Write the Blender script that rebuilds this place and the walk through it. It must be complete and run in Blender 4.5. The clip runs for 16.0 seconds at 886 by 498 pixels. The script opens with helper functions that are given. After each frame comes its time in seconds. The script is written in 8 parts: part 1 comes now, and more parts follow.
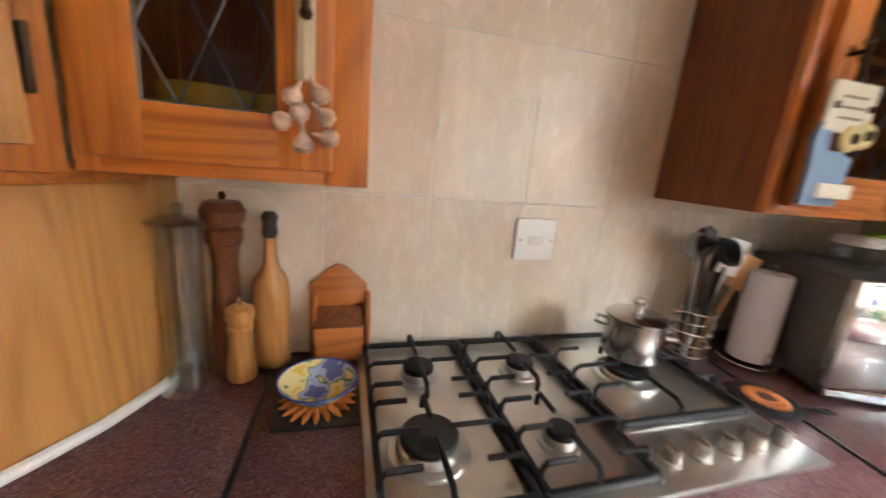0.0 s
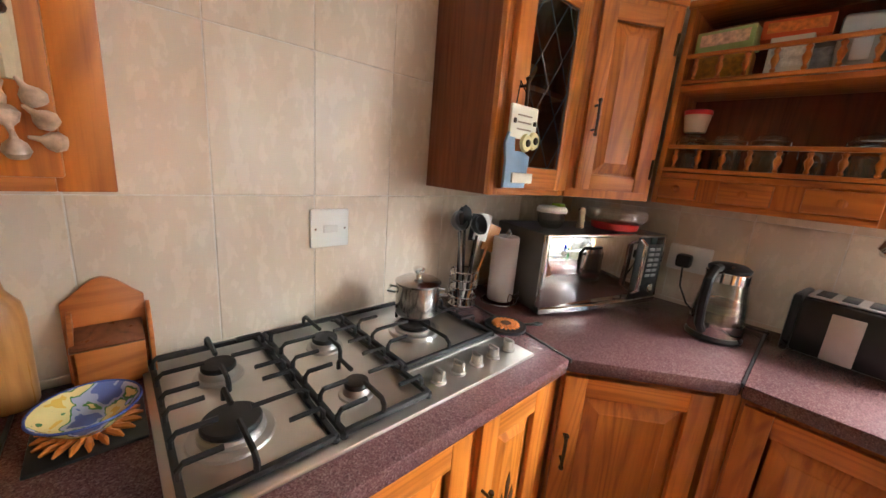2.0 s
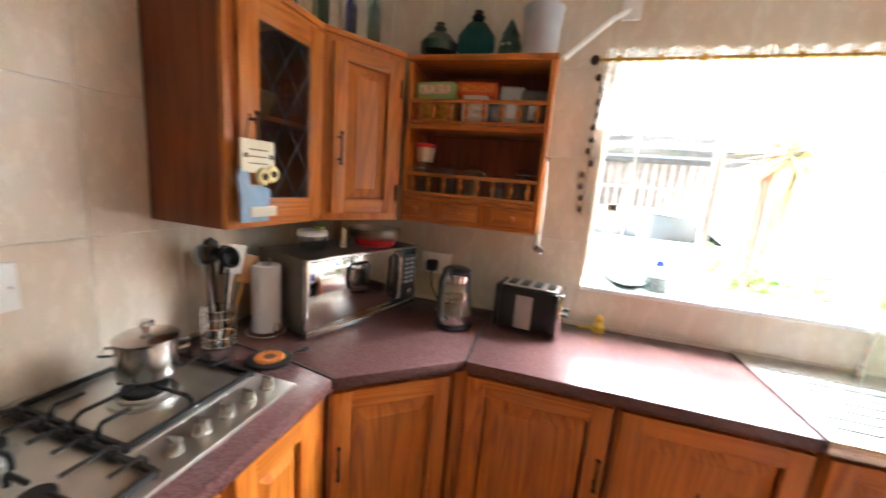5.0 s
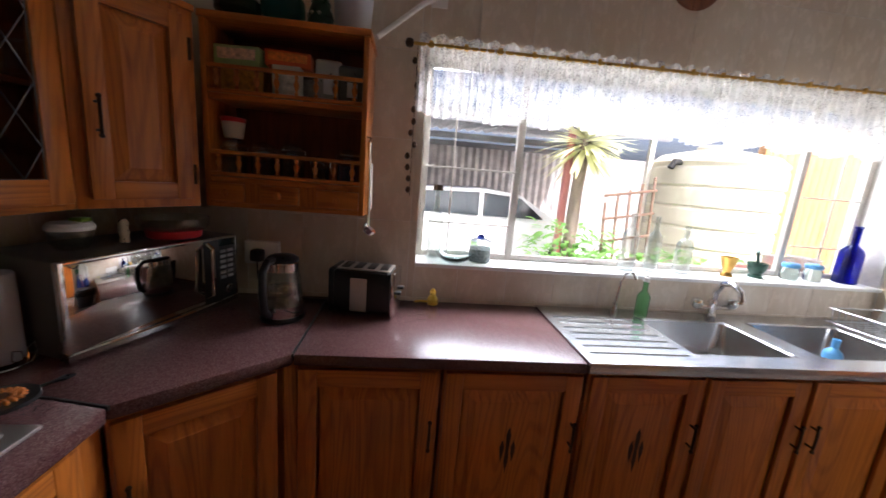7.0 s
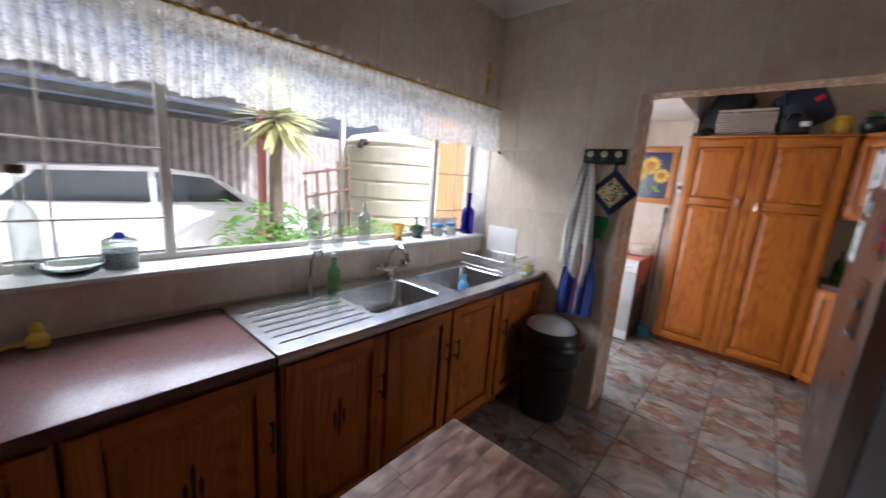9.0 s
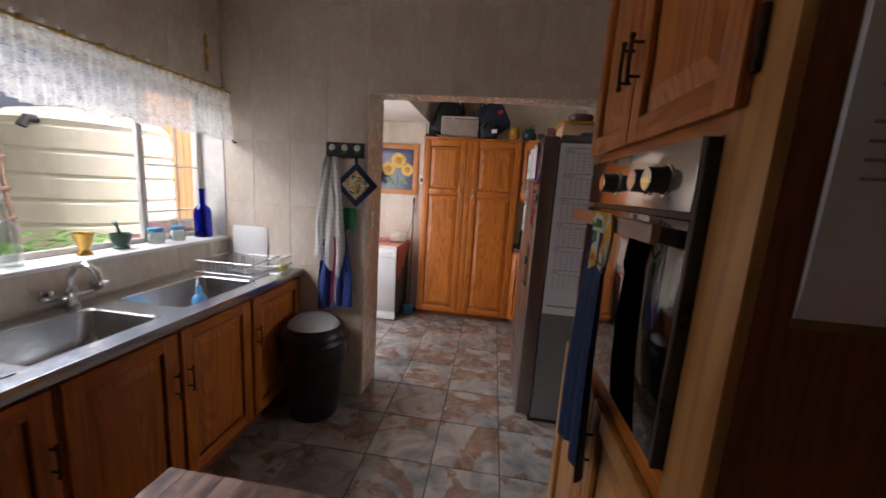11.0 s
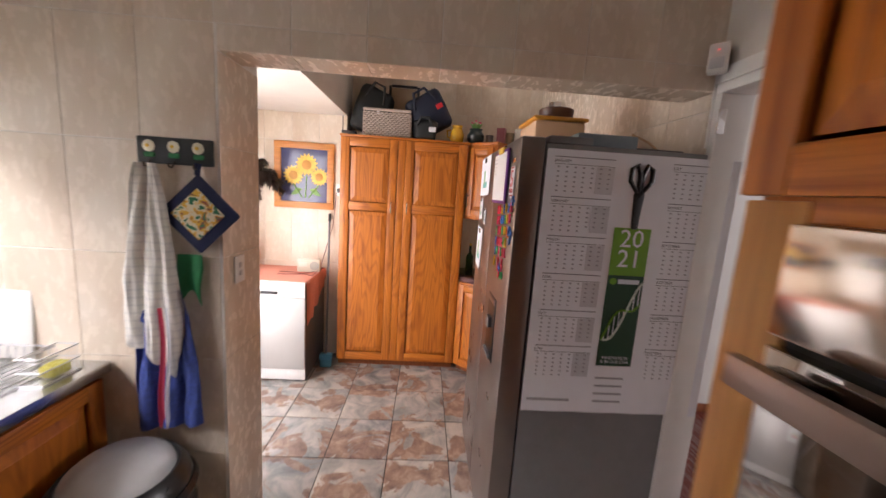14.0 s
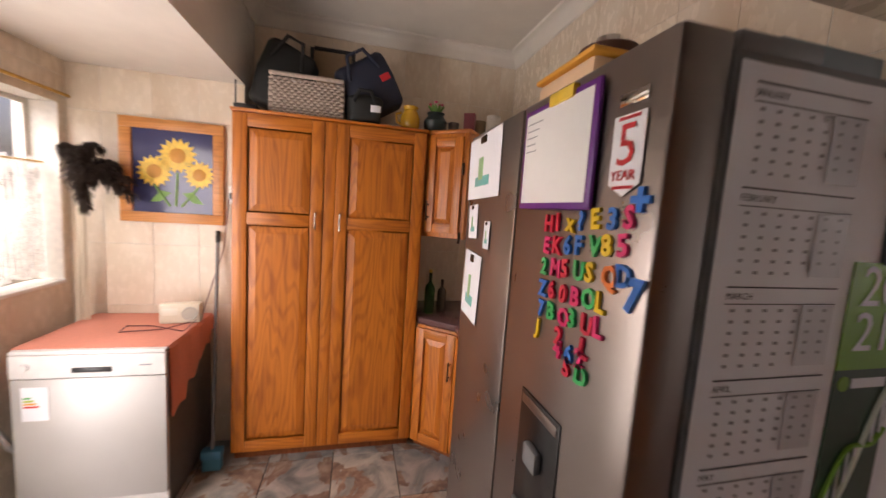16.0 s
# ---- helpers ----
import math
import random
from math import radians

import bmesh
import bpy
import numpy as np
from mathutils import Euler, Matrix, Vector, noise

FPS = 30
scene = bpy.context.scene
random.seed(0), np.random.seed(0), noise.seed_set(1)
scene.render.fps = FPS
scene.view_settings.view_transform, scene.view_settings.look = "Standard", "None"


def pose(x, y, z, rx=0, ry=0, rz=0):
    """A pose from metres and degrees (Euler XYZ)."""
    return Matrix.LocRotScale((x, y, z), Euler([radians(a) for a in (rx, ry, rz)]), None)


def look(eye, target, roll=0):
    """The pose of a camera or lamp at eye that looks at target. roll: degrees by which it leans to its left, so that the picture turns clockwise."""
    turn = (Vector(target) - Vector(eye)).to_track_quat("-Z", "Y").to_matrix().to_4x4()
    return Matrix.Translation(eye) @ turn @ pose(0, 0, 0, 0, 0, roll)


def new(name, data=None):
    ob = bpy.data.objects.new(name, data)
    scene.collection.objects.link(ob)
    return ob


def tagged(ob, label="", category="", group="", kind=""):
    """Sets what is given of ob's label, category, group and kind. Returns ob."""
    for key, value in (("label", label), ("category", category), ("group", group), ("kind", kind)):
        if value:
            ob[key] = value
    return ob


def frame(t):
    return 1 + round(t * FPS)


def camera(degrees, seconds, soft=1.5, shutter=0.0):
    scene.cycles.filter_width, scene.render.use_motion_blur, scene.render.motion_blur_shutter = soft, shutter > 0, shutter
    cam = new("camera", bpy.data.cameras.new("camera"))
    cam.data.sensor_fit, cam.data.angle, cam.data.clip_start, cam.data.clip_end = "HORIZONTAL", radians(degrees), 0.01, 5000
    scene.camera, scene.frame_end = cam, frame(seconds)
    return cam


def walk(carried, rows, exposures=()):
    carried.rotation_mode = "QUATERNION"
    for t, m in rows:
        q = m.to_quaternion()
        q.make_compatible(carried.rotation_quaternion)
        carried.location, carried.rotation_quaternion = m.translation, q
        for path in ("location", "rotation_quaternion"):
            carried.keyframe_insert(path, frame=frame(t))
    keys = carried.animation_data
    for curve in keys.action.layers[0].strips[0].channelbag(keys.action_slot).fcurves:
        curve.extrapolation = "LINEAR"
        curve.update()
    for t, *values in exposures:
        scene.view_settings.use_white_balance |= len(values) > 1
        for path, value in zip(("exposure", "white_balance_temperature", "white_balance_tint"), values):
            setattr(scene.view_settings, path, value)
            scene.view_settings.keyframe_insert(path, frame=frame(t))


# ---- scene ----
cam = camera(101.6, 16.0, shutter=0.5)
PATH = [
    (0, (0.148, 0.139, 1.385), (0.682, 2.009, 0.92), 5.0),
    (0.5, (0.158, 0.082, 1.4), (1.12, 1.775, 0.944), 4.8),
    (1, (0.174, 0.024, 1.41), (1.42, 1.524, 0.964), 4.7),
    (1.5, (0.173, -0.004, 1.418), (1.498, 1.423, 0.962), 4.9),
    (2, (0.171, -0.007, 1.414), (1.506, 1.411, 0.96), 4.7),
    (2.5, (0.186, -0.02, 1.418), (1.542, 1.377, 0.96), 4.8),
    (3, (0.201, -0.055, 1.44), (1.563, 1.34, 0.995), 4.8),
    (3.5, (0.235, -0.032, 1.46), (1.624, 1.337, 1.017), 5.1),
    (4, (0.22, -0.004, 1.556), (1.689, 1.29, 1.149), 5.2),
    (4.5, (0.208, -0.058, 1.545), (1.934, 0.882, 1.176), 5.2),
    (5, (0.209, -0.151, 1.516), (2.102, 0.384, 1.156), 4.8),
    (5.2, (0.214, -0.202, 1.51), (2.141, 0.19, 1.146), 4.9),
    (7.5, (0.24, -0.343, 1.515), (2.155, -0.77, 1.128), 4.6),
    (8, (0.206, -0.469, 1.52), (2.009, -1.241, 1.129), 4.7),
    (8.5, (0.218, -0.493, 1.543), (1.805, -1.644, 1.149), 4.8),
    (9, (0.234, -0.466, 1.54), (1.523, -1.945, 1.154), 4.3),
    (9.5, (0.224, -0.452, 1.556), (1.214, -2.149, 1.181), 4.1),
    (10, (0.186, -0.472, 1.541), (0.878, -2.317, 1.199), 3.8),
    (12.3, (-0.02, -0.778, 1.578), (-0.059, -2.751, 1.25), 3.9),
    (12.5, (-0.019, -0.816, 1.593), (-0.087, -2.787, 1.265), 3.8),
    (13, (0.02, -1.015, 1.612), (-0.083, -2.985, 1.285), 3.8),
    (13.5, (0.122, -1.25, 1.672), (0.031, -3.223, 1.355), 3.9),
    (14, (0.144, -1.519, 1.663), (0.034, -3.493, 1.356), 3.8),
    (14.5, (0.083, -1.847, 1.655), (-0.061, -3.826, 1.401), 3.7),
    (15, (0.081, -2.028, 1.637), (-0.144, -4.003, 1.419), 3.7),
    (15.5, (0.159, -2.234, 1.647), (-0.121, -4.203, 1.429), 3.7),
    (16, (0.219, -2.473, 1.613), (-0.26, -4.403, 1.405), 3.8),
]
walk(cam, [(t, look(eye, target, roll)) for t, eye, target, roll in PATH],
     [(0, 3.5, 5750, 3), (3.5, 3.5, 5750, 3), (5.0, 3.5, 5850, 4), (6.2, 2.3, 5900, 12), (7.5, 1.05, 5650, 14), (9.0, 0.6, 5600, 14), (10.0, 0.35, 5700, 14),
      (12.5, 1.05, 6300, 20), (13.5, 1.45, 6350, 20), (14.5, 1.4, 6400, 18), (16.0, 1.0, 6800, 20)])

# ---- daylight ----
world = bpy.data.worlds.new("sky")
scene.world = world
world.use_nodes = True
wn = world.node_tree.nodes
sky = wn.new("ShaderNodeTexSky")
sky.sky_type, sky.sun_disc = "NISHITA", False
sky.sun_elevation, sky.sun_rotation = radians(58), radians(245)
sky.air_density, sky.dust_density, sky.ozone_density = 0.6, 9.0, 0.4
world.node_tree.links.new(sky.outputs[0], wn["Background"].inputs[0])
wn["Background"].inputs[1].default_value = 0.15


def sun_lamp(strength, azimuth, elevation, angle):
    d = bpy.data.lights.new("sun", "SUN")
    d.energy, d.angle, d.color = strength, radians(angle), (1.0, 0.95, 0.88)
    ob = new("sun", d)
    a, e = radians(azimuth), radians(elevation)
    way = Vector((math.sin(a) * math.cos(e), math.cos(a) * math.cos(e), math.sin(e)))
    ob.matrix_world = look(way * 20, (0, 0, 0))


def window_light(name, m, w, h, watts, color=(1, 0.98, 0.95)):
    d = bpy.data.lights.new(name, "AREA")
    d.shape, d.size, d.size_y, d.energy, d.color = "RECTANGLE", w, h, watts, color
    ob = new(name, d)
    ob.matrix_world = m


sun_lamp(5.0, 245, 58, 1)
window_light("window_light", look((2.95, -1.63, 2.66), (0.75, -1.4, 0.75)), 2.5, 0.8, 60)
window_light("scullery_door_light", look((1.79, -3.52, 1.15), (0.2, -4.1, 0.9)), 0.68, 1.8, 15)
# Added unseen fill lamp for the passage; no window stands behind it.
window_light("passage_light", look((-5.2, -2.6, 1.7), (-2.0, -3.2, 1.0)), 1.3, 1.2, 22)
window_light("scullery_window_light", look((2.45, -4.44, 2.55), (0.9, -4.2, 0.8)), 0.9, 0.7, 25)


# ---- materials ----
def nodes_of(name):
    m = bpy.data.materials.new(name)
    m.use_nodes = True
    nt = m.node_tree
    return m, nt, nt.nodes["Principled BSDF"]


def tex_coords(nt, scale=(1, 1, 1), shift=True):
    tc = nt.nodes.new("ShaderNodeTexCoord")
    mp = nt.nodes.new("ShaderNodeMapping")
    nt.links.new(tc.outputs["Object"], mp.inputs[0])
    mp.inputs["Scale"].default_value = scale
    if shift:
        oi = nt.nodes.new("ShaderNodeObjectInfo")
        mul = nt.nodes.new("ShaderNodeMath")
        mul.operation = "MULTIPLY"
        mul.inputs[1].default_value = 37.0
        nt.links.new(oi.outputs["Random"], mul.inputs[0])
        nt.links.new(mul.outputs[0], mp.inputs["Location"])
    return mp.outputs[0]


def noise_tex(nt, vec, scale, detail=4, rough=0.55, distort=0.0):
    n = nt.nodes.new("ShaderNodeTexNoise")
    n.inputs["Scale"].default_value, n.inputs["Detail"].default_value = scale, detail
    n.inputs["Roughness"].default_value, n.inputs["Distortion"].default_value = rough, distort
    nt.links.new(vec, n.inputs["Vector"])
    return n.outputs["Fac"]


def ramp(nt, fac, stops):
    r = nt.nodes.new("ShaderNodeValToRGB")
    els = r.color_ramp.elements
    while len(els) < len(stops):
        els.new(0.5)
    for e, (p, c) in zip(els, stops):
        e.position, e.color = p, (*c, 1) if len(c) == 3 else c
    nt.links.new(fac, r.inputs[0])
    return r.outputs[0]


def mix(nt, fac, a, b, kind="MIX"):
    m = nt.nodes.new("ShaderNodeMix")
    m.data_type, m.blend_type = "RGBA", kind
    for sock, v in ((m.inputs[0], fac), (m.inputs[6], a), (m.inputs[7], b)):
        if isinstance(v, bpy.types.NodeSocket):
            nt.links.new(v, sock)
        elif isinstance(v, (int, float)):
            sock.default_value = v
        else:
            sock.default_value = (*v, 1)
    return m.outputs[2]


def bump(nt, bsdf, height, strength=0.2, dist=0.002):
    b = nt.nodes.new("ShaderNodeBump")
    b.inputs["Strength"].default_value, b.inputs["Distance"].default_value = strength, dist
    nt.links.new(height, b.inputs["Height"])
    nt.links.new(b.outputs[0], bsdf.inputs["Normal"])


def plain(name, color, rough=0.5, metal=0.0, vary=0.12, scale=9.0, bumps=0.1, coat=0.0):
    """A surface of one colour with soft variation, fine grain and uneven gloss."""
    m, nt, b = nodes_of(name)
    v = tex_coords(nt)
    n = noise_tex(nt, v, scale, 5)
    lo = tuple(c * (1 - vary) for c in color)
    hi = tuple(min(1, c * (1 + vary)) for c in color)
    nt.links.new(ramp(nt, n, [(0.3, lo), (0.7, hi)]), b.inputs["Base Color"])
    n2 = noise_tex(nt, v, scale * 14, 3)
    nt.links.new(ramp(nt, n, [(0.25, (rough * 0.85,) * 3), (0.75, (min(1, rough * 1.15),) * 3)]), b.inputs["Roughness"])
    b.inputs["Metallic"].default_value = metal
    b.inputs["Coat Weight"].default_value = coat
    if bumps:
        bump(nt, b, n2, bumps, 0.001)
    return m


def wood(name, dark, light, along="z", gloss=0.36, rings=1.0):
    """Varnished timber: fine pores and arched growth rings drawn out along one axis."""
    m, nt, b = nodes_of(name)
    fine = {"z": (60, 60, 2.5), "x": (2.5, 60, 60), "y": (60, 2.5, 60)}[along]
    broad = {"z": (5, 5, 0.5), "x": (0.5, 5, 5), "y": (5, 0.5, 5)}[along]
    f = noise_tex(nt, tex_coords(nt, fine), 1.0, 5, 0.6)
    field = noise_tex(nt, tex_coords(nt, broad), rings, 2, 0.4, 0.25)
    mul, sine = nt.nodes.new("ShaderNodeMath"), nt.nodes.new("ShaderNodeMath")
    mul.operation, sine.operation = "MULTIPLY", "SINE"
    mul.inputs[1].default_value = 150.0
    nt.links.new(field, mul.inputs[0])
    nt.links.new(mul.outputs[0], sine.inputs[0])
    mid = tuple(0.4 * a + 0.6 * c for a, c in zip(dark, light))
    c1 = ramp(nt, sine.outputs[0], [(0.0, light), (0.55, mid), (0.95, tuple(0.55 * a + 0.45 * c for a, c in zip(dark, mid)))])
    c2 = ramp(nt, f, [(0.38, tuple(c * 0.8 for c in dark)), (0.48, mid), (0.62, light)])
    patch = noise_tex(nt, tex_coords(nt), 3.0, 2)
    base = mix(nt, 0.42, c1, c2)
    base = mix(nt, 0.15, base, ramp(nt, patch, [(0.35, dark), (0.65, light)]))
    nt.links.new(base, b.inputs["Base Color"])
    nt.links.new(ramp(nt, f, [(0.3, (gloss * 1.35,) * 3), (0.7, (gloss * 0.85,) * 3)]), b.inputs["Roughness"])
    b.inputs["Coat Weight"].default_value, b.inputs["Coat Roughness"].default_value = 0.12, 0.3
    bump(nt, b, f, 0.12, 0.001)
    return m


def tile_mat(name, stops, rough, scale, stretch=(1, 1, 1), per_tile=0.08, bumps=0.08):
    m, nt, b = nodes_of(name)
    v = tex_coords(nt, stretch)
    n = noise_tex(nt, v, scale, 3, 0.45, 0.35)
    c = ramp(nt, n, stops)
    oi = nt.nodes.new("ShaderNodeObjectInfo")
    g = ramp(nt, oi.outputs["Random"], [(0, (1 - per_tile,) * 3), (1, (1,) * 3)])
    nt.links.new(mix(nt, 1.0, c, g, "MULTIPLY"), b.inputs["Base Color"])
    n2 = noise_tex(nt, v, scale * 6, 4)
    nt.links.new(ramp(nt, n2, [(0.3, (rough * 0.8,) * 3), (0.7, (rough * 1.2,) * 3)]), b.inputs["Roughness"])
    bump(nt, b, n2, bumps, 0.001)
    return m


def slate(name):
    """Slate-look ceramic: cloudy blue-grey with torn rust and cream patches, each tile of its own."""
    m, nt, b = nodes_of(name)
    v = tex_coords(nt)
    cloud = noise_tex(nt, v, 5.0, 6, 0.6, 0.8)
    grey = ramp(nt, cloud, [(0.30, (0.17, 0.175, 0.175)), (0.45, (0.28, 0.28, 0.27)), (0.56, (0.40, 0.37, 0.335)), (0.70, (0.50, 0.45, 0.40))])
    veins = noise_tex(nt, v, 11.0, 6, 0.65, 0.5)
    rust = ramp(nt, veins, [(0.32, (0.13, 0.075, 0.055)), (0.5, (0.25, 0.15, 0.108)), (0.66, (0.38, 0.275, 0.205))])
    torn = noise_tex(nt, v, 3.8, 5, 0.55, 0.9)
    c = mix(nt, ramp(nt, torn, [(0.53, (0, 0, 0)), (0.565, (0.85, 0.85, 0.85))]), grey, rust)
    oi = nt.nodes.new("ShaderNodeObjectInfo")
    g = ramp(nt, oi.outputs["Random"], [(0, (0.72, 0.72, 0.74)), (0.5, (1.0, 0.95, 0.9)), (1, (0.9, 0.9, 0.92))])
    nt.links.new(mix(nt, 1.0, c, g, "MULTIPLY"), b.inputs["Base Color"])
    nt.links.new(ramp(nt, cloud, [(0.3, (0.17,) * 3), (0.7, (0.27,) * 3)]), b.inputs["Roughness"])
    bump(nt, b, torn, 0.12, 0.002)
    return m


def granite(name):
    """Speckled laminate: small chips of several tones in a maroon ground."""
    m, nt, b = nodes_of(name)
    v = tex_coords(nt, shift=False)
    tones = []
    for scale, stops in ((360, [(0.0, (0.05, 0.021, 0.021)), (0.3, (0.10, 0.042, 0.042)), (0.62, (0.15, 0.068, 0.068)), (0.85, (0.19, 0.10, 0.095)), (0.96, (0.26, 0.165, 0.155))]),
                         (640, [(0.0, (0.06, 0.022, 0.022)), (0.5, (0.14, 0.062, 0.062)), (0.9, (0.20, 0.115, 0.11))])):
        vo = nt.nodes.new("ShaderNodeTexVoronoi")
        vo.inputs["Scale"].default_value = scale
        nt.links.new(v, vo.inputs["Vector"])
        sep = nt.nodes.new("ShaderNodeSeparateColor")
        nt.links.new(vo.outputs["Color"], sep.inputs[0])
        tones.append(ramp(nt, sep.outputs[0], stops))
    nt.links.new(mix(nt, 0.5, *tones), b.inputs["Base Color"])
    b.inputs["Roughness"].default_value = 0.24
    return m


def glass(name, color=(1, 1, 1), rough=0.0, ior=1.45):
    m, nt, b = nodes_of(name)
    b.inputs["Base Color"].default_value = (*color, 1)
    b.inputs["Roughness"].default_value, b.inputs["IOR"].default_value = rough, ior
    b.inputs["Transmission Weight"].default_value = 1.0
    return m


def thin_glass(name):
    """Thin-walled glassware: clear body with a sharp sheen that grows towards its edges."""
    m, nt, b = nodes_of(name)
    clear, shine = nt.nodes.new("ShaderNodeBsdfTransparent"), nt.nodes.new("ShaderNodeBsdfGlossy")
    clear.inputs["Color"].default_value = (0.90, 0.92, 0.91, 1)
    shine.inputs["Roughness"].default_value = 0.06
    fr, blend = nt.nodes.new("ShaderNodeLayerWeight"), nt.nodes.new("ShaderNodeMixShader")
    fr.inputs["Blend"].default_value = 0.25
    gain = nt.nodes.new("ShaderNodeMath")
    gain.operation = "MULTIPLY_ADD"
    gain.inputs[1].default_value, gain.inputs[2].default_value = 0.65, 0.08
    nt.links.new(fr.outputs["Facing"], gain.inputs[0])
    nt.links.new(gain.outputs[0], blend.inputs[0])
    nt.links.new(clear.outputs[0], blend.inputs[1])
    nt.links.new(shine.outputs[0], blend.inputs[2])
    out = [n for n in nt.nodes if n.type == "OUTPUT_MATERIAL"][0]
    nt.links.new(blend.outputs[0], out.inputs["Surface"])
    nt.nodes.remove(b)
    return m


def brushed(name, color, rough=0.3, along="x"):
    m, nt, b = nodes_of(name)
    st = {"x": (2, 300, 300), "y": (300, 2, 300), "z": (300, 300, 2)}[along]
    f = noise_tex(nt, tex_coords(nt, st), 1.0, 3)
    smear = noise_tex(nt, tex_coords(nt), 6, 4)
    nt.links.new(ramp(nt, smear, [(0.3, tuple(c * 0.86 for c in color)), (0.7, color)]), b.inputs["Base Color"])
    nt.links.new(ramp(nt, f, [(0.3, (rough * 0.93,) * 3), (0.7, (rough * 1.07,) * 3)]), b.inputs["Roughness"])
    b.inputs["Metallic"].default_value = 1.0
    return m


OAK = wood("oak", (0.28, 0.064, 0.006), (0.60, 0.19, 0.021))
OAK_H = wood("oak_cross", (0.28, 0.064, 0.006), (0.60, 0.19, 0.021), "x")
# Pale oak; also a lit copy of the oak for a window-facing door.
OAK_PALE_AND_LIT = wood("oak_pale_and_lit", (0.40, 0.165, 0.038), (0.60, 0.29, 0.08), "z", 0.34, 0.7)
# Dark oak for plinths, backs and skirting; also painted shade on side panels.
OAK_DARK_AND_SHADED = wood("oak_dark_and_shaded", (0.14, 0.032, 0.005), (0.24, 0.062, 0.011), "z", 0.6)
BLOCK = wood("worn_block", (0.13, 0.06, 0.035), (0.34, 0.19, 0.12), "x", 0.5)
TILE = tile_mat("wall_tile", [(0.25, (0.65, 0.53, 0.405)), (0.45, (0.70, 0.595, 0.47)), (0.6, (0.735, 0.64, 0.52)), (0.75, (0.76, 0.675, 0.565))], 0.26, 2.6, (2.2, 1.0, 1.6), 0.05, 0.03)
GROUT = plain("grout", (0.72, 0.68, 0.62), 0.85, 0, 0.1, 30)
SLATE = slate("slate_tile")
FLOOR_GROUT = plain("floor_grout", (0.055, 0.048, 0.042), 0.9, 0, 0.2, 40)
PLASTER = plain("ceiling_paint", (0.74, 0.70, 0.64), 0.8, 0, 0.04, 6)
WHITE = plain("white_paint", (0.80, 0.79, 0.76), 0.45, 0, 0.03, 8, 0.04)
PLASTIC = plain("white_plastic", (0.80, 0.79, 0.75), 0.35, 0, 0.03, 8, 0.02)
COUNTER = granite("speckled_worktop")
STEEL = brushed("brushed_steel", (0.70, 0.67, 0.63), 0.34)
CHROME = brushed("chrome", (0.82, 0.82, 0.82), 0.08)
IRON = plain("cast_iron", (0.012, 0.012, 0.013), 0.45, 0.0, 0.3, 60, 0.3)
BLACK = plain("black_plastic", (0.012, 0.012, 0.013), 0.3, 0, 0.2, 20, 0.03)
GRAPHITE = plain("graphite_steel", (0.27, 0.235, 0.22), 0.30, 0.85, 0.05, 5, 0.02)
GRAPHITE_PAINT = plain("graphite_paint", (0.19, 0.188, 0.19), 0.5, 0, 0.06, 20, 0.1)
CLEAR = glass("clear_glass")
THIN = thin_glass("thin_blown_glass")
PAPER = plain("paper", (0.80, 0.81, 0.85), 0.7, 0, 0.03, 8, 0.05)
BRONZE = plain("aged_bronze", (0.06, 0.035, 0.02), 0.4, 0.8, 0.3, 40, 0.2)


# ---- building helpers ----
def thing(name, m, label, category, group=""):
    ob = new(name)
    ob.empty_display_size = 0.05
    ob.matrix_world = m
    return tagged(ob, label, category, group)


def finish(bm, material, name, smooth=True):
    me = bpy.data.meshes.new(name)
    bmesh.ops.recalc_face_normals(bm, faces=bm.faces)
    if smooth:
        for f in bm.faces:
            f.smooth = True
        for e in bm.edges:
            e.smooth = not (len(e.link_faces) == 2 and e.calc_face_angle(0) > radians(35))
    bm.to_mesh(me)
    bm.free()
    if material:
        me.materials.append(material)
    return me


def part(name, bm, material, parent=None, label=""):
    ob = new(name, finish(bm, material, name))
    if parent is not None:
        ob.parent = parent
    return tagged(ob, label) if label else ob


def whole(name, bm, material, m, label, category, group=""):
    ob = new(name, finish(bm, material, name))
    ob.matrix_world = m
    return tagged(ob, label, category, group)


def structure(name, bm, material, label, category):
    ob = new(name, finish(bm, material, name))
    return tagged(ob, label, category, "", "structure")


def box(x0, x1, y0, y1, z0, z1, bevel=0.0, bm=None, segs=2):
    """Adds a box, with rounded edges if bevel is given, to bm or a fresh bmesh."""
    b = bmesh.new()
    bmesh.ops.create_cube(b, size=1)
    bmesh.ops.transform(b, matrix=Matrix.Translation(((x0 + x1) / 2, (y0 + y1) / 2, (z0 + z1) / 2)) @ Matrix.Diagonal((abs(x1 - x0), abs(y1 - y0), abs(z1 - z0), 1)), verts=b.verts)
    if bevel:
        bmesh.ops.bevel(b, geom=b.edges[:], offset=bevel, segments=segs, profile=0.5, affect="EDGES")
    return joined(bm, b)


def joined(bm, b):
    if bm is None:
        return b
    me = bpy.data.meshes.new("temp")
    b.to_mesh(me)
    b.free()
    bm.from_mesh(me)
    bpy.data.meshes.remove(me)
    return bm


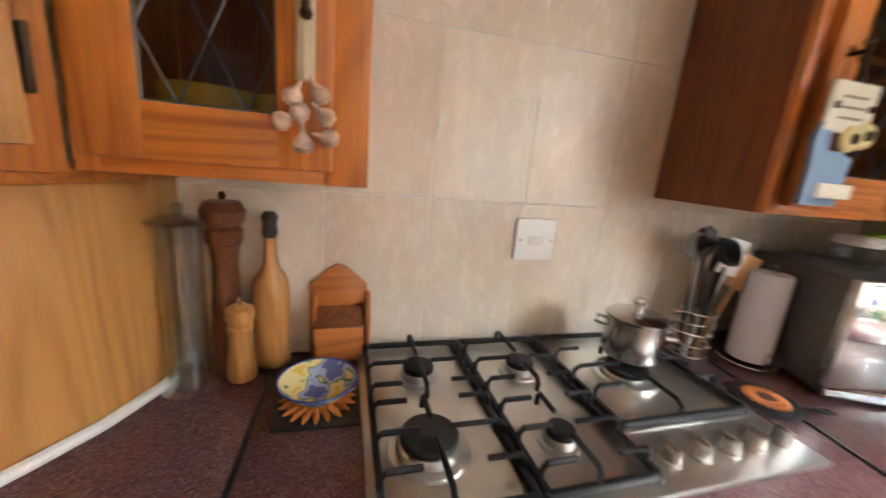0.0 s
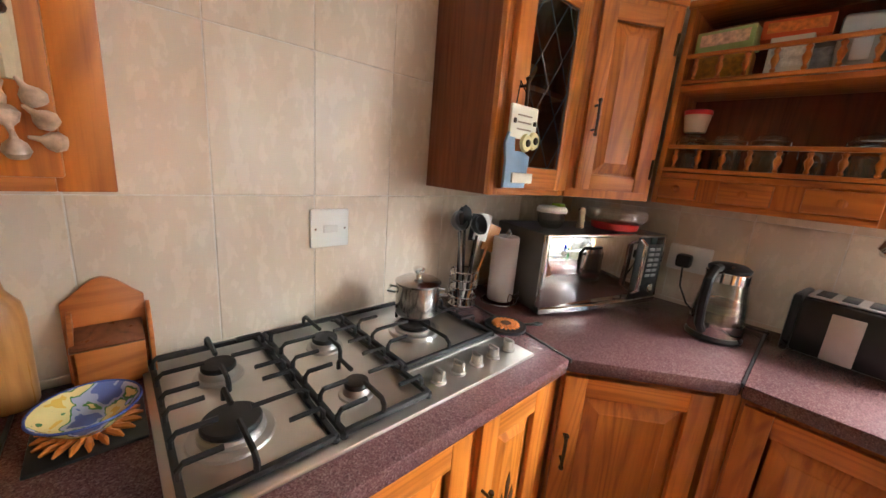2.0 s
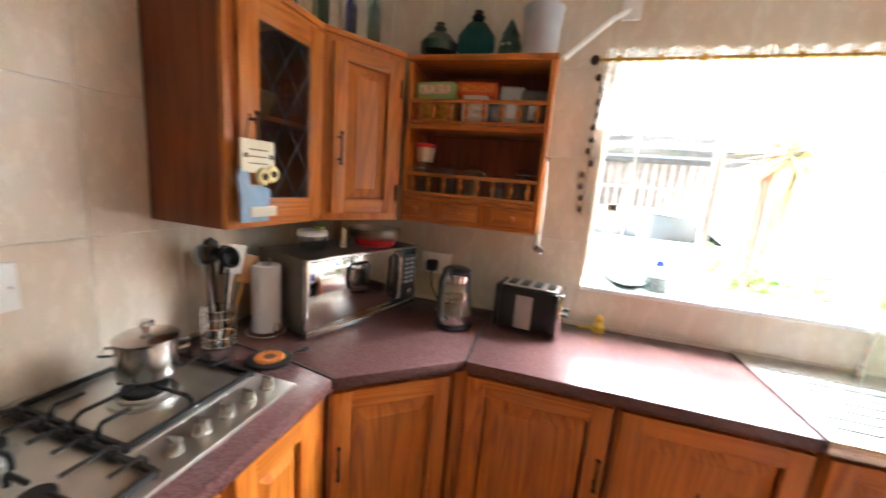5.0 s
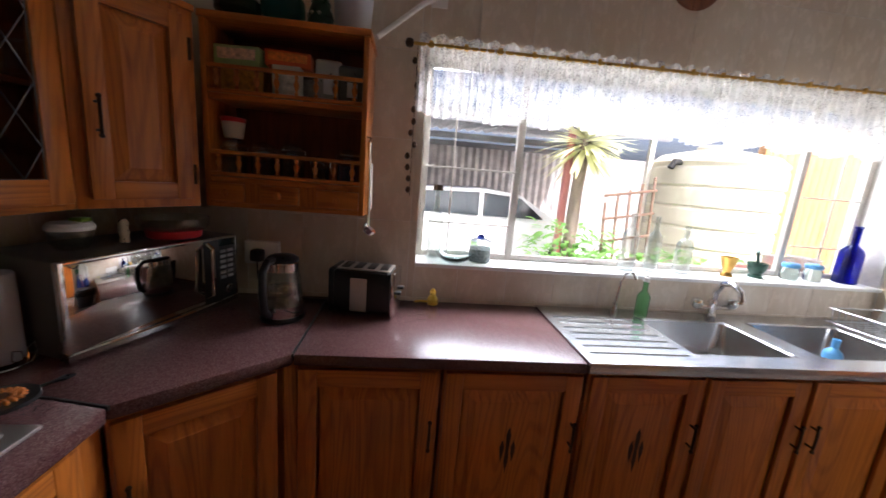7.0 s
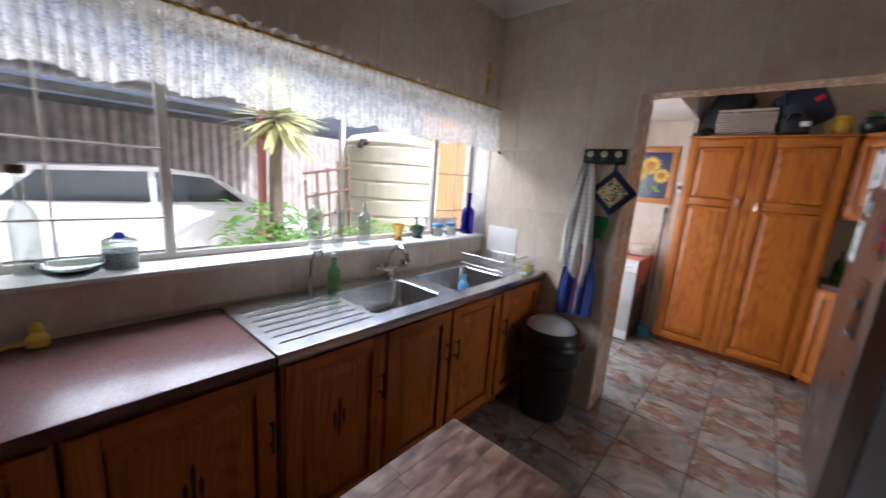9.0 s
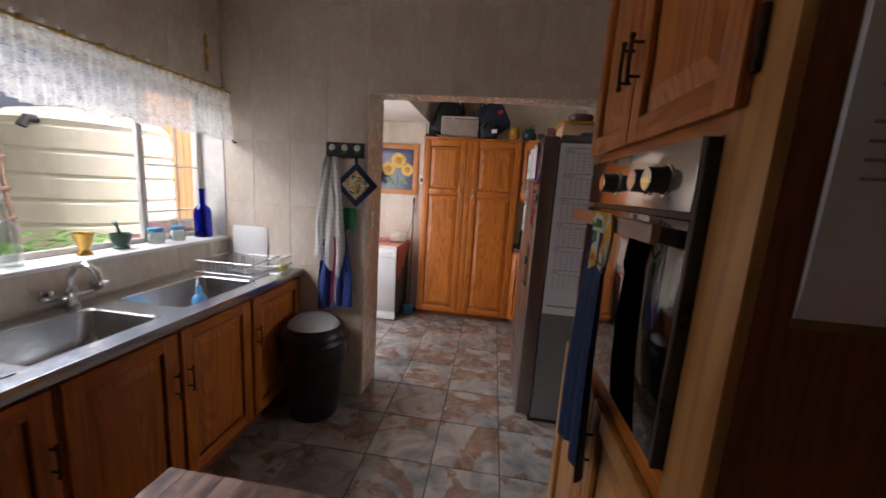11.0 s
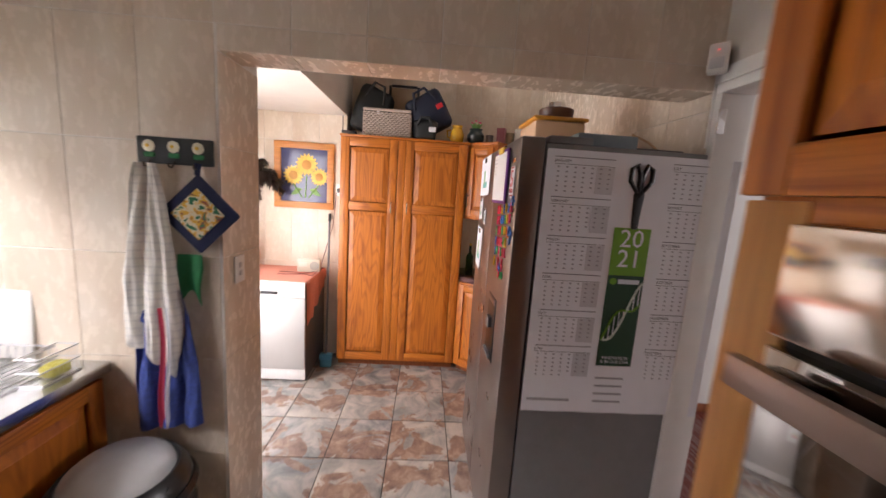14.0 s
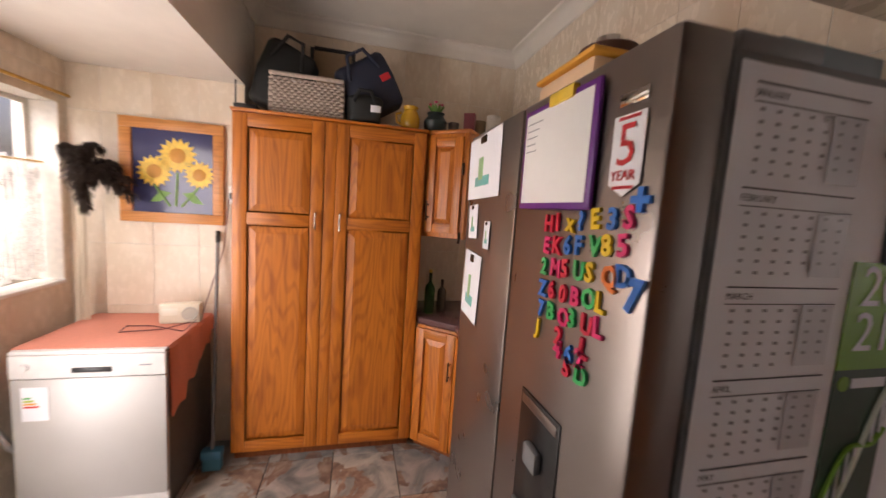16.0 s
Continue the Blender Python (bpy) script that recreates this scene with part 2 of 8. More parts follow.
def prism(points, z0, z1, bevel=0.0, bm=None):
    """An upright solid over a plan outline."""
    b = bmesh.new()
    f = b.faces.new([b.verts.new((x, y, z0)) for x, y in points])
    up = bmesh.ops.extrude_face_region(b, geom=[f])
    bmesh.ops.translate(b, verts=[v for v in up["geom"] if isinstance(v, bmesh.types.BMVert)], vec=(0, 0, z1 - z0))
    bmesh.ops.recalc_face_normals(b, faces=b.faces)
    if bevel:
        bmesh.ops.bevel(b, geom=b.edges[:], offset=bevel, segments=2, profile=0.5, affect="EDGES")
    return joined(bm, b)


def lathe(profile, n=24, bm=None, at=(0, 0, 0)):
    """A turned solid from (radius, height) pairs, closed at both ends."""
    b = bmesh.new()
    rings = []
    for r, z in profile:
        if r < 1e-5:
            rings.append([b.verts.new((at[0], at[1], at[2] + z))])
        else:
            rings.append([b.verts.new((at[0] + r * math.cos(2 * math.pi * i / n), at[1] + r * math.sin(2 * math.pi * i / n), at[2] + z)) for i in range(n)])
    for a, c in zip(rings, rings[1:]):
        for i in range(n):
            j = (i + 1) % n
            if len(a) == 1 and len(c) > 1:
                b.faces.new((a[0], c[i], c[j]))
            elif len(c) == 1 and len(a) > 1:
                b.faces.new((a[i], a[j], c[0]))
            elif len(a) > 1:
                b.faces.new((a[i], a[j], c[j], c[i]))
    for ring in (rings[0], rings[-1]):
        if len(ring) > 1:
            b.faces.new(ring)
    return joined(bm, b)


def tube(points, r, n=8, bm=None, closed=False, taper=None):
    """A round rod bent along points."""
    b = bmesh.new()
    pts = [Vector(p) for p in points]
    rings = []
    side = None
    for i, p in enumerate(pts):
        a = pts[i - 1] if i or closed else p
        c = pts[(i + 1) % len(pts)] if i + 1 < len(pts) or closed else p
        d = (c - a).normalized()
        if side is None or abs(side.dot(d)) > 0.98:
            side = d.orthogonal().normalized()
        side = (side - d * side.dot(d)).normalized()
        other = d.cross(side)
        rr = r if taper is None else r * taper[i]
        rings.append([b.verts.new(p + side * rr * math.cos(2 * math.pi * k / n) + other * rr * math.sin(2 * math.pi * k / n)) for k in range(n)])
    pairs = list(zip(rings, rings[1:])) + ([(rings[-1], rings[0])] if closed else [])
    for a, c in pairs:
        for k in range(n):
            b.faces.new((a[k], a[(k + 1) % n], c[(k + 1) % n], c[k]))
    if not closed:
        b.faces.new(rings[0])
        b.faces.new(rings[-1])
    return joined(bm, b)


def moved(bm, m):
    bmesh.ops.transform(bm, matrix=m, verts=bm.verts)
    return bm


def raised_panel(x0, x1, z0, z1, y, bm=None):
    """A fielded panel in the xz plane, facing -y, its flat field proud of sunk margins."""
    b = bmesh.new()
    m = min(0.045, (x1 - x0) * 0.22)
    rows = []
    for inset, depth in ((0, 0.012), (0.008, 0.012), (m, 0.002), (m + 0.004, 0.0)):
        rows.append([b.verts.new((x, y + depth, z)) for x, z in ((x0 + inset, z0 + inset), (x1 - inset, z0 + inset), (x1 - inset, z1 - inset), (x0 + inset, z1 - inset))])
    for a, c in zip(rows, rows[1:]):
        for i in range(4):
            b.faces.new((a[i], a[(i + 1) % 4], c[(i + 1) % 4], c[i]))
    b.faces.new(rows[-1])
    bmesh.ops.split_edges(b, edges=b.edges[:])
    return joined(bm, b)


def bar_handle(x, y, z, length=0.11, bm=None):
    """A slim upright pull with two ball feet, in front of the plane y."""
    bm = tube([(x, y - 0.028, z - length / 2), (x, y - 0.03, z), (x, y - 0.028, z + length / 2)], 0.005, 8, bm)
    for s in (-1, 1):
        bm = tube([(x, y, z + s * length * 0.36), (x, y - 0.028, z + s * length * 0.36)], 0.004, 6, bm)
        bm = lathe([(0, -0.008), (0.006, -0.005), (0.008, 0), (0.006, 0.005), (0, 0.008)], 8, bm, (x, y - 0.028, z + s * length / 2))
    return bm


def panel_door(parent, x0, x1, z0, z1, y=0.0, handle=None, split=None, rail=0.062, mats=None, inside=None):
    """A framed door with fielded panels, front at y - 0.02, facing -y. handle: (x, z). split: height of a middle rail."""
    up, across = mats or (OAK, OAK_H)
    f = y - 0.02
    door = part("door", box(x0 + 0.006, x1 - 0.006, y - 0.004, y, z0 + 0.006, z1 - 0.006), up, parent)
    for xa in (x0, x1 - rail):
        part("stile", box(xa, xa + rail, f, y - 0.001, z0, z1, 0.003), up, door)
    for za in (z0, z1 - rail, *([split - rail / 2] if split else [])):
        part("rail", box(x0 + rail, x1 - rail, f + 0.001, y - 0.001, za, za + rail, 0.002), across, door)
    spans = [(z0 + rail, z1 - rail)] if not split else [(z0 + rail, split - rail / 2), (split + rail / 2, z1 - rail)]
    for a, c in spans:
        part("panel", raised_panel(x0 + rail, x1 - rail, a, c, f + 0.004), up, door)
    if handle:
        part("handle", bar_handle(handle[0], f, handle[1]), BRONZE, door, "dark bronze bar handle")
    return door

# ---- the shell ----
NY, EX, SY, WX = 0.99, 1.95, -2.93, -0.94      # faces of the kitchen's walls
CEIL = 2.82
BACK, WING_BACK, WING_X, WING_CEIL = -5.19, -4.99, 1.80, 2.295
WIN_N, WIN_S, WIN_TOP, SILL = -0.335, -2.925, 2.07, 1.105
FACE_SOUTH, FACE_WEST, FACE_EAST, FACE_NORTH = 0, -90, 90, 180   # turns of things built to face -y

wall_north = structure("wall_north", box(WX - 0.12, EX + 0.25, NY + 0.0025, NY + 0.24, 0, CEIL), GROUT, "beige tiled kitchen wall behind the hob", "wall")
bm = box(EX + 0.0025, EX + 0.25, WIN_N, NY + 0.0025, 0, CEIL)
box(EX + 0.0025, EX + 0.25, WIN_S, WIN_N, 0, 1.085, bm=bm)
box(EX + 0.0025, EX + 0.25, WIN_S, WIN_N, WIN_TOP, CEIL, bm=bm)
box(EX + 0.0025, EX + 0.25, -3.10, WIN_S, 0, CEIL, bm=bm)
wall_east = structure("wall_east", bm, GROUT, "beige tiled wall with the wide kitchen window", "wall")
bm = box(0.9145, EX + 0.0025, -3.0975, SY - 0.0025, 0, CEIL)
box(WX, 0.9145, -3.0975, SY - 0.0025, 2.1125, CEIL, bm=bm)
box(0.9145, WING_X + 0.0025, -3.24, -3.0975, 0, WING_CEIL, bm=bm)
wall_south = structure("wall_south", bm, GROUT, "beige tiled wall with a wide opening to the scullery", "wall")
bm = box(WX - 0.12, WX, -2.045, -1.15, 0, CEIL)
box(WX - 0.12, WX, -2.925, -2.045, 2.135, CEIL, bm=bm)
wall_west = structure("wall_west", bm, PLASTER, "plain painted wall with a doorway", "wall")
# Out-of-view closing wall; its dark colour is chosen to reduce bounced light.
structure("wall_west_recess", box(WX - 0.12, WX, -1.15, NY + 0.0025, 0, CEIL), plain("low_bounce_taupe", (0.30, 0.22, 0.15), 0.7, 0, 0.08, 5), "unseen closing wall beside the oven tower, taupe to curb bounced light", "wall")
wall_scullery_west = structure("wall_scullery_west", box(WX - 0.12, WX - 0.0025, BACK - 0.2, -2.925, 0, CEIL), GROUT, "beige tiled scullery wall behind the fridge", "wall")
bm = box(WX - 0.12, 0.90, BACK - 0.2, BACK - 0.0025, 0, CEIL)
wall_scullery_south = structure("wall_scullery_south", bm, GROUT, "beige tiled scullery wall behind the tall cupboard", "wall")
wall_wing_south = structure("wall_wing_south", box(0.90, WING_X + 0.2, BACK - 0.2, WING_BACK - 0.0025, 0, CEIL), GROUT, "beige tiled wall behind the dishwasher", "wall")
bm = box(WING_X + 0.0025, WING_X + 0.2, WING_BACK, -3.92, 0, 1.09)
box(WING_X + 0.0025, WING_X + 0.2, -3.14, -3.10, 0, 2.06, bm=bm)
box(WING_X + 0.0025, WING_X + 0.2, WING_BACK, -3.10, 2.06, CEIL, bm=bm)
box(WING_X + 0.0025, WING_X + 0.2, -3.95, -3.90, 1.09, 2.06, bm=bm)
box(WING_X + 0.0025, WING_X + 0.2, WING_BACK, -4.93, 1.09, 2.06, bm=bm)
wall_wing_east = structure("wall_wing_east", bm, GROUT, "beige tiled scullery wall with a small curtained window", "wall")
structure("ceiling", box(WX - 0.12, EX + 0.25, BACK - 0.2, NY + 0.24, CEIL, CEIL + 0.12), PLASTER, "off-white kitchen ceiling", "ceiling")
structure("ceiling_scullery", box(0.90, WING_X + 0.0025, WING_BACK - 0.0025, -3.0975, WING_CEIL, CEIL), PLASTER, "low off-white dropped ceiling over the dishwasher", "ceiling")
floor = structure("floor", box(WX - 0.12, EX + 0.25, BACK - 0.2, NY + 0.24, -0.1, -0.006), FLOOR_GROUT, "slate-look tiled floor with dark joints", "floor")


def cornice(name, points):
    """A coved plaster moulding under the ceiling, swept along plan points."""
    prof = [(0, -0.09), (0.012, -0.088), (0.02, -0.075), (0.035, -0.045), (0.065, -0.02), (0.085, -0.012), (0.09, 0)]
    bm = bmesh.new()
    rows = []
    for x, y, nx, ny in points:
        rows.append([bm.verts.new((x + nx * o, y + ny * o, CEIL + z)) for o, z in prof])
    for a, c in zip(rows, rows[1:]):
        for i in range(len(prof) - 1):
            bm.faces.new((a[i], a[i + 1], c[i + 1], c[i]))
    structure(name, bm, PLASTER, "white coved plaster cornice under the ceiling", "cornice")


cornice("cornice_scullery", [(0.90, -3.1, -1, 0), (0.90, BACK, -1, 1), (WX, BACK, 1, 1), (WX, -3.1, 1, 0)])
cornice("cornice_kitchen", [(WX, SY, 1, 1), (EX, SY, -1, 1), (EX, NY, -1, -1), (WX, NY, 1, -1)])

# ---- worktops ----


def worktop(name, pts, label):
    return whole(name, prism(pts, 0.868, 0.91, 0.007), COUNTER, Matrix(), label, "worktop", "worktops along the walls")


worktop("worktop", [(-0.93, NY), (-0.93, 0.405), (-0.008, 0.405), (0.002, NY)], "maroon speckled laminate worktop in the corner by the cabinet")
worktop("worktop", [(0.004, NY), (-0.004, 0.405), (1.083, 0.405), (1.115, 0.56), (1.16, NY)], "maroon speckled laminate worktop round the gas hob")
worktop("worktop", [(1.163, NY), (1.118, 0.56), (1.088, 0.405), (1.371, 0.063), (EX, 0.075), (EX, NY)], "maroon speckled laminate corner worktop under the microwave")
worktop("worktop", [(1.369, 0.059), (1.366, -0.958), (EX, -0.958), (EX, 0.071)], "maroon speckled laminate worktop below the window")
JOINT = plain("joint_strip", (0.02, 0.016, 0.015), 0.4)
for a, c in (((0.003, NY - 0.01), (-0.006, 0.402)), ((1.161, NY - 0.01), (1.1165, 0.56)), ((1.1165, 0.56), (1.0855, 0.402)), ((1.368, 0.061), (EX - 0.01, 0.073))):
    d = Vector((c[0] - a[0], c[1] - a[1], 0)).normalized().cross(Vector((0, 0, 1))) * 0.003
    whole("joint_strip", prism([(a[0] - d.x, a[1] - d.y), (c[0] - d.x, c[1] - d.y), (c[0] + d.x, c[1] + d.y), (a[0] + d.x, a[1] + d.y)], 0.90, 0.912), JOINT, Matrix(), "thin black joint strip between worktop pieces", "trim", "worktop joints")

# ---- base cabinets ----
CARVED = plain("stained_carving", (0.045, 0.014, 0.006), 0.5, 0, 0.3, 50, 0.3)


def base_unit(w, m, label, depth=0.53, handle="right", bottom=0.1, stile=0.0, side_top=0.866, carved=False):
    """A floor cabinet with one fielded door; origin at its front left foot, front facing -y."""
    u = thing("base_cabinet", m, label, "cabinet", "base cabinets")
    for x in (0, w - 0.016):
        part("side_panel", box(x, x + 0.016, 0.018, depth, bottom, side_top), OAK, u)
    part("back", box(0.016, w - 0.016, depth - 0.01, depth, bottom, 0.866), OAK_DARK_AND_SHADED, u)
    part("bottom", box(0.016, w - 0.016, 0.018, depth - 0.01, bottom, bottom + 0.016), OAK_DARK_AND_SHADED, u)
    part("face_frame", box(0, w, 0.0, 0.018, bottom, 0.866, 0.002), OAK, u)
    part("plinth", box(0, w, 0.05, 0.07, 0, bottom), OAK_DARK_AND_SHADED, u)
    hx = w - 0.03 - stile if handle == "right" else 0.03
    door = panel_door(u, 0.008, w - 0.008 - stile, bottom + 0.012, 0.85, -0.001, (hx, 0.62))
    if carved:
        for dx, lo, hi in ((0, 0.445, 0.64), (-0.021, 0.49, 0.585), (0.021, 0.49, 0.585)):
            c = w / 2 + dx
            part("carving", moved(prism([(c, lo), (c + 0.008, lo + 0.05), (c + 0.006, (lo + hi) / 2), (c + 0.009, hi - 0.03), (c, hi), (c - 0.009, hi - 0.03), (c - 0.006, (lo + hi) / 2), (c - 0.008, lo + 0.05)], 0.0162, 0.0185), pose(0, 0, 0, 90)), CARVED, door, "dark stained carved motif")
    return u


for x0, x1, hs in ((-0.36, -0.005, "right"), (0.0, 0.355, "right"), (0.365, 0.718, "left"), (0.735, 1.03, "left")):
    base_unit(x1 - x0, pose(x0, 0.44, 0), "honey oak base cabinet under the gas hob worktop", handle=hs, carved=x0 > 0.3)
ang = math.degrees(math.atan2(0.085 - 0.42, 1.375 - 1.09))
base_unit(0.42, pose(1.105, 0.432, 0, 0, 0, ang), "honey oak diagonal corner base cabinet below the microwave", 0.45, "left")
whole("corner_post", prism([(1.383, 0.092), (1.40, 0.055), (1.46, 0.055), (1.46, 0.16), (1.44, 0.16)], 0.02, 0.866, 0.002), OAK, Matrix(), "oak filler post between corner base cabinets", "trim", "filler posts")
whole("corner_post", prism([(1.03, 0.44), (1.098, 0.44), (1.17, 0.5), (1.03, 0.5)], 0.02, 0.866, 0.002), OAK, Matrix(), "oak filler post between corner base cabinets", "trim", "filler posts")
for y0, y1, hs in ((0.055, -0.437, "right"), (-0.447, -0.965, "right"), (-0.985, -1.447, "right"), (-1.457, -1.90, "right"), (-1.91, -2.387, "left"), (-2.397, -2.92, "left")):
    near = "the steel sink" if y0 < -0.97 else "the window worktop"
    base_unit(y0 - y1, pose(1.40, y0, 0, 0, 0, FACE_WEST), "honey oak base cabinet under " + near, handle=hs, side_top=0.73 if y0 < -0.97 else 0.866, carved=-1.0 < y0 < -0.4)

# ---- wall cabinets ----
LEAD = plain("lead", (0.12, 0.12, 0.125), 0.45, 0.7, 0.2, 40, 0.2)
DARK_GLASS = glass("cabinet_glass", (0.86, 0.80, 0.68), 0.02)


def lattice(w0, w1, z0, z1, y, bm=None, cols=2, rows=3):
    """Lead cames crossing in tall diamonds."""
    dx, dz = (w1 - w0) / cols, (z1 - z0) / rows
    b = bmesh.new()
    for i in range(cols):
        for j in range(rows):
            xa, za = w0 + i * dx, z0 + j * dz
            for p, q in (((xa, za + dz / 2), (xa + dx / 2, za + dz)), ((xa + dx / 2, za + dz), (xa + dx, za + dz / 2)), ((xa + dx, za + dz / 2), (xa + dx / 2, za)), ((xa + dx / 2, za), (xa, za + dz / 2))):
                tube([(p[0], y, p[1]), (q[0], y, q[1])], 0.0016, 5, b)
    for x in (w0, w1):
        tube([(x, y, z0), (x, y, z1)], 0.003, 5, b)
    for z in (z0, z1):
        tube([(w0, y, z), (w1, y, z)], 0.003, 5, b)
    return joined(bm, b)


def glass_cabinet(w, m, label, side=OAK, top=2.0, bottom=1.338, depth=0.295, door=(0.02, 0.03), handle_left=True):
    """A wall cabinet with a leaded glass door; origin at its front left on the floor, front facing -y."""
    u = thing("wall_cabinet", m, label, "cabinet", "wall cabinets")
    d0, d1 = door[0], w - door[1]
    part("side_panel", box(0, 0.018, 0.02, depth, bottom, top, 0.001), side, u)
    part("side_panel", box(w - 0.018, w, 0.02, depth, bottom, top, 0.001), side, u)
    part("back", box(0.018, w - 0.018, depth - 0.008, depth, bottom, top), OAK_DARK_AND_SHADED, u)
    part("shelf", box(0.018, w - 0.018, 0.03, depth - 0.008, bottom + 0.02, bottom + 0.036), OAK_DARK_AND_SHADED, u)
    part("shelf", box(0.018, w - 0.018, 0.03, depth - 0.008, 1.66, 1.675), OAK_DARK_AND_SHADED, u)
    part("top_board", box(-0.004, w + 0.004, -0.008, depth, top, top + 0.022, 0.003), OAK_H, u)
    part("face_frame", box(0, d0 + 0.01, 0, 0.02, bottom, top, 0.002), OAK, u)
    part("face_frame", box(d1 - 0.01, w, 0, 0.02, bottom, top, 0.002), OAK, u)
    part("face_rail", box(d0 + 0.01, d1 - 0.01, 0.001, 0.02, bottom, bottom + 0.03, 0.002), OAK_H, u)
    part("face_rail", box(d0 + 0.01, d1 - 0.01, 0.001, 0.02, top - 0.03, top, 0.002), OAK_H, u)
    z0, z1, r = bottom + 0.02, top - 0.02, 0.068
    dr = part("door", box(d0, d0 + r, -0.021, -0.001, z0, z1, 0.003), OAK, u)
    part("stile", box(d1 - r, d1, -0.021, -0.001, z0, z1, 0.003), OAK, dr)
    part("rail", box(d0 + r, d1 - r, -0.020, -0.001, z0, z0 + r, 0.002), OAK_H, dr)
    part("rail", box(d0 + r, d1 - r, -0.020, -0.001, z1 - r, z1, 0.002), OAK_H, dr)
    part("pane", box(d0 + r - 0.004, d1 - r + 0.004, -0.012, -0.009, z0 + r - 0.004, z1 - r + 0.004), DARK_GLASS, dr, "dark leaded glass pane")
    part("leading", lattice(d0 + r, d1 - r, z0 + r, z1 - r, -0.0135), LEAD, dr, "grey lead lattice")
    hx = d0 + 0.03 if handle_left else d1 - 0.03
    part("handle", bar_handle(hx, -0.021, 1.60, 0.12), BRONZE, dr, "dark bronze bar handle")
    return u


def solid_cabinet(w, m, label, top=2.0, bottom=1.338, depth=0.28, handle_left=True, mats=None):
    u = thing("wall_cabinet", m, label, "cabinet", "wall cabinets")
    part("body", box(0, w, 0.0, depth, bottom, top, 0.002), OAK, u)
    part("top_board", box(-0.004, w + 0.004, -0.008, depth, top, top + 0.022, 0.003), OAK_H, u)
    panel_door(u, 0.03, w - 0.03, bottom + 0.03, top - 0.025, -0.001, (0.055 if handle_left else w - 0.055, 1.61), mats=mats, rail=0.055)
    for z in (1.42, 1.84):
        part("hinge", box(w - 0.028, w - 0.02, -0.024, -0.001, z, z + 0.07, 0.002), BRONZE, u, "dark bronze hinge")
    return u


glass_cabinet(0.351, pose(-0.17, 0.69, 0), "honey oak wall cabinet with a leaded glass door", handle_left=False, door=(0.015, 0.05))
# The end panel turned from the window has its shade in the darker oak.
glass_cabinet(0.40, pose(0.99, 0.69, 0, 0, 0, -1.5), "oak wall cabinet with leaded glass and a shade-darkened end panel", OAK_DARK_AND_SHADED, door=(0.03, 0.02))
ang_b = math.degrees(math.atan2(0.487 - 0.676, 1.685 - 1.39))
solid_cabinet(0.345, pose(1.392, 0.676, 0, 0, 0, ang_b), "honey oak diagonal corner wall cabinet with a fielded door", depth=0.2)
# The door's paler oak holds the brightness of facing the window.
solid_cabinet(0.42, pose(-0.475, 0.395, 0, 0, 0, 44), "oak diagonal corner wall cabinet above the tambour, door paled for window light", depth=0.2, handle_left=False, mats=(OAK_PALE_AND_LIT, OAK_PALE_AND_LIT), bottom=1.335)

# tambour corner cupboard on the worktop
tam = thing("corner_cupboard", Matrix(), "pale oak bow-fronted corner cupboard standing on the worktop", "cupboard")
curve = [(-0.175, 0.985), (-0.183, 0.88), (-0.205, 0.825), (-0.230, 0.769), (-0.274, 0.704), (-0.33, 0.63), (-0.40, 0.55), (-0.49, 0.46)]
part("front", prism(curve + [(-0.92, 0.46), (-0.92, 0.985)], 0.912, 1.322, 0.002), OAK_PALE_AND_LIT, tam)
part("cornice", prism([(x + 0.012, y - 0.012) for x, y in curve] + [(-0.92, 0.448), (-0.92, 0.985)], 1.312, 1.332, 0.003), OAK_H, tam)
part("base_trim", tube([(x + 0.006, y - 0.006, 0.921) for x, y in curve], 0.010, 8), WHITE, tam, "pale worn trim along the foot")

# open spice shelf with turned rails and three little drawers
SH_W, SH_D = 0.595, 0.235
shelf = thing("spice_shelf", pose(1.712, 0.487, 0, 0, 0, FACE_WEST), "oak wall shelf with turned gallery rails and three drawers", "shelf")
for x in (0, SH_W - 0.02):
    part("side_panel", box(x, x + 0.02, 0, SH_D, 1.338, 2.0, 0.002), OAK, shelf)
part("back", box(0.02, SH_W - 0.02, SH_D - 0.01, SH_D, 1.338, 2.0), OAK_DARK_AND_SHADED, shelf)
part("top_board", box(-0.004, SH_W + 0.006, -0.008, SH_D, 2.0, 2.024, 0.003), OAK_H, shelf)
for z in (1.338, 1.435, 1.735):
    part("shelf_board", box(0.02, SH_W - 0.02, 0.002, SH_D - 0.01, z, z + 0.018, 0.002), OAK_H, shelf)
for z0, z1 in ((1.464, 1.545), (1.763, 1.848)):
    for z in (z0, z1):
        part("gallery_rail", box(0.02, SH_W - 0.02, -0.002, 0.014, z - 0.007, z + 0.007, 0.003), OAK_H, shelf)
    for k in range(8):
        x = 0.05 + k * (SH_W - 0.10) / 7
        h = z1 - z0 - 0.014
        part("spindle", lathe([(0.004, 0), (0.008, 0.08 * h), (0.004, 0.2 * h), (0.010, 0.45 * h), (0.011, 0.55 * h), (0.005, 0.75 * h), (0.009, 0.9 * h), (0.004, h)], 10, None, (x, 0.006, z0 + 0.007)), OAK, shelf)
part("drawer_face", box(0.02, SH_W - 0.02, 0.010, 0.018, 1.356, 1.435), OAK, shelf)
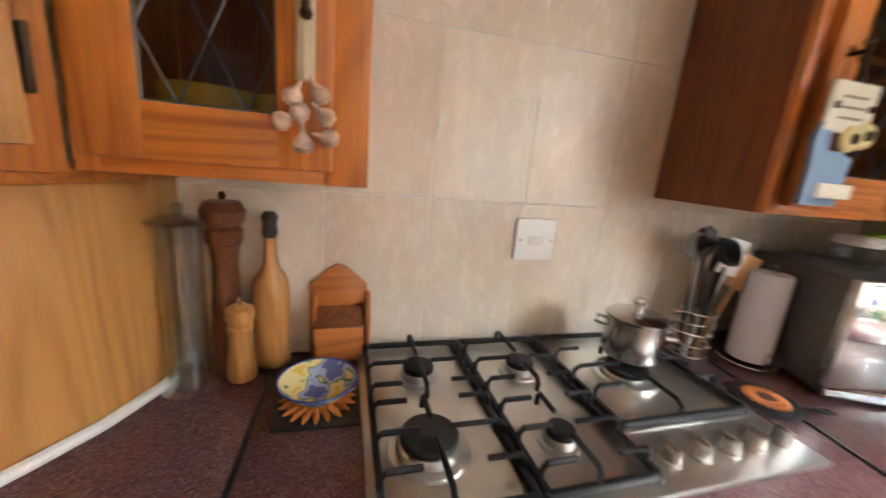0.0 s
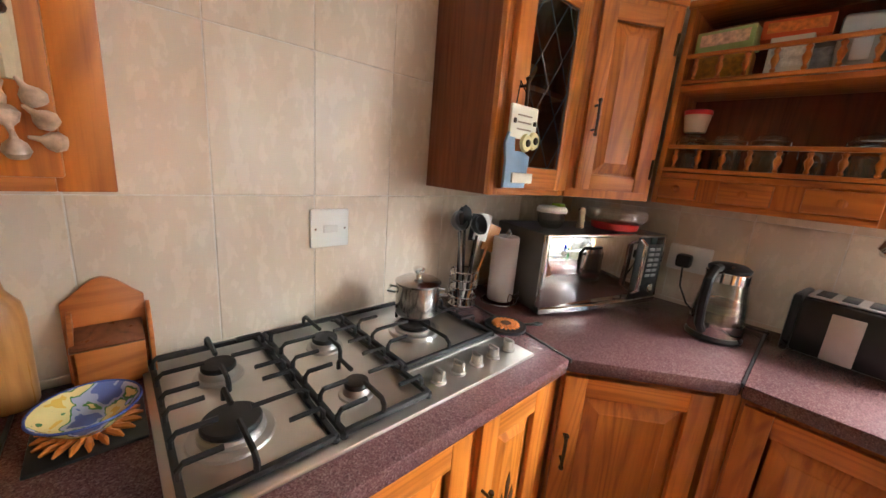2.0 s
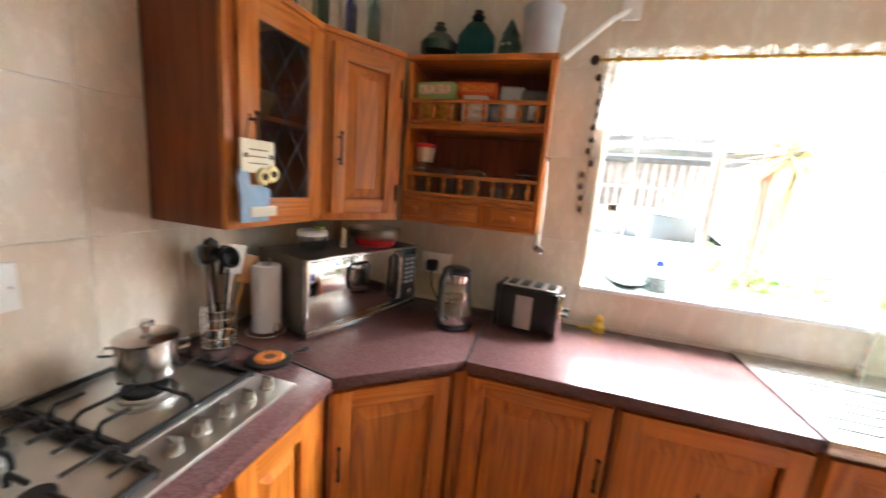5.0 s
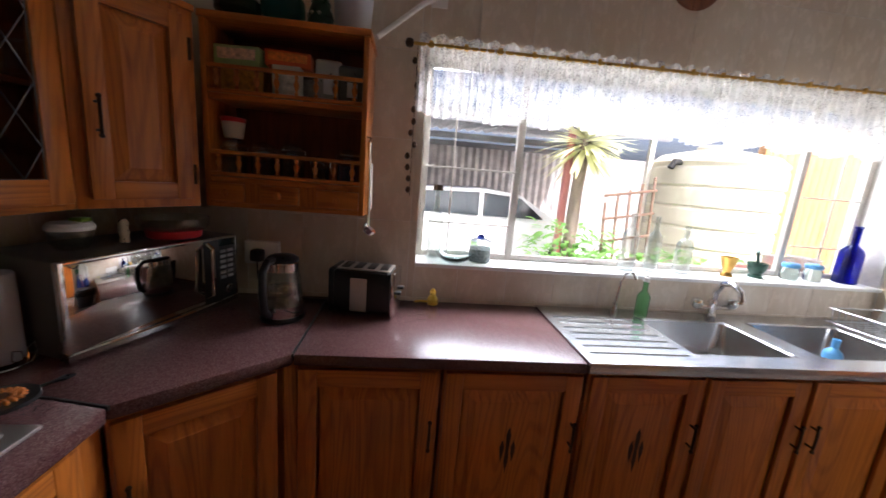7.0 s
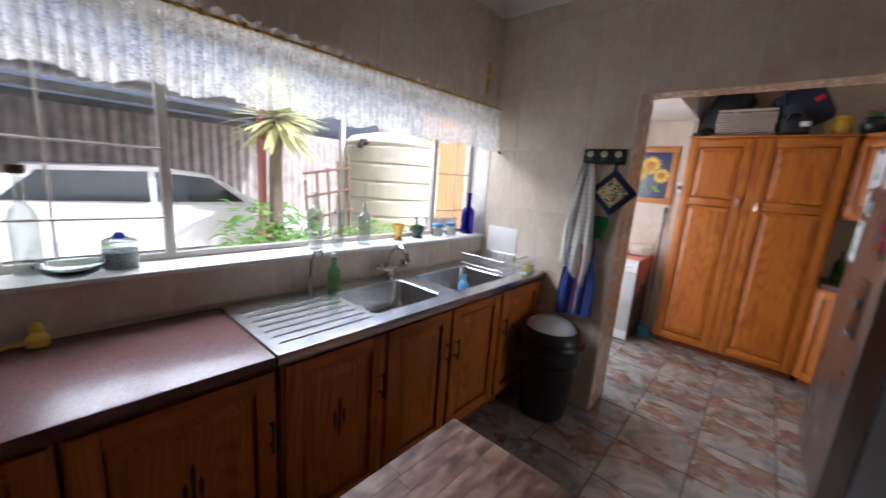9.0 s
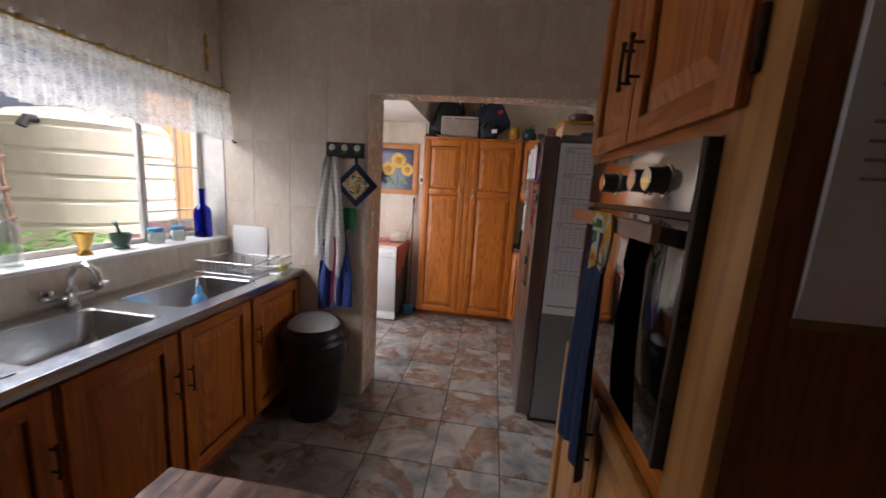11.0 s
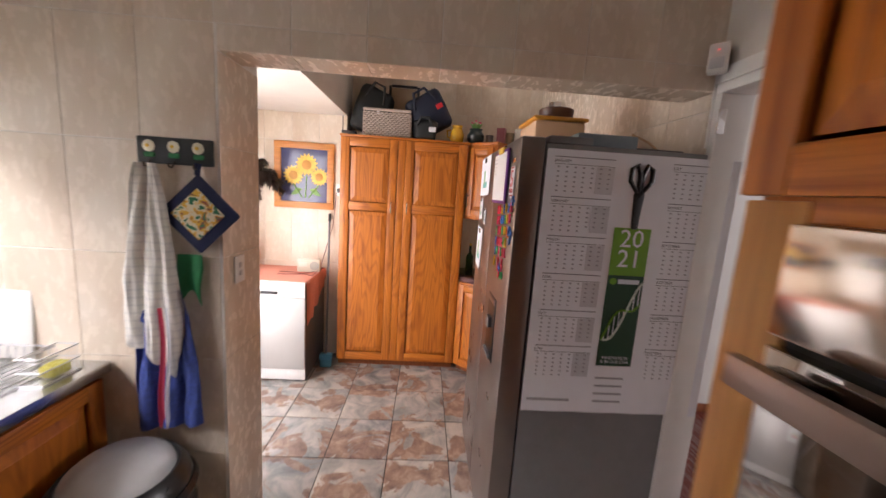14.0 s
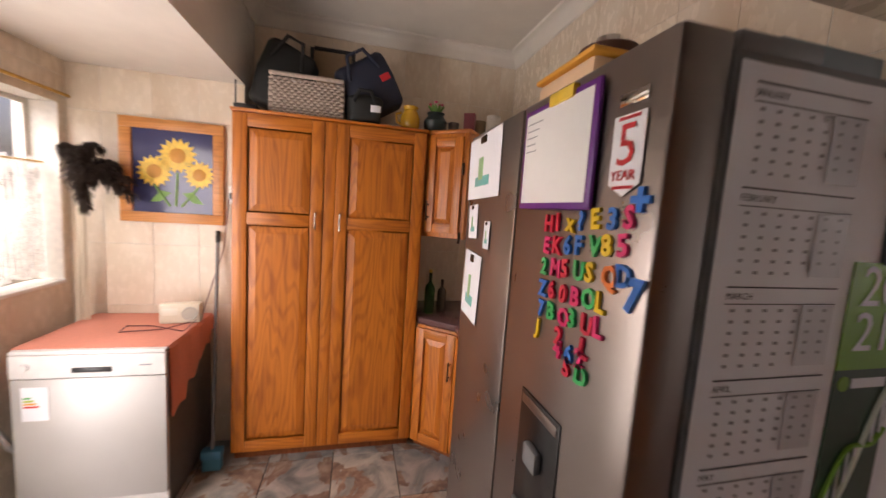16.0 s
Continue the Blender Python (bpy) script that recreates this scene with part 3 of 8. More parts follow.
for x0, x1 in ((0.022, 0.142), (0.205, 0.345), (0.415, 0.575)):
    dw = part("drawer", box(x0, x1, -0.016, 0.009, 1.361, 1.430, 0.004), OAK_H, shelf)
    part("knob", moved(lathe([(0.006, 0), (0.006, 0.008), (0.013, 0.014), (0.014, 0.02), (0.008, 0.025), (0, 0.026)], 14), pose((x0 + x1) / 2, -0.014, 1.395, 90)), OAK, dw)

# ---- gas hob ----
HOB = thing("gas_hob", Matrix(), "brushed steel five-burner gas hob set into the worktop", "hob")
part("tray", box(0.187, 1.008, 0.474, 0.978, 0.911, 0.9215, 0.004), STEEL, HOB)
part("well", box(0.655, 1.0, 0.60, 0.97, 0.9216, 0.9235, 0.0008), STEEL, HOB)


BURNER = brushed("cast_aluminium", (0.60, 0.58, 0.55), 0.36)


def burner(x, y, r):
    b = part("burner", lathe([(r * 1.45, 0.0), (r * 1.4, 0.005), (r * 1.12, 0.007), (r * 1.1, 0.016), (r * 1.02, 0.02), (0, 0.02)], 28, None, (x, y, 0.9217)), BURNER, HOB, "bright aluminium burner ring")
    part("cap", lathe([(r * 0.96, 0.0202), (r, 0.023), (r, 0.029), (r * 0.95, 0.032), (0, 0.033)], 28, None, (x, y, 0.9217)), IRON, b, "black enamelled burner cap")


for x, y, r in ((0.312, 0.828, 0.034), (0.292, 0.625, 0.049), (0.552, 0.82, 0.032), (0.522, 0.60, 0.026)):
    burner(x, y, r)
burner(0.805, 0.765, 0.05)
part("flame_ring", lathe([(0.075, 0.0), (0.075, 0.014), (0.066, 0.016), (0.066, 0.0)], 30, None, (0.805, 0.765, 0.9217)), BURNER, HOB)


def pan_support(x0, x1, y0, y1, burners):
    """A low cast frame with raised fingers reaching in to each burner."""
    t, z0, z1 = 0.0055, 0.926, 0.938
    bm = box(x0, x1, y0 - t, y0 + t, z0, z1, 0.002)
    box(x0, x1, y1 - t, y1 + t, z0, z1, 0.002, bm)
    box(x0 - t, x0 + t, y0, y1, z0, z1, 0.002, bm)
    box(x1 - t, x1 + t, y0, y1, z0, z1, 0.002, bm)
    for cx, cy in ((x0, y0), (x1, y0), (x0, y1), (x1, y1)):
        lathe([(0.008, -0.004), (0.008, 0.006)], 8, bm, (cx, cy, z0))
    top = 0.962

    def finger(px, py, qx, qy):
        tube([(px, py, z1 - 0.004), (px, py, top - 0.01), (px + (qx - px) * 0.12, py + (qy - py) * 0.12, top), (qx, qy, top)], 0.0052, 6, bm)

    for cx, cy, r in burners:
        for dy in (-0.075, 0.0, 0.075):
            y = min(max(cy + dy, y0 + 0.012), y1 - 0.012)
            reach = 0.026 if dy == 0 else 0.5 * abs(cx - x0)
            finger(x0, y, cx - (reach if dy == 0 else abs(cx - x0) - 0.06), y)
            finger(x1, y, cx + (reach if dy == 0 else abs(x1 - cx) - 0.06), y)
        near = y0 if cy < (y0 + y1) / 2 else y1
        finger(cx, near, cx, cy + (0.026 if near > cy else -0.026))
        finger(cx, cy + (0.09 if near < cy else -0.09), cx, cy + (0.03 if near < cy else -0.03))
    part("pan_support", bm, IRON, HOB, "black cast iron pan support")


pan_support(0.205, 0.425, 0.500, 0.955, [(0.312, 0.828, 0.03), (0.298, 0.625, 0.05)])
pan_support(0.442, 0.640, 0.500, 0.955, [(0.550, 0.82, 0.03), (0.526, 0.60, 0.026)])
pan_support(0.662, 0.985, 0.612, 0.955, [(0.805, 0.765, 0.06)])
KNOB = plain("knob_metal", (0.42, 0.39, 0.34), 0.38, 0.7, 0.1, 30)
for k in range(5):
    kx = 0.697 + 0.0655 * k
    kn = part("knob", lathe([(0.019, 0), (0.019, 0.004), (0.015, 0.007), (0.0145, 0.026), (0.012, 0.029), (0, 0.029)], 20, None, (kx, 0.53, 0.9216)), KNOB, HOB, "satin metal hob knob")
    part("grip", box(kx - 0.004, kx + 0.004, 0.513, 0.547, 0.928, 0.955, 0.003), KNOB, kn)

# ---- kitchen window ----
FRAME_PAINT = plain("window_paint", (0.62, 0.58, 0.52), 0.5, 0, 0.1, 20, 0.1)
win = tagged(new("window_1"), "wide white steel kitchen window with burglar bars", "window", "", "structure")
structure("window_sill", box(1.935, 2.2, WIN_S - 0.02, WIN_N + 0.0, 1.085, SILL, 0.004), WHITE, "white painted window sill with bottles on it", "sill")
FX0, FX1 = 2.125, 2.155
for y in (WIN_N - 0.018, -0.842, -2.483, WIN_S + 0.018):
    part("window_frame", box(FX0, FX1, y - 0.018, y + 0.018, SILL, WIN_TOP, 0.003), FRAME_PAINT, win)
for z in (SILL + 0.015, WIN_TOP - 0.015):
    part("window_frame", box(FX0 + 0.002, FX1 - 0.002, WIN_S, WIN_N, z - 0.015, z + 0.015, 0.003), FRAME_PAINT, win)
for y0, y1 in ((WIN_N - 0.03, -0.83), (-0.855, -2.47), (-2.495, WIN_S + 0.03)):
    pane = part("pane", box(2.138, 2.142, y1, y0, SILL + 0.02, WIN_TOP - 0.02), CLEAR, win)
    pane.visible_shadow = False
for y0, y1, verticals in ((WIN_N - 0.03, -0.83, (-0.5,)), (-2.495, WIN_S + 0.03, (-2.70,))):
    for z in (1.29, 1.57, 1.83):
        part("burglar_bar", tube([(2.108, y0, z), (2.108, y1, z)], 0.005, 6), FRAME_PAINT, win)
    for y in verticals:
        part("burglar_bar", tube([(2.108, y, SILL), (2.108, y, WIN_TOP)], 0.005, 6), FRAME_PAINT, win)

# lace valance on a brass rod


def lace_mat():
    m, nt, b = nodes_of("lace")
    b.inputs["Base Color"].default_value = (0.85, 0.84, 0.82, 1)
    b.inputs["Roughness"].default_value = 0.9
    tr = nt.nodes.new("ShaderNodeBsdfTranslucent")
    tr.inputs[0].default_value = (0.9, 0.88, 0.85, 1)
    cl = nt.nodes.new("ShaderNodeBsdfTransparent")
    v = nt.nodes.new("ShaderNodeTexVoronoi")
    v.inputs["Scale"].default_value = 130
    nt.links.new(tex_coords(nt, (1, 1, 1), False), v.inputs["Vector"])
    big = noise_tex(nt, tex_coords(nt, (1, 1, 1), False), 22, 3)
    hole = nt.nodes.new("ShaderNodeMath")
    hole.operation = "MULTIPLY"
    nt.links.new(ramp(nt, v.outputs["Distance"], [(0.25, (0.8,) * 3), (0.6, (0.35,) * 3)]), hole.inputs[0])
    nt.links.new(ramp(nt, big, [(0.4, (0.35,) * 3), (0.6, (1.0,) * 3)]), hole.inputs[1])
    a = nt.nodes.new("ShaderNodeMixShader")
    c = nt.nodes.new("ShaderNodeMixShader")
    a.inputs[0].default_value = 0.55
    nt.links.new(b.outputs[0], a.inputs[1])
    nt.links.new(tr.outputs[0], a.inputs[2])
    nt.links.new(hole.outputs[0], c.inputs[0])
    nt.links.new(a.outputs[0], c.inputs[1])
    nt.links.new(cl.outputs[0], c.inputs[2])
    nt.links.new(c.outputs[0], nt.nodes["Material Output"].inputs[0])
    return m


LACE = lace_mat()
BRASS = plain("brass", (0.55, 0.33, 0.08), 0.3, 0.9, 0.15, 30)


def valance(y0, y1, x, ztop, drop, scallop, folds=70, bm=None):
    """Gathered cloth with a scalloped hem."""
    b = bmesh.new()
    n, rows = 560, 8
    grid = []
    for i in range(n + 1):
        s = i / n
        y = y0 + (y1 - y0) * s
        w = noise.noise((y * 7, 0.3, 1.7))
        amp = 0.014 + 0.008 * w
        hem = drop + 0.03 * abs(math.sin(s * math.pi * scallop)) + 0.012 * w
        head = 0.018 * (0.5 + 0.5 * math.sin(s * folds * 2 * math.pi * 0.5))
        col = []
        for j in range(rows + 1):
            f = j / rows
            col.append(b.verts.new((x + amp * (0.35 + f) * math.sin(s * folds * 2 * math.pi + 2 * w), y, ztop + head * (1 - f) - hem * f)))
        grid.append(col)
    for a, c in zip(grid, grid[1:]):
        for j in range(rows):
            b.faces.new((a[j], c[j], c[j + 1], a[j + 1]))
    return joined(bm, b)


cur = thing("lace_valance", Matrix(), "sheer white lace valance gathered on a brass rod", "curtain")
part("cloth", valance(-0.29, -2.925, 1.89, 2.085, 0.29, 11), LACE, cur)
part("rod", tube([(1.89, -0.25, 2.055), (1.89, -1.6, 2.07), (1.89, -2.93, 2.085)], 0.007, 10), BRASS, cur, "brass curtain rod")
part("finial", lathe([(0, -0.02), (0.014, -0.014), (0.02, 0), (0.014, 0.014), (0, 0.02)], 14, None, (1.89, -0.25, 2.055)), BRONZE, cur)
for k in range(18):
    y = -0.34 - k * 0.148
    part("ring", lathe([(0.010, -0.012), (0.012, 0), (0.010, 0.012)], 10, None, (1.89, y, 2.057 + 0.011 * -(y + 0.25))), BRASS, cur)
chime = thing("shell_string", Matrix(), "hanging string of little dark shells beside the window", "decoration")
part("cord", tube([(1.93, -0.285, 2.06), (1.932, -0.287, 1.42)], 0.0015, 5), BRONZE, chime)
for k in range(12):
    part("shell", lathe([(0, -0.016), (0.009, -0.01), (0.012, 0), (0.007, 0.012), (0, 0.016)], 8, None, (1.93 + random.uniform(-0.012, 0.004), -0.286 + random.uniform(-0.02, 0.02), 2.0 - k * 0.05)), BRONZE, chime)

# ---- sink ----
sink = thing("steel_sink", Matrix(), "stainless steel double-bowl sink top with a grooved drainer", "sink")
SINK_STEEL = brushed("sink_steel", (0.58, 0.58, 0.58), 0.24, "y")
B1, B2, BXA, BXB = (-1.44, -1.90), (-2.02, -2.53), 1.455, 1.825
pieces = [(1.362, EX - 0.004, -0.96, B1[0]), (1.362, EX - 0.004, B1[1], B2[0]), (1.362, EX - 0.004, B2[1], SY + 0.002), (1.362, BXA, B1[0], B1[1]), (BXB, EX - 0.004, B1[0], B1[1]), (1.362, BXA, B2[0], B2[1]), (BXB, EX - 0.004, B2[0], B2[1])]
bm = bmesh.new()
for x0, x1, y0, y1 in pieces:
    box(x0, x1, min(y0, y1), max(y0, y1), 0.897, 0.916, 0, bm)
bmesh.ops.remove_doubles(bm, verts=bm.verts, dist=0.0005)
part("top_sheet", bm, SINK_STEEL, sink)
part("front_lip", box(1.356, 1.3615, SY + 0.002, -0.96, 0.875, 0.918, 0.002), SINK_STEEL, sink)
part("fascia", box(1.375, 1.40, SY + 0.002, -0.962, 0.868, 0.896), COUNTER, sink)


def bowl(y0, y1):
    """A pressed bowl with rounded corners, open above."""
    b = bmesh.new()
    rows = []
    for inset, z, r in ((-0.004, 0.9165, 0.045), (0.004, 0.910, 0.045), (0.012, 0.80, 0.06), (0.03, 0.765, 0.07), (0.08, 0.757, 0.06)):
        xa, xb, ya, yb = BXA + inset, BXB - inset, min(y0, y1) + inset, max(y0, y1) - inset
        ring = []
        for cx, cy, a0 in ((xb - r, yb - r, 0), (xa + r, yb - r, 90), (xa + r, ya + r, 180), (xb - r, ya + r, 270)):
            for k in range(6):
                a = radians(a0 + 18 * k)
                ring.append(b.verts.new((cx + r * math.cos(a), cy + r * math.sin(a), z)))
        rows.append(ring)
    n = len(rows[0])
    for a, c in zip(rows, rows[1:]):
        for i in range(n):
            b.faces.new((a[i], a[(i + 1) % n], c[(i + 1) % n], c[i]))
    b.faces.new(rows[-1])
    return b


for y0, y1 in (B1, B2):
    bw = part("bowl", bowl(y0, y1), SINK_STEEL, sink)
    part("drain", lathe([(0.04, 0), (0.04, 0.003), (0.03, 0.004), (0.02, 0.001), (0, 0.001)], 20, None, ((BXA + BXB) / 2, (y0 + y1) / 2, 0.758)), CHROME, bw)
for k in range(7):
    part("drainer_rib", tube([(1.44 + k * 0.06, -1.0, 0.9165), (1.44 + k * 0.06, -1.40, 0.9165)], 0.004, 6), SINK_STEEL, sink)
# wall mixer tap
tap = thing("mixer_tap", Matrix(), "chrome pillar mixer tap with two handles behind the sink", "tap")
tx, ty = 1.905, -1.90
part("body", lathe([(0.028, 0), (0.03, 0.01), (0.02, 0.02), (0.018, 0.06), (0.024, 0.075), (0.018, 0.09)], 16, None, (tx, ty, 0.916)), CHROME, tap)
part("bridge", tube([(tx, ty - 0.10, 0.965), (tx, ty + 0.10, 0.965)], 0.013, 10), CHROME, tap)
for s in (-1, 1):
    h = part("handle", lathe([(0.016, 0), (0.026, 0.01), (0.03, 0.03), (0.022, 0.048), (0, 0.054)], 14, None, (tx - 0.01, ty + s * 0.10, 0.965)), CHROME, tap)
    part("lever", tube([(tx - 0.01, ty + s * 0.10, 1.0), (tx - 0.05, ty + s * 0.12, 1.005)], 0.006, 8), CHROME, h)
part("spout", tube([(tx, ty, 1.0), (tx - 0.005, ty, 1.05), (tx - 0.035, ty, 1.10), (tx - 0.09, ty, 1.115), (tx - 0.14, ty, 1.09), (tx - 0.155, ty, 1.045)], 0.015, 12), CHROME, tap)
tap2 = thing("filter_tap", Matrix(), "small chrome swan-neck filter tap by the drainer", "tap")
part("body", lathe([(0.018, 0), (0.018, 0.02), (0.012, 0.03), (0.012, 0.05)], 12, None, (1.90, -1.36, 0.916)), CHROME, tap2)
part("spout", tube([(1.90, -1.36, 0.96), (1.90, -1.37, 1.08), (1.89, -1.385, 1.125), (1.875, -1.41, 1.13), (1.865, -1.425, 1.10)], 0.007, 10), CHROME, tap2)

GREEN_SOAP = glass("green_soap", (0.55, 0.9, 0.62), 0.1)


def bottle(name, at, prof, material, label, category="bottle", group="", cap=None):
    t = thing(name, pose(*at), label, category, group)
    part("glass_body" if material.name.endswith("glass") else "body", lathe(prof, 20), material, t)
    if cap:
        part("cap", lathe(cap[0], 16), cap[1], t)
    return t


def bottle_prof(r, h, neck=0.28, lip=1.15, rn=0.32):
    s = h * (1 - neck)
    g = 0.0025
    outer = [(r * 0.9, 0), (r, 0.006), (r, s * 0.82), (r * 0.85, s * 0.93), (r * rn, s * 1.06), (r * rn, h * 0.96), (r * rn * lip, h * 0.965), (r * rn * lip, h)]
    return outer + [(a - g, max(z, 2 * g)) for a, z in reversed(outer)]


bottle("soap_bottle", (1.85, -1.47, 0.917), bottle_prof(0.03, 0.18, 0.3, 1.1, 0.4), GREEN_SOAP, "green dish soap bottle on the sink", cap=([(0.013, 0.18), (0.014, 0.20), (0.006, 0.205), (0.004, 0.215)], PLASTIC))
BLUE_PLASTIC = plain("blue_plastic", (0.10, 0.30, 0.55), 0.35, 0, 0.1, 20)
bottle("spray_bottle", (1.63, -2.30, 0.76), bottle_prof(0.035, 0.17, 0.3, 1.1, 0.4), BLUE_PLASTIC, "blue plastic bottle standing in the sink bowl")

PALE_GLASS = glass("pale_green_glass", (0.82, 0.95, 0.90))
COBALT = glass("cobalt_glass", (0.03, 0.05, 0.55))
for y, h, r in ((-1.47, 0.31, 0.042), (-1.61, 0.30, 0.036), (-1.79, 0.26, 0.042)):
    bottle("glass_bottle", (2.04, y, SILL), bottle_prof(r, h), THIN, "clear pale glass bottle on the window sill", group="bottles on the sill")
bottle("stoppered_bottle", (2.085, -0.432, SILL), bottle_prof(0.038, 0.345, 0.3), THIN, "tall clear glass bottle with a dark stopper on the sill", cap=([(0.016, 0.345), (0.024, 0.347), (0.024, 0.375), (0, 0.377)], BRONZE))
bottle("blue_bottle", (2.05, -2.83, SILL), bottle_prof(0.055, 0.33, 0.36), COBALT, "tall cobalt blue glass bottle on the sill")
bottle("brass_mortar", (2.05, -2.08, SILL), [(0.03, 0), (0.03, 0.008), (0.018, 0.025), (0.03, 0.06), (0.042, 0.105), (0.045, 0.11), (0.04, 0.108), (0.026, 0.06), (0, 0.04)], BRASS, "small brass mortar cup on the sill", "mortar")
GREEN_STONE = plain("green_stone", (0.02, 0.07, 0.045), 0.3, 0, 0.4, 40)
mortar = thing("stone_mortar", pose(2.06, -2.27, SILL), "dark green stone mortar with its pestle", "mortar")
part("bowl", lathe([(0.035, 0), (0.036, 0.01), (0.028, 0.02), (0.045, 0.05), (0.05, 0.085), (0.044, 0.085), (0.035, 0.045), (0, 0.035)], 20), GREEN_STONE, mortar)
part("pestle", tube([(0, -0.005, 0.05), (-0.02, 0.03, 0.12), (-0.03, 0.05, 0.155)], 0.009, 10, taper=[1.2, 0.8, 1.3]), GREEN_STONE, mortar)
for y in (-2.48, -2.63):
    j = thing("lidded_jar", pose(2.06, y, SILL), "small glass jar with a cobalt blue lid", "jar", "blue-lidded jars")
    part("jar", lathe([(0.038, 0), (0.042, 0.01), (0.042, 0.06), (0.035, 0.07)], 18), PALE_GLASS, j)
    part("lid", lathe([(0.04, 0.0705), (0.042, 0.075), (0.042, 0.09), (0.036, 0.096), (0, 0.097)], 18), BLUE_PLASTIC, j, "cobalt blue lid")
glass_bowl = thing("glass_bowl", pose(2.0, -0.53, SILL) @ Matrix.Scale(0.8, 4), "shallow clear glass bowl on the sill", "bowl")
part("bowl", lathe([(0.05, 0), (0.10, 0.03), (0.12, 0.06), (0.114, 0.06), (0.09, 0.032), (0, 0.008)], 24), PALE_GLASS, glass_bowl)
j = thing("glass_jar", pose(2.04, -0.665, SILL), "clear glass jar of shells with a blue stopper", "jar")
part("jar", lathe([(0.05, 0), (0.055, 0.01), (0.055, 0.11), (0.04, 0.12)], 20), PALE_GLASS, j)
part("stopper", lathe([(0.016, 0.121), (0.02, 0.13), (0.012, 0.142), (0, 0.144)], 16), COBALT, j)
part("shells", lathe([(0.04, 0.006), (0.05, 0.012), (0.05, 0.07), (0.03, 0.085), (0, 0.08)], 12), plain("shell_fill", (0.35, 0.36, 0.36), 0.6, 0, 0.5, 90, 0.5), j)

# dish rack and board at the end of the sink
WIRE = plain("rack_wire", (0.6, 0.6, 0.6), 0.3, 0.9, 0.1, 30)
rack = thing("dish_rack", pose(1.50, -2.86, 0.917), "chrome wire dish rack standing on the sink end", "dish rack")
for z in (0.012, 0.085):
    part("rim", tube([(0, 0, z), (0.38, 0, z), (0.38, 0.30, z), (0, 0.30, z)], 0.004, 6, closed=True), WIRE, rack)
for k in range(13):
    x = 0.015 + k * 0.029
    part("wire", tube([(x, 0, 0.085), (x, 0.01, 0.012), (x, 0.29, 0.012), (x, 0.30, 0.085)], 0.0022, 5), WIRE, rack)
for k in range(6):
    part("prong", tube([(0.05 + k * 0.05, 0.08, 0.012), (0.065 + k * 0.05, 0.08, 0.085), (0.08 + k * 0.05, 0.08, 0.012)], 0.002, 5), WIRE, rack)
for x in (0.03, 0.35):
    for y in (0.02, 0.28):
        part("foot", lathe([(0.006, 0), (0.006, 0.012)], 8, None, (x, y, 0)), WIRE, rack)
basket = thing("cutlery_basket", pose(1.41, -2.86, 0.917), "wire cutlery basket with odds and ends beside the rack", "basket")
for z in (0.003, 0.05, 0.10):
    part("rim", tube([(0, 0, z), (0.075, 0, z), (0.075, 0.14, z), (0, 0.14, z)], 0.003, 6, closed=True), WIRE, basket)
for k in range(10):
    y = 0.007 + k * 0.014
    part("wire", tube([(0, y, 0.10), (0, y, 0.003), (0.075, y, 0.003), (0.075, y, 0.10)], 0.0015, 5), WIRE, basket)
part("sponge", box(0.012, 0.06, 0.02, 0.09, 0.006, 0.05, 0.008), plain("sponge", (0.55, 0.50, 0.08), 0.9, 0, 0.2, 60, 0.5), basket, "yellow kitchen sponge")
board = thing("chopping_board", pose(1.63, -2.915, 0.919, -7), "white plastic chopping board leaning on the wall", "chopping board")
bm = box(0, 0.27, -0.008, 0.004, 0, 0.30, 0.003)
box(0, 0.09, -0.008, 0.004, 0.30, 0.325, 0.003, bm)
box(0.18, 0.27, -0.008, 0.004, 0.30, 0.325, 0.003, bm)
box(0, 0.27, -0.008, 0.004, 0.325, 0.35, 0.003, bm)
board.rotation_euler = (radians(4), 0, 0)
part("board", bm, PLASTIC, board)
for k, (x, y) in enumerate(((1.70, -2.70), (1.63, -2.72))):
    whole("tumbler", lathe([(0.028, 0.012), (0.033, 0.10), (0.030, 0.10), (0.026, 0.018), (0, 0.018)], 16), CLEAR, pose(x, y, 0.92), "clear upturned drinking glass on the rack", "glass", "drinking glasses")

# yellow ornament by the window
YELLOW = plain("yellow_plastic", (0.75, 0.50, 0.05), 0.4, 0, 0.1, 20)
duck = thing("yellow_ornament", pose(1.90, -0.43, 0.91), "small yellow moulded plastic cutter on the worktop", "ornament")
part("body", lathe([(0.0, 0), (0.026, 0.004), (0.028, 0.03), (0.014, 0.05), (0.017, 0.065), (0.008, 0.08), (0, 0.082)], 16), YELLOW, duck)
part("tail", tube([(0, 0.02, 0.015), (-0.01, 0.06, 0.02), (0.0, 0.085, 0.012)], 0.006, 8), YELLOW, duck)

# ---- yard ----
YZ = -0.25
CONCRETE = plain("yard_concrete", (0.52, 0.50, 0.46), 0.85, 0, 0.25, 3, 0.3)
structure("ground", box(2.2, 60, -50, 50, YZ - 0.3, YZ), CONCRETE, "sunlit pale concrete driveway outside the window", "ground")
CAR_WHITE = plain("car_paint", (0.72, 0.72, 0.73), 0.2, 0, 0.03, 4, 0.0, 0.6)
CAR_GLASS = plain("car_glass", (0.02, 0.025, 0.03), 0.08, 0, 0.1, 5, 0)
RUBBER = plain("rubber", (0.02, 0.02, 0.02), 0.8, 0, 0.2, 30)


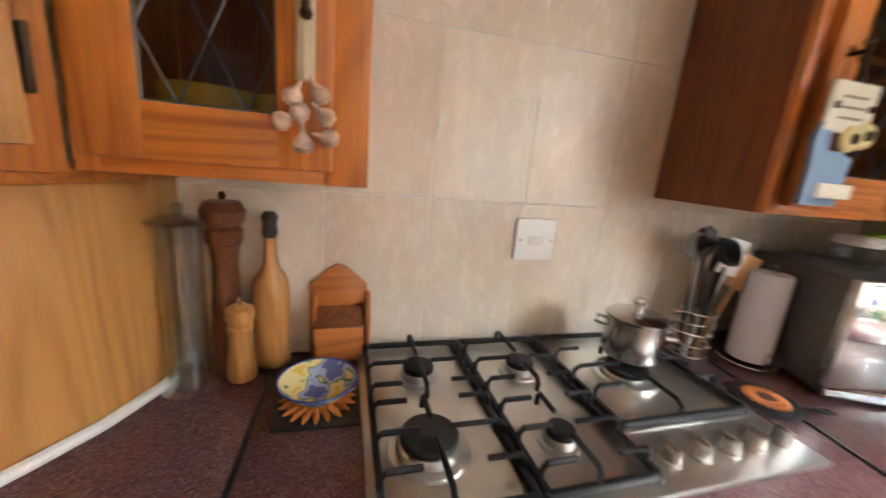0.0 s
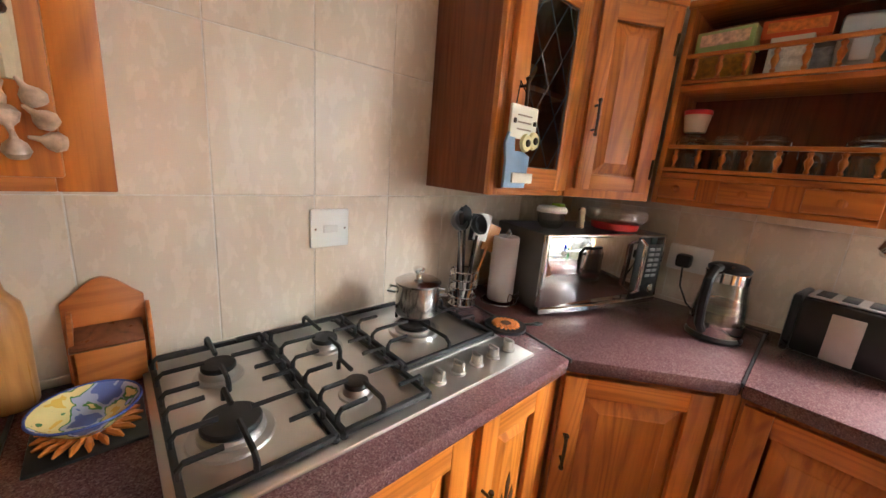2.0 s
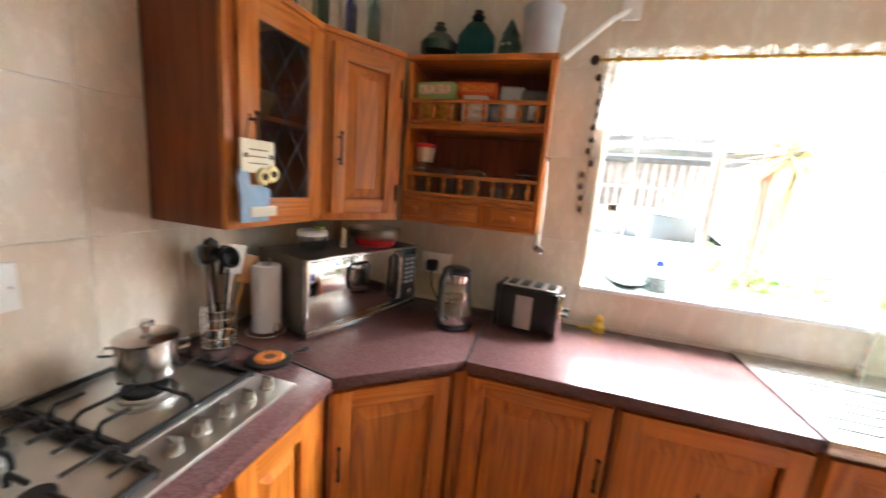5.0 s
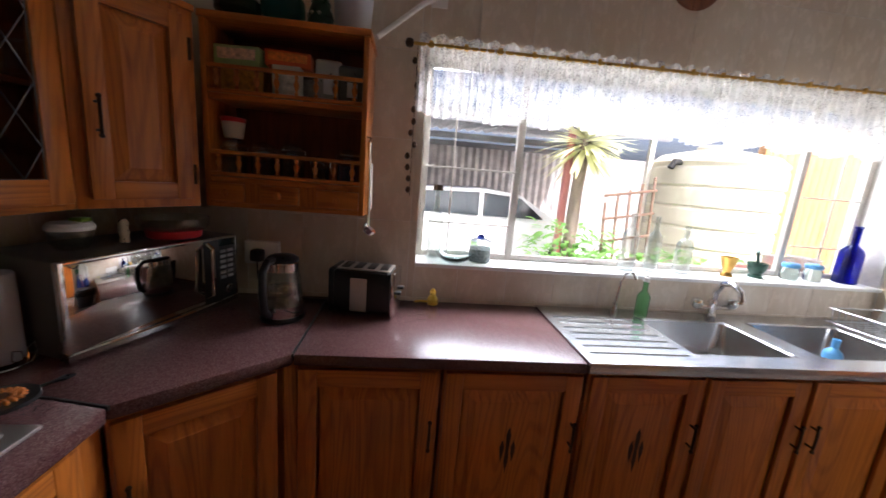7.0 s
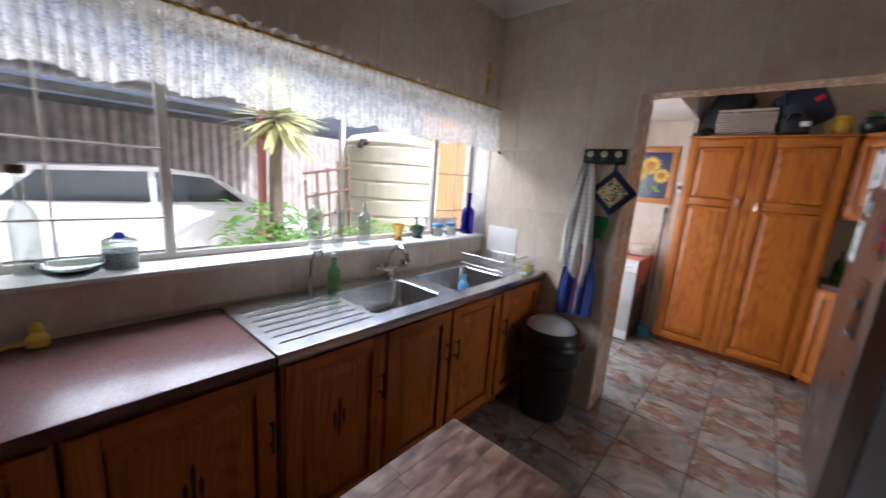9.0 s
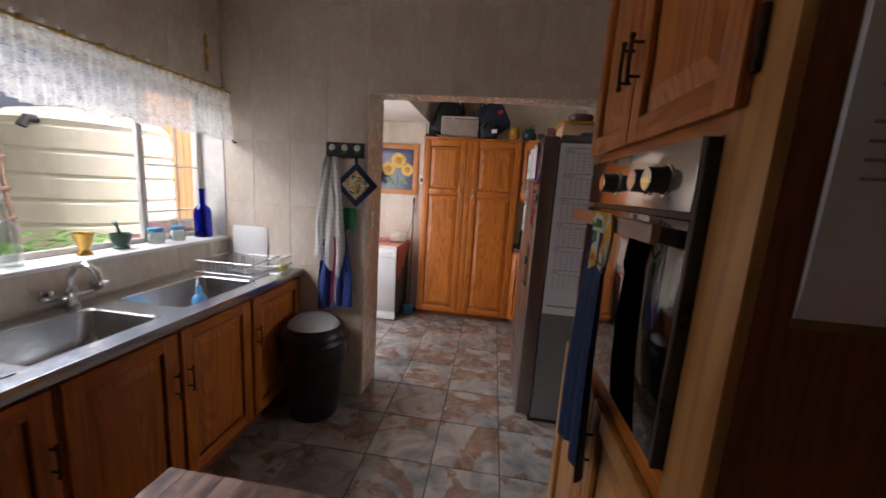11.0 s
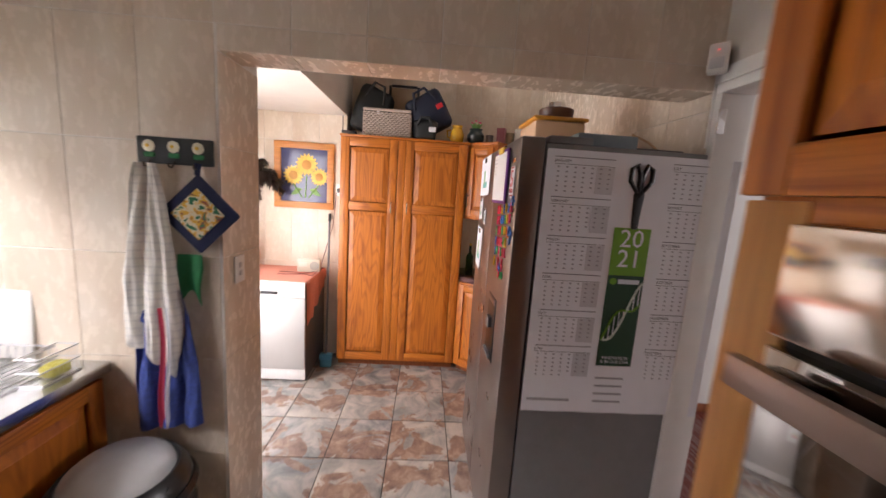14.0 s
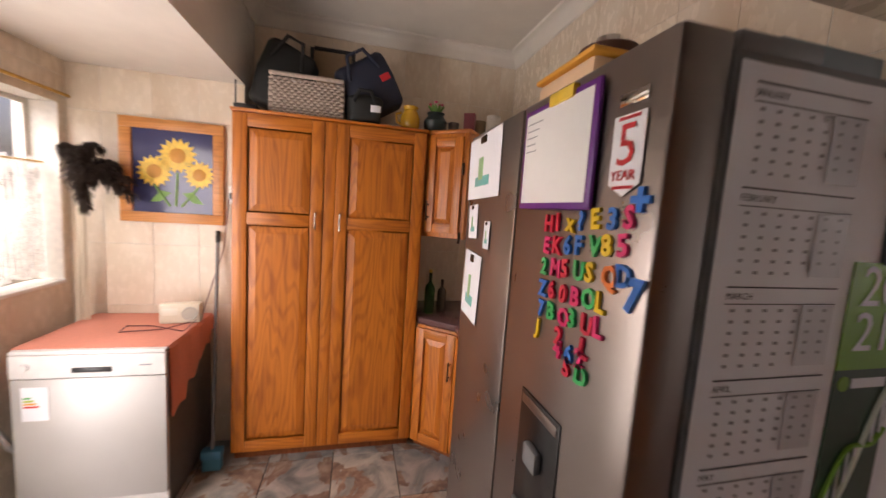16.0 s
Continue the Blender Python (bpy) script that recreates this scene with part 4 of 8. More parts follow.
def car(m, prof, width, windows, wheels, label):
    """A car body drawn out across its width from a side outline (length, height), with glass, wheels and lamps."""
    c = thing("car", m, label, "car", "parked white cars")
    b = bmesh.new()
    rows = []
    for s, inset, squeeze in ((-1, 0.0, 0.92), (-0.92, 0, 1.0), (0.92, 0, 1.0), (1, 0.0, 0.92)):
        row = []
        for x, z in prof:
            tuck = 0.16 * max(0, z - 0.95)
            row.append(b.verts.new((x * (0.99 if abs(s) == 1 else 1), s * (width / 2 - tuck) if abs(s) == 1 else s * (width / 2 - tuck), z if abs(s) < 1 else 0.35 + (z - 0.35) * 0.985)))
        rows.append(row)
    n = len(prof)
    for a, d in zip(rows, rows[1:]):
        for i in range(n):
            b.faces.new((a[i], a[(i + 1) % n], d[(i + 1) % n], d[i]))
    b.faces.new(rows[0])
    b.faces.new(rows[-1])
    part("body", b, CAR_WHITE, c)
    for pts in windows:
        for s in (-1, 1):
            b = bmesh.new()
            fs = []
            for off in (0.006, -0.01):
                fs.append([b.verts.new((x, s * (width / 2 - 0.16 * max(0, z - 0.95) + off), z)) for x, z in pts])
            k = len(pts)
            b.faces.new(fs[0])
            b.faces.new(fs[1])
            for i in range(k):
                b.faces.new((fs[0][i], fs[0][(i + 1) % k], fs[1][(i + 1) % k], fs[1][i]))
            part("side_window", b, CAR_GLASS, c, "dark tinted side window")
    for x in wheels:
        for s in (-1, 1):
            w = part("wheel", moved(lathe([(0.20, -0.09), (0.29, -0.09), (0.31, -0.06), (0.31, 0.06), (0.29, 0.09), (0.20, 0.09)], 24), pose(x, s * (width / 2 - 0.09), 0.31, 90)), RUBBER, c, "black rubber tyre")
            part("rim", moved(lathe([(0.2, -0.05), (0.19, 0.06), (0.06, 0.075), (0, 0.075)], 20), pose(x, s * (width / 2 - 0.09), 0.31, 90 * s)), CHROME, w)
    return c


sedan = [(-2.2, 0.3), (2.15, 0.3), (2.22, 0.55), (2.1, 0.82), (1.2, 0.98), (0.45, 1.42), (-0.2, 1.5), (-1.5, 1.45), (-2.1, 1.0), (-2.25, 0.7)]
car(pose(7.6, -1.9, YZ + 0.15, 0, 0, -90), sedan, 1.7, [[(0.9, 1.0), (0.45, 1.36), (-0.25, 1.42), (-0.25, 1.0)], [(-0.33, 1.0), (-0.33, 1.42), (-1.4, 1.38), (-1.75, 1.02)]], (1.35, -1.3), "white hatchback parked under the carport")
van = [(-2.4, 0.35), (2.2, 0.35), (2.3, 0.6), (2.2, 0.95), (1.75, 1.1), (1.2, 1.75), (0.8, 1.8), (-2.35, 1.8), (-2.45, 1.0)]
car(pose(8.0, 3.2, YZ + 0.05, 0, 0, -90), van, 1.75, [[(1.4, 1.2), (1.1, 1.62), (0.3, 1.64), (0.3, 1.18)]], (1.5, -1.5), "white delivery van parked under the carport")

SHEET = plain("corrugated_sheet", (0.54, 0.50, 0.48), 0.5, 0.4, 0.25, 4, 0.2)
ROOF_SHEET = plain("roof_sheet", (0.24, 0.24, 0.25), 0.6, 0.3, 0.25, 5, 0.2)


def corrugated(width, height, pitch=0.09, amp=0.012):
    """A ribbed sheet in the yz plane with real thickness."""
    b = bmesh.new()
    n = int(width / pitch * 6)
    cols = []
    for i in range(n + 1):
        y = width * i / n
        x = amp * math.sin(2 * math.pi * y / pitch)
        cols.append([b.verts.new((x, y, 0)), b.verts.new((x, y, height)), b.verts.new((x + 0.01, y, height)), b.verts.new((x + 0.01, y, 0))])
    for a, c in zip(cols, cols[1:]):
        for k in range(4):
            b.faces.new((a[k], a[(k + 1) % 4], c[(k + 1) % 4], c[k]))
    return b


whole("fence", corrugated(22, 2.7, 0.2, 0.025), SHEET, pose(10.4, -10, YZ), "grey corrugated sheet fence behind the cars", "fence")
POST_RED = plain("faded_red_paint", (0.45, 0.16, 0.14), 0.6, 0, 0.2, 12, 0.2)
carport = thing("carport", Matrix(), "dark corrugated carport roof on steel posts", "carport")
part("roof", moved(corrugated(15, 4.4, 0.25, 0.03), pose(6.1, -4.6, 2.62, 0, 87)), ROOF_SHEET, carport)
part("beam", box(6.15, 6.25, -4.6, 10.4, 2.42, 2.56, 0.005), ROOF_SHEET, carport)
for y in (-4.3, 0.9, 5.6, 10.0):
    part("post", box(6.16, 6.24, y - 0.04, y + 0.04, YZ, 2.43, 0.004), FRAME_PAINT, carport)
for x in (7.6, 9.2):
    part("rafter", box(x, x + 0.08, -4.6, 10.4, 2.30, 2.42, 0.004), ROOF_SHEET, carport)

part("post", box(5.98, 6.08, -2.86, -2.76, YZ, 2.43, 0.005), POST_RED, carport, "faded red steel post")

TANK = plain("tank_plastic", (0.60, 0.55, 0.44), 0.45, 0, 0.06, 4, 0.05)
tank = thing("water_tank", pose(5.9, -5.25, YZ), "cream ribbed plastic rainwater tank", "water tank")
prof = [(0.88, 0)]
for k in range(7):
    z = 0.12 + k * 0.31
    prof += [(0.93, z), (0.93, z + 0.24), (0.905, z + 0.27), (0.905, z + 0.29)]
prof += [(0.93, 2.32), (0.80, 2.44), (0.45, 2.52), (0.3, 2.53)]
part("body", lathe(prof, 48), TANK, tank)
part("lid", lathe([(0.28, 2.531), (0.30, 2.54), (0.30, 2.60), (0.26, 2.62), (0, 2.63)], 24), TANK, tank)
part("inlet", tube([(-0.3, 0.7, 2.3), (-0.3, 0.95, 2.3), (-0.3, 1.0, 2.2)], 0.05, 10), RUBBER, tank)

TIMBER = wood("varnished_timber", (0.34, 0.15, 0.05), (0.56, 0.30, 0.12), "z", 0.5)
shed = thing("timber_shed", pose(6.4, -9.6, YZ), "varnished vertical plank shed wall beyond the tank", "shed")
part("wall", box(0.03, 0.15, 0, 3.0, 0, 3.2), TIMBER, shed)
for k in range(20):
    part("plank", box(0.0, 0.03, k * 0.15 + 0.004, k * 0.15 + 0.146, 0.0, 3.2, 0.004), TIMBER, shed)

GREY_WOOD = wood("weathered_wood", (0.10, 0.055, 0.035), (0.22, 0.13, 0.085), "z", 0.7)
trel = thing("trellis", pose(5.35, -4.0, YZ, -9, -6, 8), "weathered wooden trellis leaning by the plants", "trellis")
for k in range(5):
    part("upright", box(0, 0.02, k * 0.19, k * 0.19 + 0.035, 0, 2.05 - 0.07 * k, 0.003), GREY_WOOD, trel)
for k in range(6):
    part("crosspiece", box(-0.02, -0.001, -0.02, 0.82, 0.2 + k * 0.33, 0.235 + k * 0.33, 0.003), GREY_WOOD, trel)


def leaf_mat(name, c1, c2):
    m, nt, b = nodes_of(name)
    g = nt.nodes.new("ShaderNodeNewGeometry")
    nt.links.new(ramp(nt, g.outputs["Random Per Island"], [(0, c1), (1, c2)]), b.inputs["Base Color"])
    b.inputs["Roughness"].default_value = 0.45
    tr = nt.nodes.new("ShaderNodeBsdfTranslucent")
    tr.inputs[0].default_value = (*[min(1, 1.6 * c) for c in c2], 1)
    a = nt.nodes.new("ShaderNodeMixShader")
    a.inputs[0].default_value = 0.35
    nt.links.new(b.outputs[0], a.inputs[1])
    nt.links.new(tr.outputs[0], a.inputs[2])
    nt.links.new(a.outputs[0], nt.nodes["Material Output"].inputs[0])
    return m


LEAF = leaf_mat("broad_leaf", (0.06, 0.16, 0.03), (0.18, 0.34, 0.08))
YUCCA = leaf_mat("yucca_leaf", (0.42, 0.43, 0.20), (0.66, 0.64, 0.38))
BARK = plain("bark", (0.22, 0.17, 0.13), 0.9, 0, 0.4, 14, 0.8)


def blade(b, base, way, length, width, droop):
    """One folded strap leaf with a midrib."""
    base, way = Vector(base), Vector(way).normalized()
    side = way.cross(Vector((0, 0, 1)))
    side = side.normalized() if side.length > 0.01 else Vector((1, 0, 0))
    prev = None
    for k in range(6):
        f = k / 5
        p = base + way * length * f + Vector((0, 0, -droop * f * f * length))
        w = width * (0.5 + 1.6 * f) * (1 - f) ** 0.7 + 0.002
        row = [b.verts.new(p - side * w), b.verts.new(p + Vector((0, 0, -0.25 * w))), b.verts.new(p + side * w)]
        if prev:
            b.faces.new((prev[0], prev[1], row[1], row[0]))
            b.faces.new((prev[1], prev[2], row[2], row[1]))
        prev = row


yucca = thing("yucca_tree", pose(5.9, -2.99, YZ + 0.08), "tall yucca with a spiky pale crown", "tree")
part("trunk", tube([(0, 0, 0), (0.03, 0.02, 0.8), (-0.03, 0.05, 1.6), (0, 0.0, 2.45)], 0.11, 12, taper=[1.3, 1.0, 0.85, 0.8]), BARK, yucca)
b = bmesh.new()
for k in range(150):
    a, e = random.uniform(0, 2 * math.pi), random.uniform(-0.7, 1.25)
    blade(b, (0, 0, 2.40 + 0.12 * math.sin(e)), (math.cos(a) * math.cos(e), math.sin(a) * math.cos(e), math.sin(e)), random.uniform(0.6, 0.85), 0.046, random.uniform(0.0, 0.3))
part("crown", b, YUCCA, yucca)
for bx, by, sz in ((4.3, -2.2, 0.9), (4.2, -2.95, 1.0), (4.5, -1.4, 0.55), (5.2, -2.6, 1.1), (4.0, -3.8, 0.7), (4.6, -4.3, 0.9)):
    bush = thing("leafy_bush", pose(bx, by, YZ), "bright green broad-leaved garden bush", "bush", "garden bushes")
    b = bmesh.new()
    for k in range(6):
        a = random.uniform(0, 6.28)
        tube([(0, 0, 0), (0.15 * sz * math.cos(a), 0.15 * sz * math.sin(a), 0.45 * sz), (0.35 * sz * math.cos(a), 0.35 * sz * math.sin(a), 0.9 * sz)], 0.012, 6, b)
    part("stem", b, BARK, bush)
    b = bmesh.new()
    for k in range(260):
        a, r, z = random.uniform(0, 6.28), sz * 0.55 * math.sqrt(random.random()), sz * random.uniform(0.15, 1.15)
        blade(b, (r * math.cos(a), r * math.sin(a), z), (math.cos(a), math.sin(a), random.uniform(-0.2, 0.8)), random.uniform(0.12, 0.24), 0.045, random.uniform(0.2, 0.7))
    part("foliage", b, LEAF, bush)

BRICK = plain("red_brick", (0.36, 0.15, 0.11), 0.85, 0, 0.2, 20, 0.5)
bt = thing("plant_stand", pose(2.75, -3.28, YZ), "brick-red outdoor stand beyond the window", "stand")
part("shelf_board", box(-0.16, 0.16, -0.30, 0.30, 1.22, 1.27, 0.006), BRICK, bt)
for px in (-0.13, 0.10):
    for py in (-0.27, 0.24):
        part("leg", box(px, px + 0.03, py, py + 0.03, 0, 1.22, 0.003), FRAME_PAINT, bt)
for py, pr in ((-0.13, 0.10), (0.12, 0.085)):
    whole("metal_bowl", lathe([(pr * 0.5, 0), (pr * 0.9, 0.04), (pr, 0.10), (pr * 1.05, 0.105), (pr * 0.93, 0.10), (pr * 0.8, 0.045), (0, 0.012)], 24), STEEL, pose(2.75, -3.28 + py, YZ + 1.272), "dented grey metal bowl on the outdoor stand", "bowl", "bowls outside")

# ---- lettering ----


def text_bm(body, size, depth=0.0005, align="LEFT", spacing=1.0, bold=0.0):
    """Raised letters in the built-in face, lying in the xz plane, facing -y."""
    c = bpy.data.curves.new("letters", "FONT")
    c.body, c.size, c.extrude, c.align_x, c.space_character = body, size, depth, align, spacing
    c.resolution_u, c.offset = 2, bold
    ob = bpy.data.objects.new("letters", c)
    scene.collection.objects.link(ob)
    me = bpy.data.meshes.new_from_object(ob.evaluated_get(bpy.context.evaluated_depsgraph_get()))
    b = bmesh.new()
    b.from_mesh(me)
    bpy.data.objects.remove(ob)
    bpy.data.curves.remove(c)
    bpy.data.meshes.remove(me)
    return moved(b, pose(0, 0, 0, 90))


def color(name, rgb, rough=0.5, **kw):
    return plain(name, rgb, rough, kw.pop("metal", 0.0), kw.pop("vary", 0.06), kw.pop("scale", 12), kw.pop("bumps", 0.05))


INK = color("ink", (0.03, 0.03, 0.035))
GREY_INK = color("grey_ink", (0.30, 0.30, 0.32))
NAVY = color("navy_cloth", (0.015, 0.022, 0.07), 0.9, bumps=0.4, scale=60)
DENIM = color("denim_cloth", (0.025, 0.05, 0.12), 0.95, bumps=0.5, scale=80, vary=0.3)
GREEN = color("green_cloth", (0.03, 0.22, 0.08), 0.9)
RED = color("red_plastic", (0.55, 0.02, 0.03), 0.35)
PINK = color("salmon_cloth", (0.62, 0.24, 0.17), 0.9, bumps=0.3, scale=50)
WICKER = color("wicker", (0.52, 0.43, 0.36), 0.8, vary=0.3, scale=70)


def blotch(name, stops, scale):
    m, nt, b = nodes_of(name)
    n = noise_tex(nt, tex_coords(nt), scale, 3, 0.5, 0.4)
    r = ramp(nt, n, stops)
    r.node.color_ramp.interpolation = "CONSTANT"
    nt.links.new(r, b.inputs["Base Color"])
    b.inputs["Roughness"].default_value = 0.9
    return m


FLORAL = blotch("sunflower_cloth", [(0.0, (0.05, 0.18, 0.04)), (0.40, (0.70, 0.66, 0.55)), (0.52, (0.75, 0.45, 0.04)), (0.60, (0.55, 0.18, 0.02)), (0.66, (0.70, 0.66, 0.55))], 16)
PATCH = blotch("patchwork_cloth", [(0.0, (0.02, 0.16, 0.07)), (0.42, (0.72, 0.66, 0.45)), (0.52, (0.70, 0.42, 0.05)), (0.60, (0.30, 0.10, 0.06)), (0.66, (0.05, 0.22, 0.10))], 34)


def crumpled_cloth(w, h, seed, pinch=0.35, slant=0.18):
    """A cloth gathered on a hook: pinched above, falling in uneven folds to a slanting hem."""
    b = bmesh.new()
    nx, nz = 40, 34
    for off in (0.0, 0.005):
        grid = []
        for i in range(nx + 1):
            s = i / nx - 0.5
            col = []
            for j in range(nz + 1):
                f = j / nz
                wide = w * (pinch + (1 - pinch) * min(1, 1.5 * f) ** 0.7)
                n1 = noise.noise((s * 4 + seed, f * 2.2, seed))
                n2 = noise.noise((s * 11, f * 6 + seed, 3.1))
                y = -0.02 - 0.03 * abs(math.sin(s * 9 + 1.2 * f + seed)) * (0.5 + 0.5 * f) - 0.025 * n1 - 0.010 * n2 - off
                z = -f * h * (1 - slant * (s + 0.5)) + 0.03 * n1 * f
                col.append(b.verts.new((s * wide + 0.02 * n1 * f, y, z)))
            grid.append(col)
        for a, c in zip(grid, grid[1:]):
            for j in range(nz):
                b.faces.new((a[j], c[j], c[j + 1], a[j + 1]))
    return b


def checked(name, ground, line, pitch=0.03):
    """Woven check: thin coloured threads both ways on a pale ground."""
    m, nt, b = nodes_of(name)
    masks = []
    for way in ("X", "Z"):
        w = nt.nodes.new("ShaderNodeTexWave")
        w.bands_direction = way
        w.inputs["Scale"].default_value = 0.314 / pitch
        w.inputs["Distortion"].default_value = 0.3
        nt.links.new(tex_coords(nt, shift=False), w.inputs["Vector"])
        masks.append(ramp(nt, w.outputs["Fac"], [(0.78, (0, 0, 0)), (0.9, (0.2, 0.2, 0.2))]))
    c = mix(nt, masks[0], ground, line)
    c = mix(nt, masks[1], c, line)
    nt.links.new(c, b.inputs["Base Color"])
    b.inputs["Roughness"].default_value = 0.95
    bump(nt, b, noise_tex(nt, tex_coords(nt), 90, 3), 0.5, 0.002)
    return m


def hung_cloth(w, h, folds, depth, taper=1.0, sag=0.02, bottom_wave=0.02, seed=0.0):
    """A cloth hanging in the xz plane from z = 0 down, in soft folds, with thickness."""
    b = bmesh.new()
    nx, nz = 30, 16
    for off in (0.0, 0.006):
        grid = []
        for i in range(nx + 1):
            s = i / nx - 0.5
            col = []
            for j in range(nz + 1):
                f = j / nz
                wide = w * (taper + (1 - taper) * min(1, f * 1.4))
                y = depth * (0.3 + 0.7 * f) * math.sin(s * folds * 2 * math.pi + seed + 0.7 * math.sin(3 * f + seed))
                z = -f * h - sag * math.cos(s * 3) * (1 - f) + bottom_wave * f * math.sin(s * 7 + seed)
                col.append(b.verts.new((s * wide + 0.01 * math.sin(f * 5 + seed), y - off, z)))
            grid.append(col)
        for a, c in zip(grid, grid[1:]):
            for j in range(nz):
                b.faces.new((a[j], c[j], c[j + 1], a[j + 1]))
    return b


# ---- oven tower ----
TO = thing("oven_tower", pose(-0.28, -1.98, 0, 0, 0, FACE_EAST), "honey oak tall cabinet housing a built-in oven", "cabinet")
TWD = 0.865
# Near side panel carries its shade as a darker oak than the far side.
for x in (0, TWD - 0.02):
    part("side_panel", box(x, x + 0.02, 0.02, 0.655, 0.0, 2.35, 0.002), OAK_DARK_AND_SHADED if x else OAK, TO)
part("back", box(0.02, TWD - 0.02, 0.64, 0.655, 0.0, 2.35), OAK_DARK_AND_SHADED, TO)
part("top_board", box(0, TWD, 0.0, 0.655, 2.351, 2.37, 0.002), OAK_H, TO)
part("stile", box(0, 0.08, -0.003, 0.02, 0.99, 1.68, 0.002), OAK_PALE_AND_LIT, TO)
part("stile", box(0.757, TWD, 0, 0.02, 0.08, 2.35, 0.002), OAK_PALE_AND_LIT, TO)
for z0, z1 in ((1.655, 1.70), (0.98, 1.05), (2.30, 2.35), (0.08, 0.11)):
    part("rail", box(0.018, 0.757, 0.001, 0.02, z0, z1, 0.002), OAK_H, TO)
panel_door(TO, 0.006, 0.362, 1.685, 2.33, -0.001, (0.335, 1.885), rail=0.058)
panel_door(TO, 0.368, 0.80, 1.685, 2.33, -0.001, (0.395, 1.885), rail=0.058)
part("hinge", box(0.802, 0.814, -0.012, -0.001, 1.73, 1.82, 0.003), BRONZE, TO, "dark bronze hinge")
panel_door(TO, 0.006, 0.40, 0.10, 0.985, -0.001, (0.37, 0.85), mats=(OAK_PALE_AND_LIT, OAK_PALE_AND_LIT))
panel_door(TO, 0.406, 0.80, 0.10, 0.985, -0.001, (0.436, 0.85), mats=(OAK_PALE_AND_LIT, OAK_PALE_AND_LIT))
OV = thing("built_in_oven", pose(-0.28, -1.98, 0, 0, 0, FACE_EAST), "stainless steel built-in oven with a dark glass door", "oven")
OVEN_GLASS = plain("oven_glass", (0.22, 0.21, 0.205), 0.04, 1.0, 0.05, 4, 0)
HANDLE_STEEL = brushed("bronzed_steel", (0.38, 0.31, 0.28), 0.30)
MIRROR_STEEL = brushed("polished_steel", (0.66, 0.62, 0.58), 0.12)
part("case", box(0.022, 0.756, 0.002, 0.5, 1.055, 1.652), BLACK, OV)
part("control_panel", box(0.082, 0.742, -0.024, 0.0, 1.528, 1.655, 0.003), MIRROR_STEEL, OV)
part("side_trim", box(0.7425, 0.756, -0.022, 0.0, 1.055, 1.652, 0.002), BLACK, OV)
part("door_glass", box(0.082, 0.742, -0.022, 0.0, 1.06, 1.515, 0.003), OVEN_GLASS, OV, "dark mirror-like oven glass")
for x in (0.345, 0.56, 0.637):
    k = part("knob", moved(lathe([(0.027, 0), (0.028, 0.004), (0.025, 0.008), (0.024, 0.034), (0.022, 0.037), (0, 0.037)], 20), pose(x, -0.024, 1.586, 90)), BLACK, OV, "black control knob")
    part("collar", moved(lathe([(0.031, 0), (0.031, 0.003), (0.026, 0.004), (0.026, 0.0)], 20), pose(x, -0.0242, 1.586, 90)), CHROME, k)
    part("face", moved(lathe([(0.0225, 0.0372), (0.021, 0.0385), (0, 0.0385)], 20), pose(x, -0.024, 1.586, 90)), CHROME, k, "brushed steel knob face")
part("handle", box(0.085, 0.72, -0.072, -0.054, 1.468, 1.505, 0.004), HANDLE_STEEL, OV, "broad steel bar handle")
for x in (0.10, 0.66):
    part("handle_bracket", box(x, x + 0.03, -0.055, -0.02, 1.475, 1.498, 0.003), MIRROR_STEEL, OV)
whole("tea_towel", hung_cloth(0.16, 0.14, 2, 0.006, 1.0, 0.0, 0.015), FLORAL, pose(-0.204, -1.53, 1.51, 0, 0, FACE_EAST), "sunflower printed tea towel over the oven handle", "towel")
whole("denim_towel", hung_cloth(0.21, 0.62, 3, 0.014, 0.6, 0.0, 0.02, 1.3), DENIM, pose(-0.206, -1.54, 1.46, 0, 0, FACE_EAST), "dark blue hand towel hanging from the oven handle", "towel")
pb = thing("paper_bundle", pose(-0.345, -1.113, 1.40, 0, 0, 180), "bundle of printed pages hung on the tower's side", "papers")
for k in range(5):
    part("sheet", moved(box(-0.004 * k, 0.24 - 0.004 * k, -0.004 - 0.006 * k, -0.002 - 0.006 * k, 0.012 * k, 0.46), pose(0, 0, 0, 0, 0.1 * k)), PAPER, pb)
for k in range(9):
    part("print_line", box(0.012, 0.19, -0.0335, -0.0325, 0.38 - 0.022 * k - (0.02 if k > 4 else 0), 0.384 - 0.022 * k - (0.02 if k > 4 else 0)), GREY_INK, pb)
part("folder", box(0.0, 0.24, -0.0018, 0.0, -0.015, 0.45), color("dull_card", (0.28, 0.17, 0.04), 0.7), pb, "dull yellow card folder")

# ---- fridge ----
FR = thing("fridge", pose(-0.2, -3.82, 0, 0, 0, FACE_EAST), "graphite side-by-side fridge freezer with magnets and drawings", "fridge")
part("body", box(0.003, 0.915, 0.10, 0.735, 0.03, 1.875, 0.006), GRAPHITE_PAINT, FR)
part("freezer_door", box(0.0, 0.434, 0.0, 0.095, 0.05, 1.895, 0.010), GRAPHITE, FR)
near = part("fridge_door", box(0.442, 0.918, 0.0, 0.095, 0.05, 1.895, 0.010), GRAPHITE, FR)
part("door_gap", box(0.434, 0.442, 0.02, 0.09, 0.06, 1.88), BLACK, FR)
part("hinge_cover", box(0.80, 0.91, 0.11, 0.28, 1.876, 1.905, 0.006), GRAPHITE_PAINT, FR)
part("kick_plate", box(0.01, 0.905, 0.09, 0.12, 0.0, 0.05, 0.003), BLACK, FR)
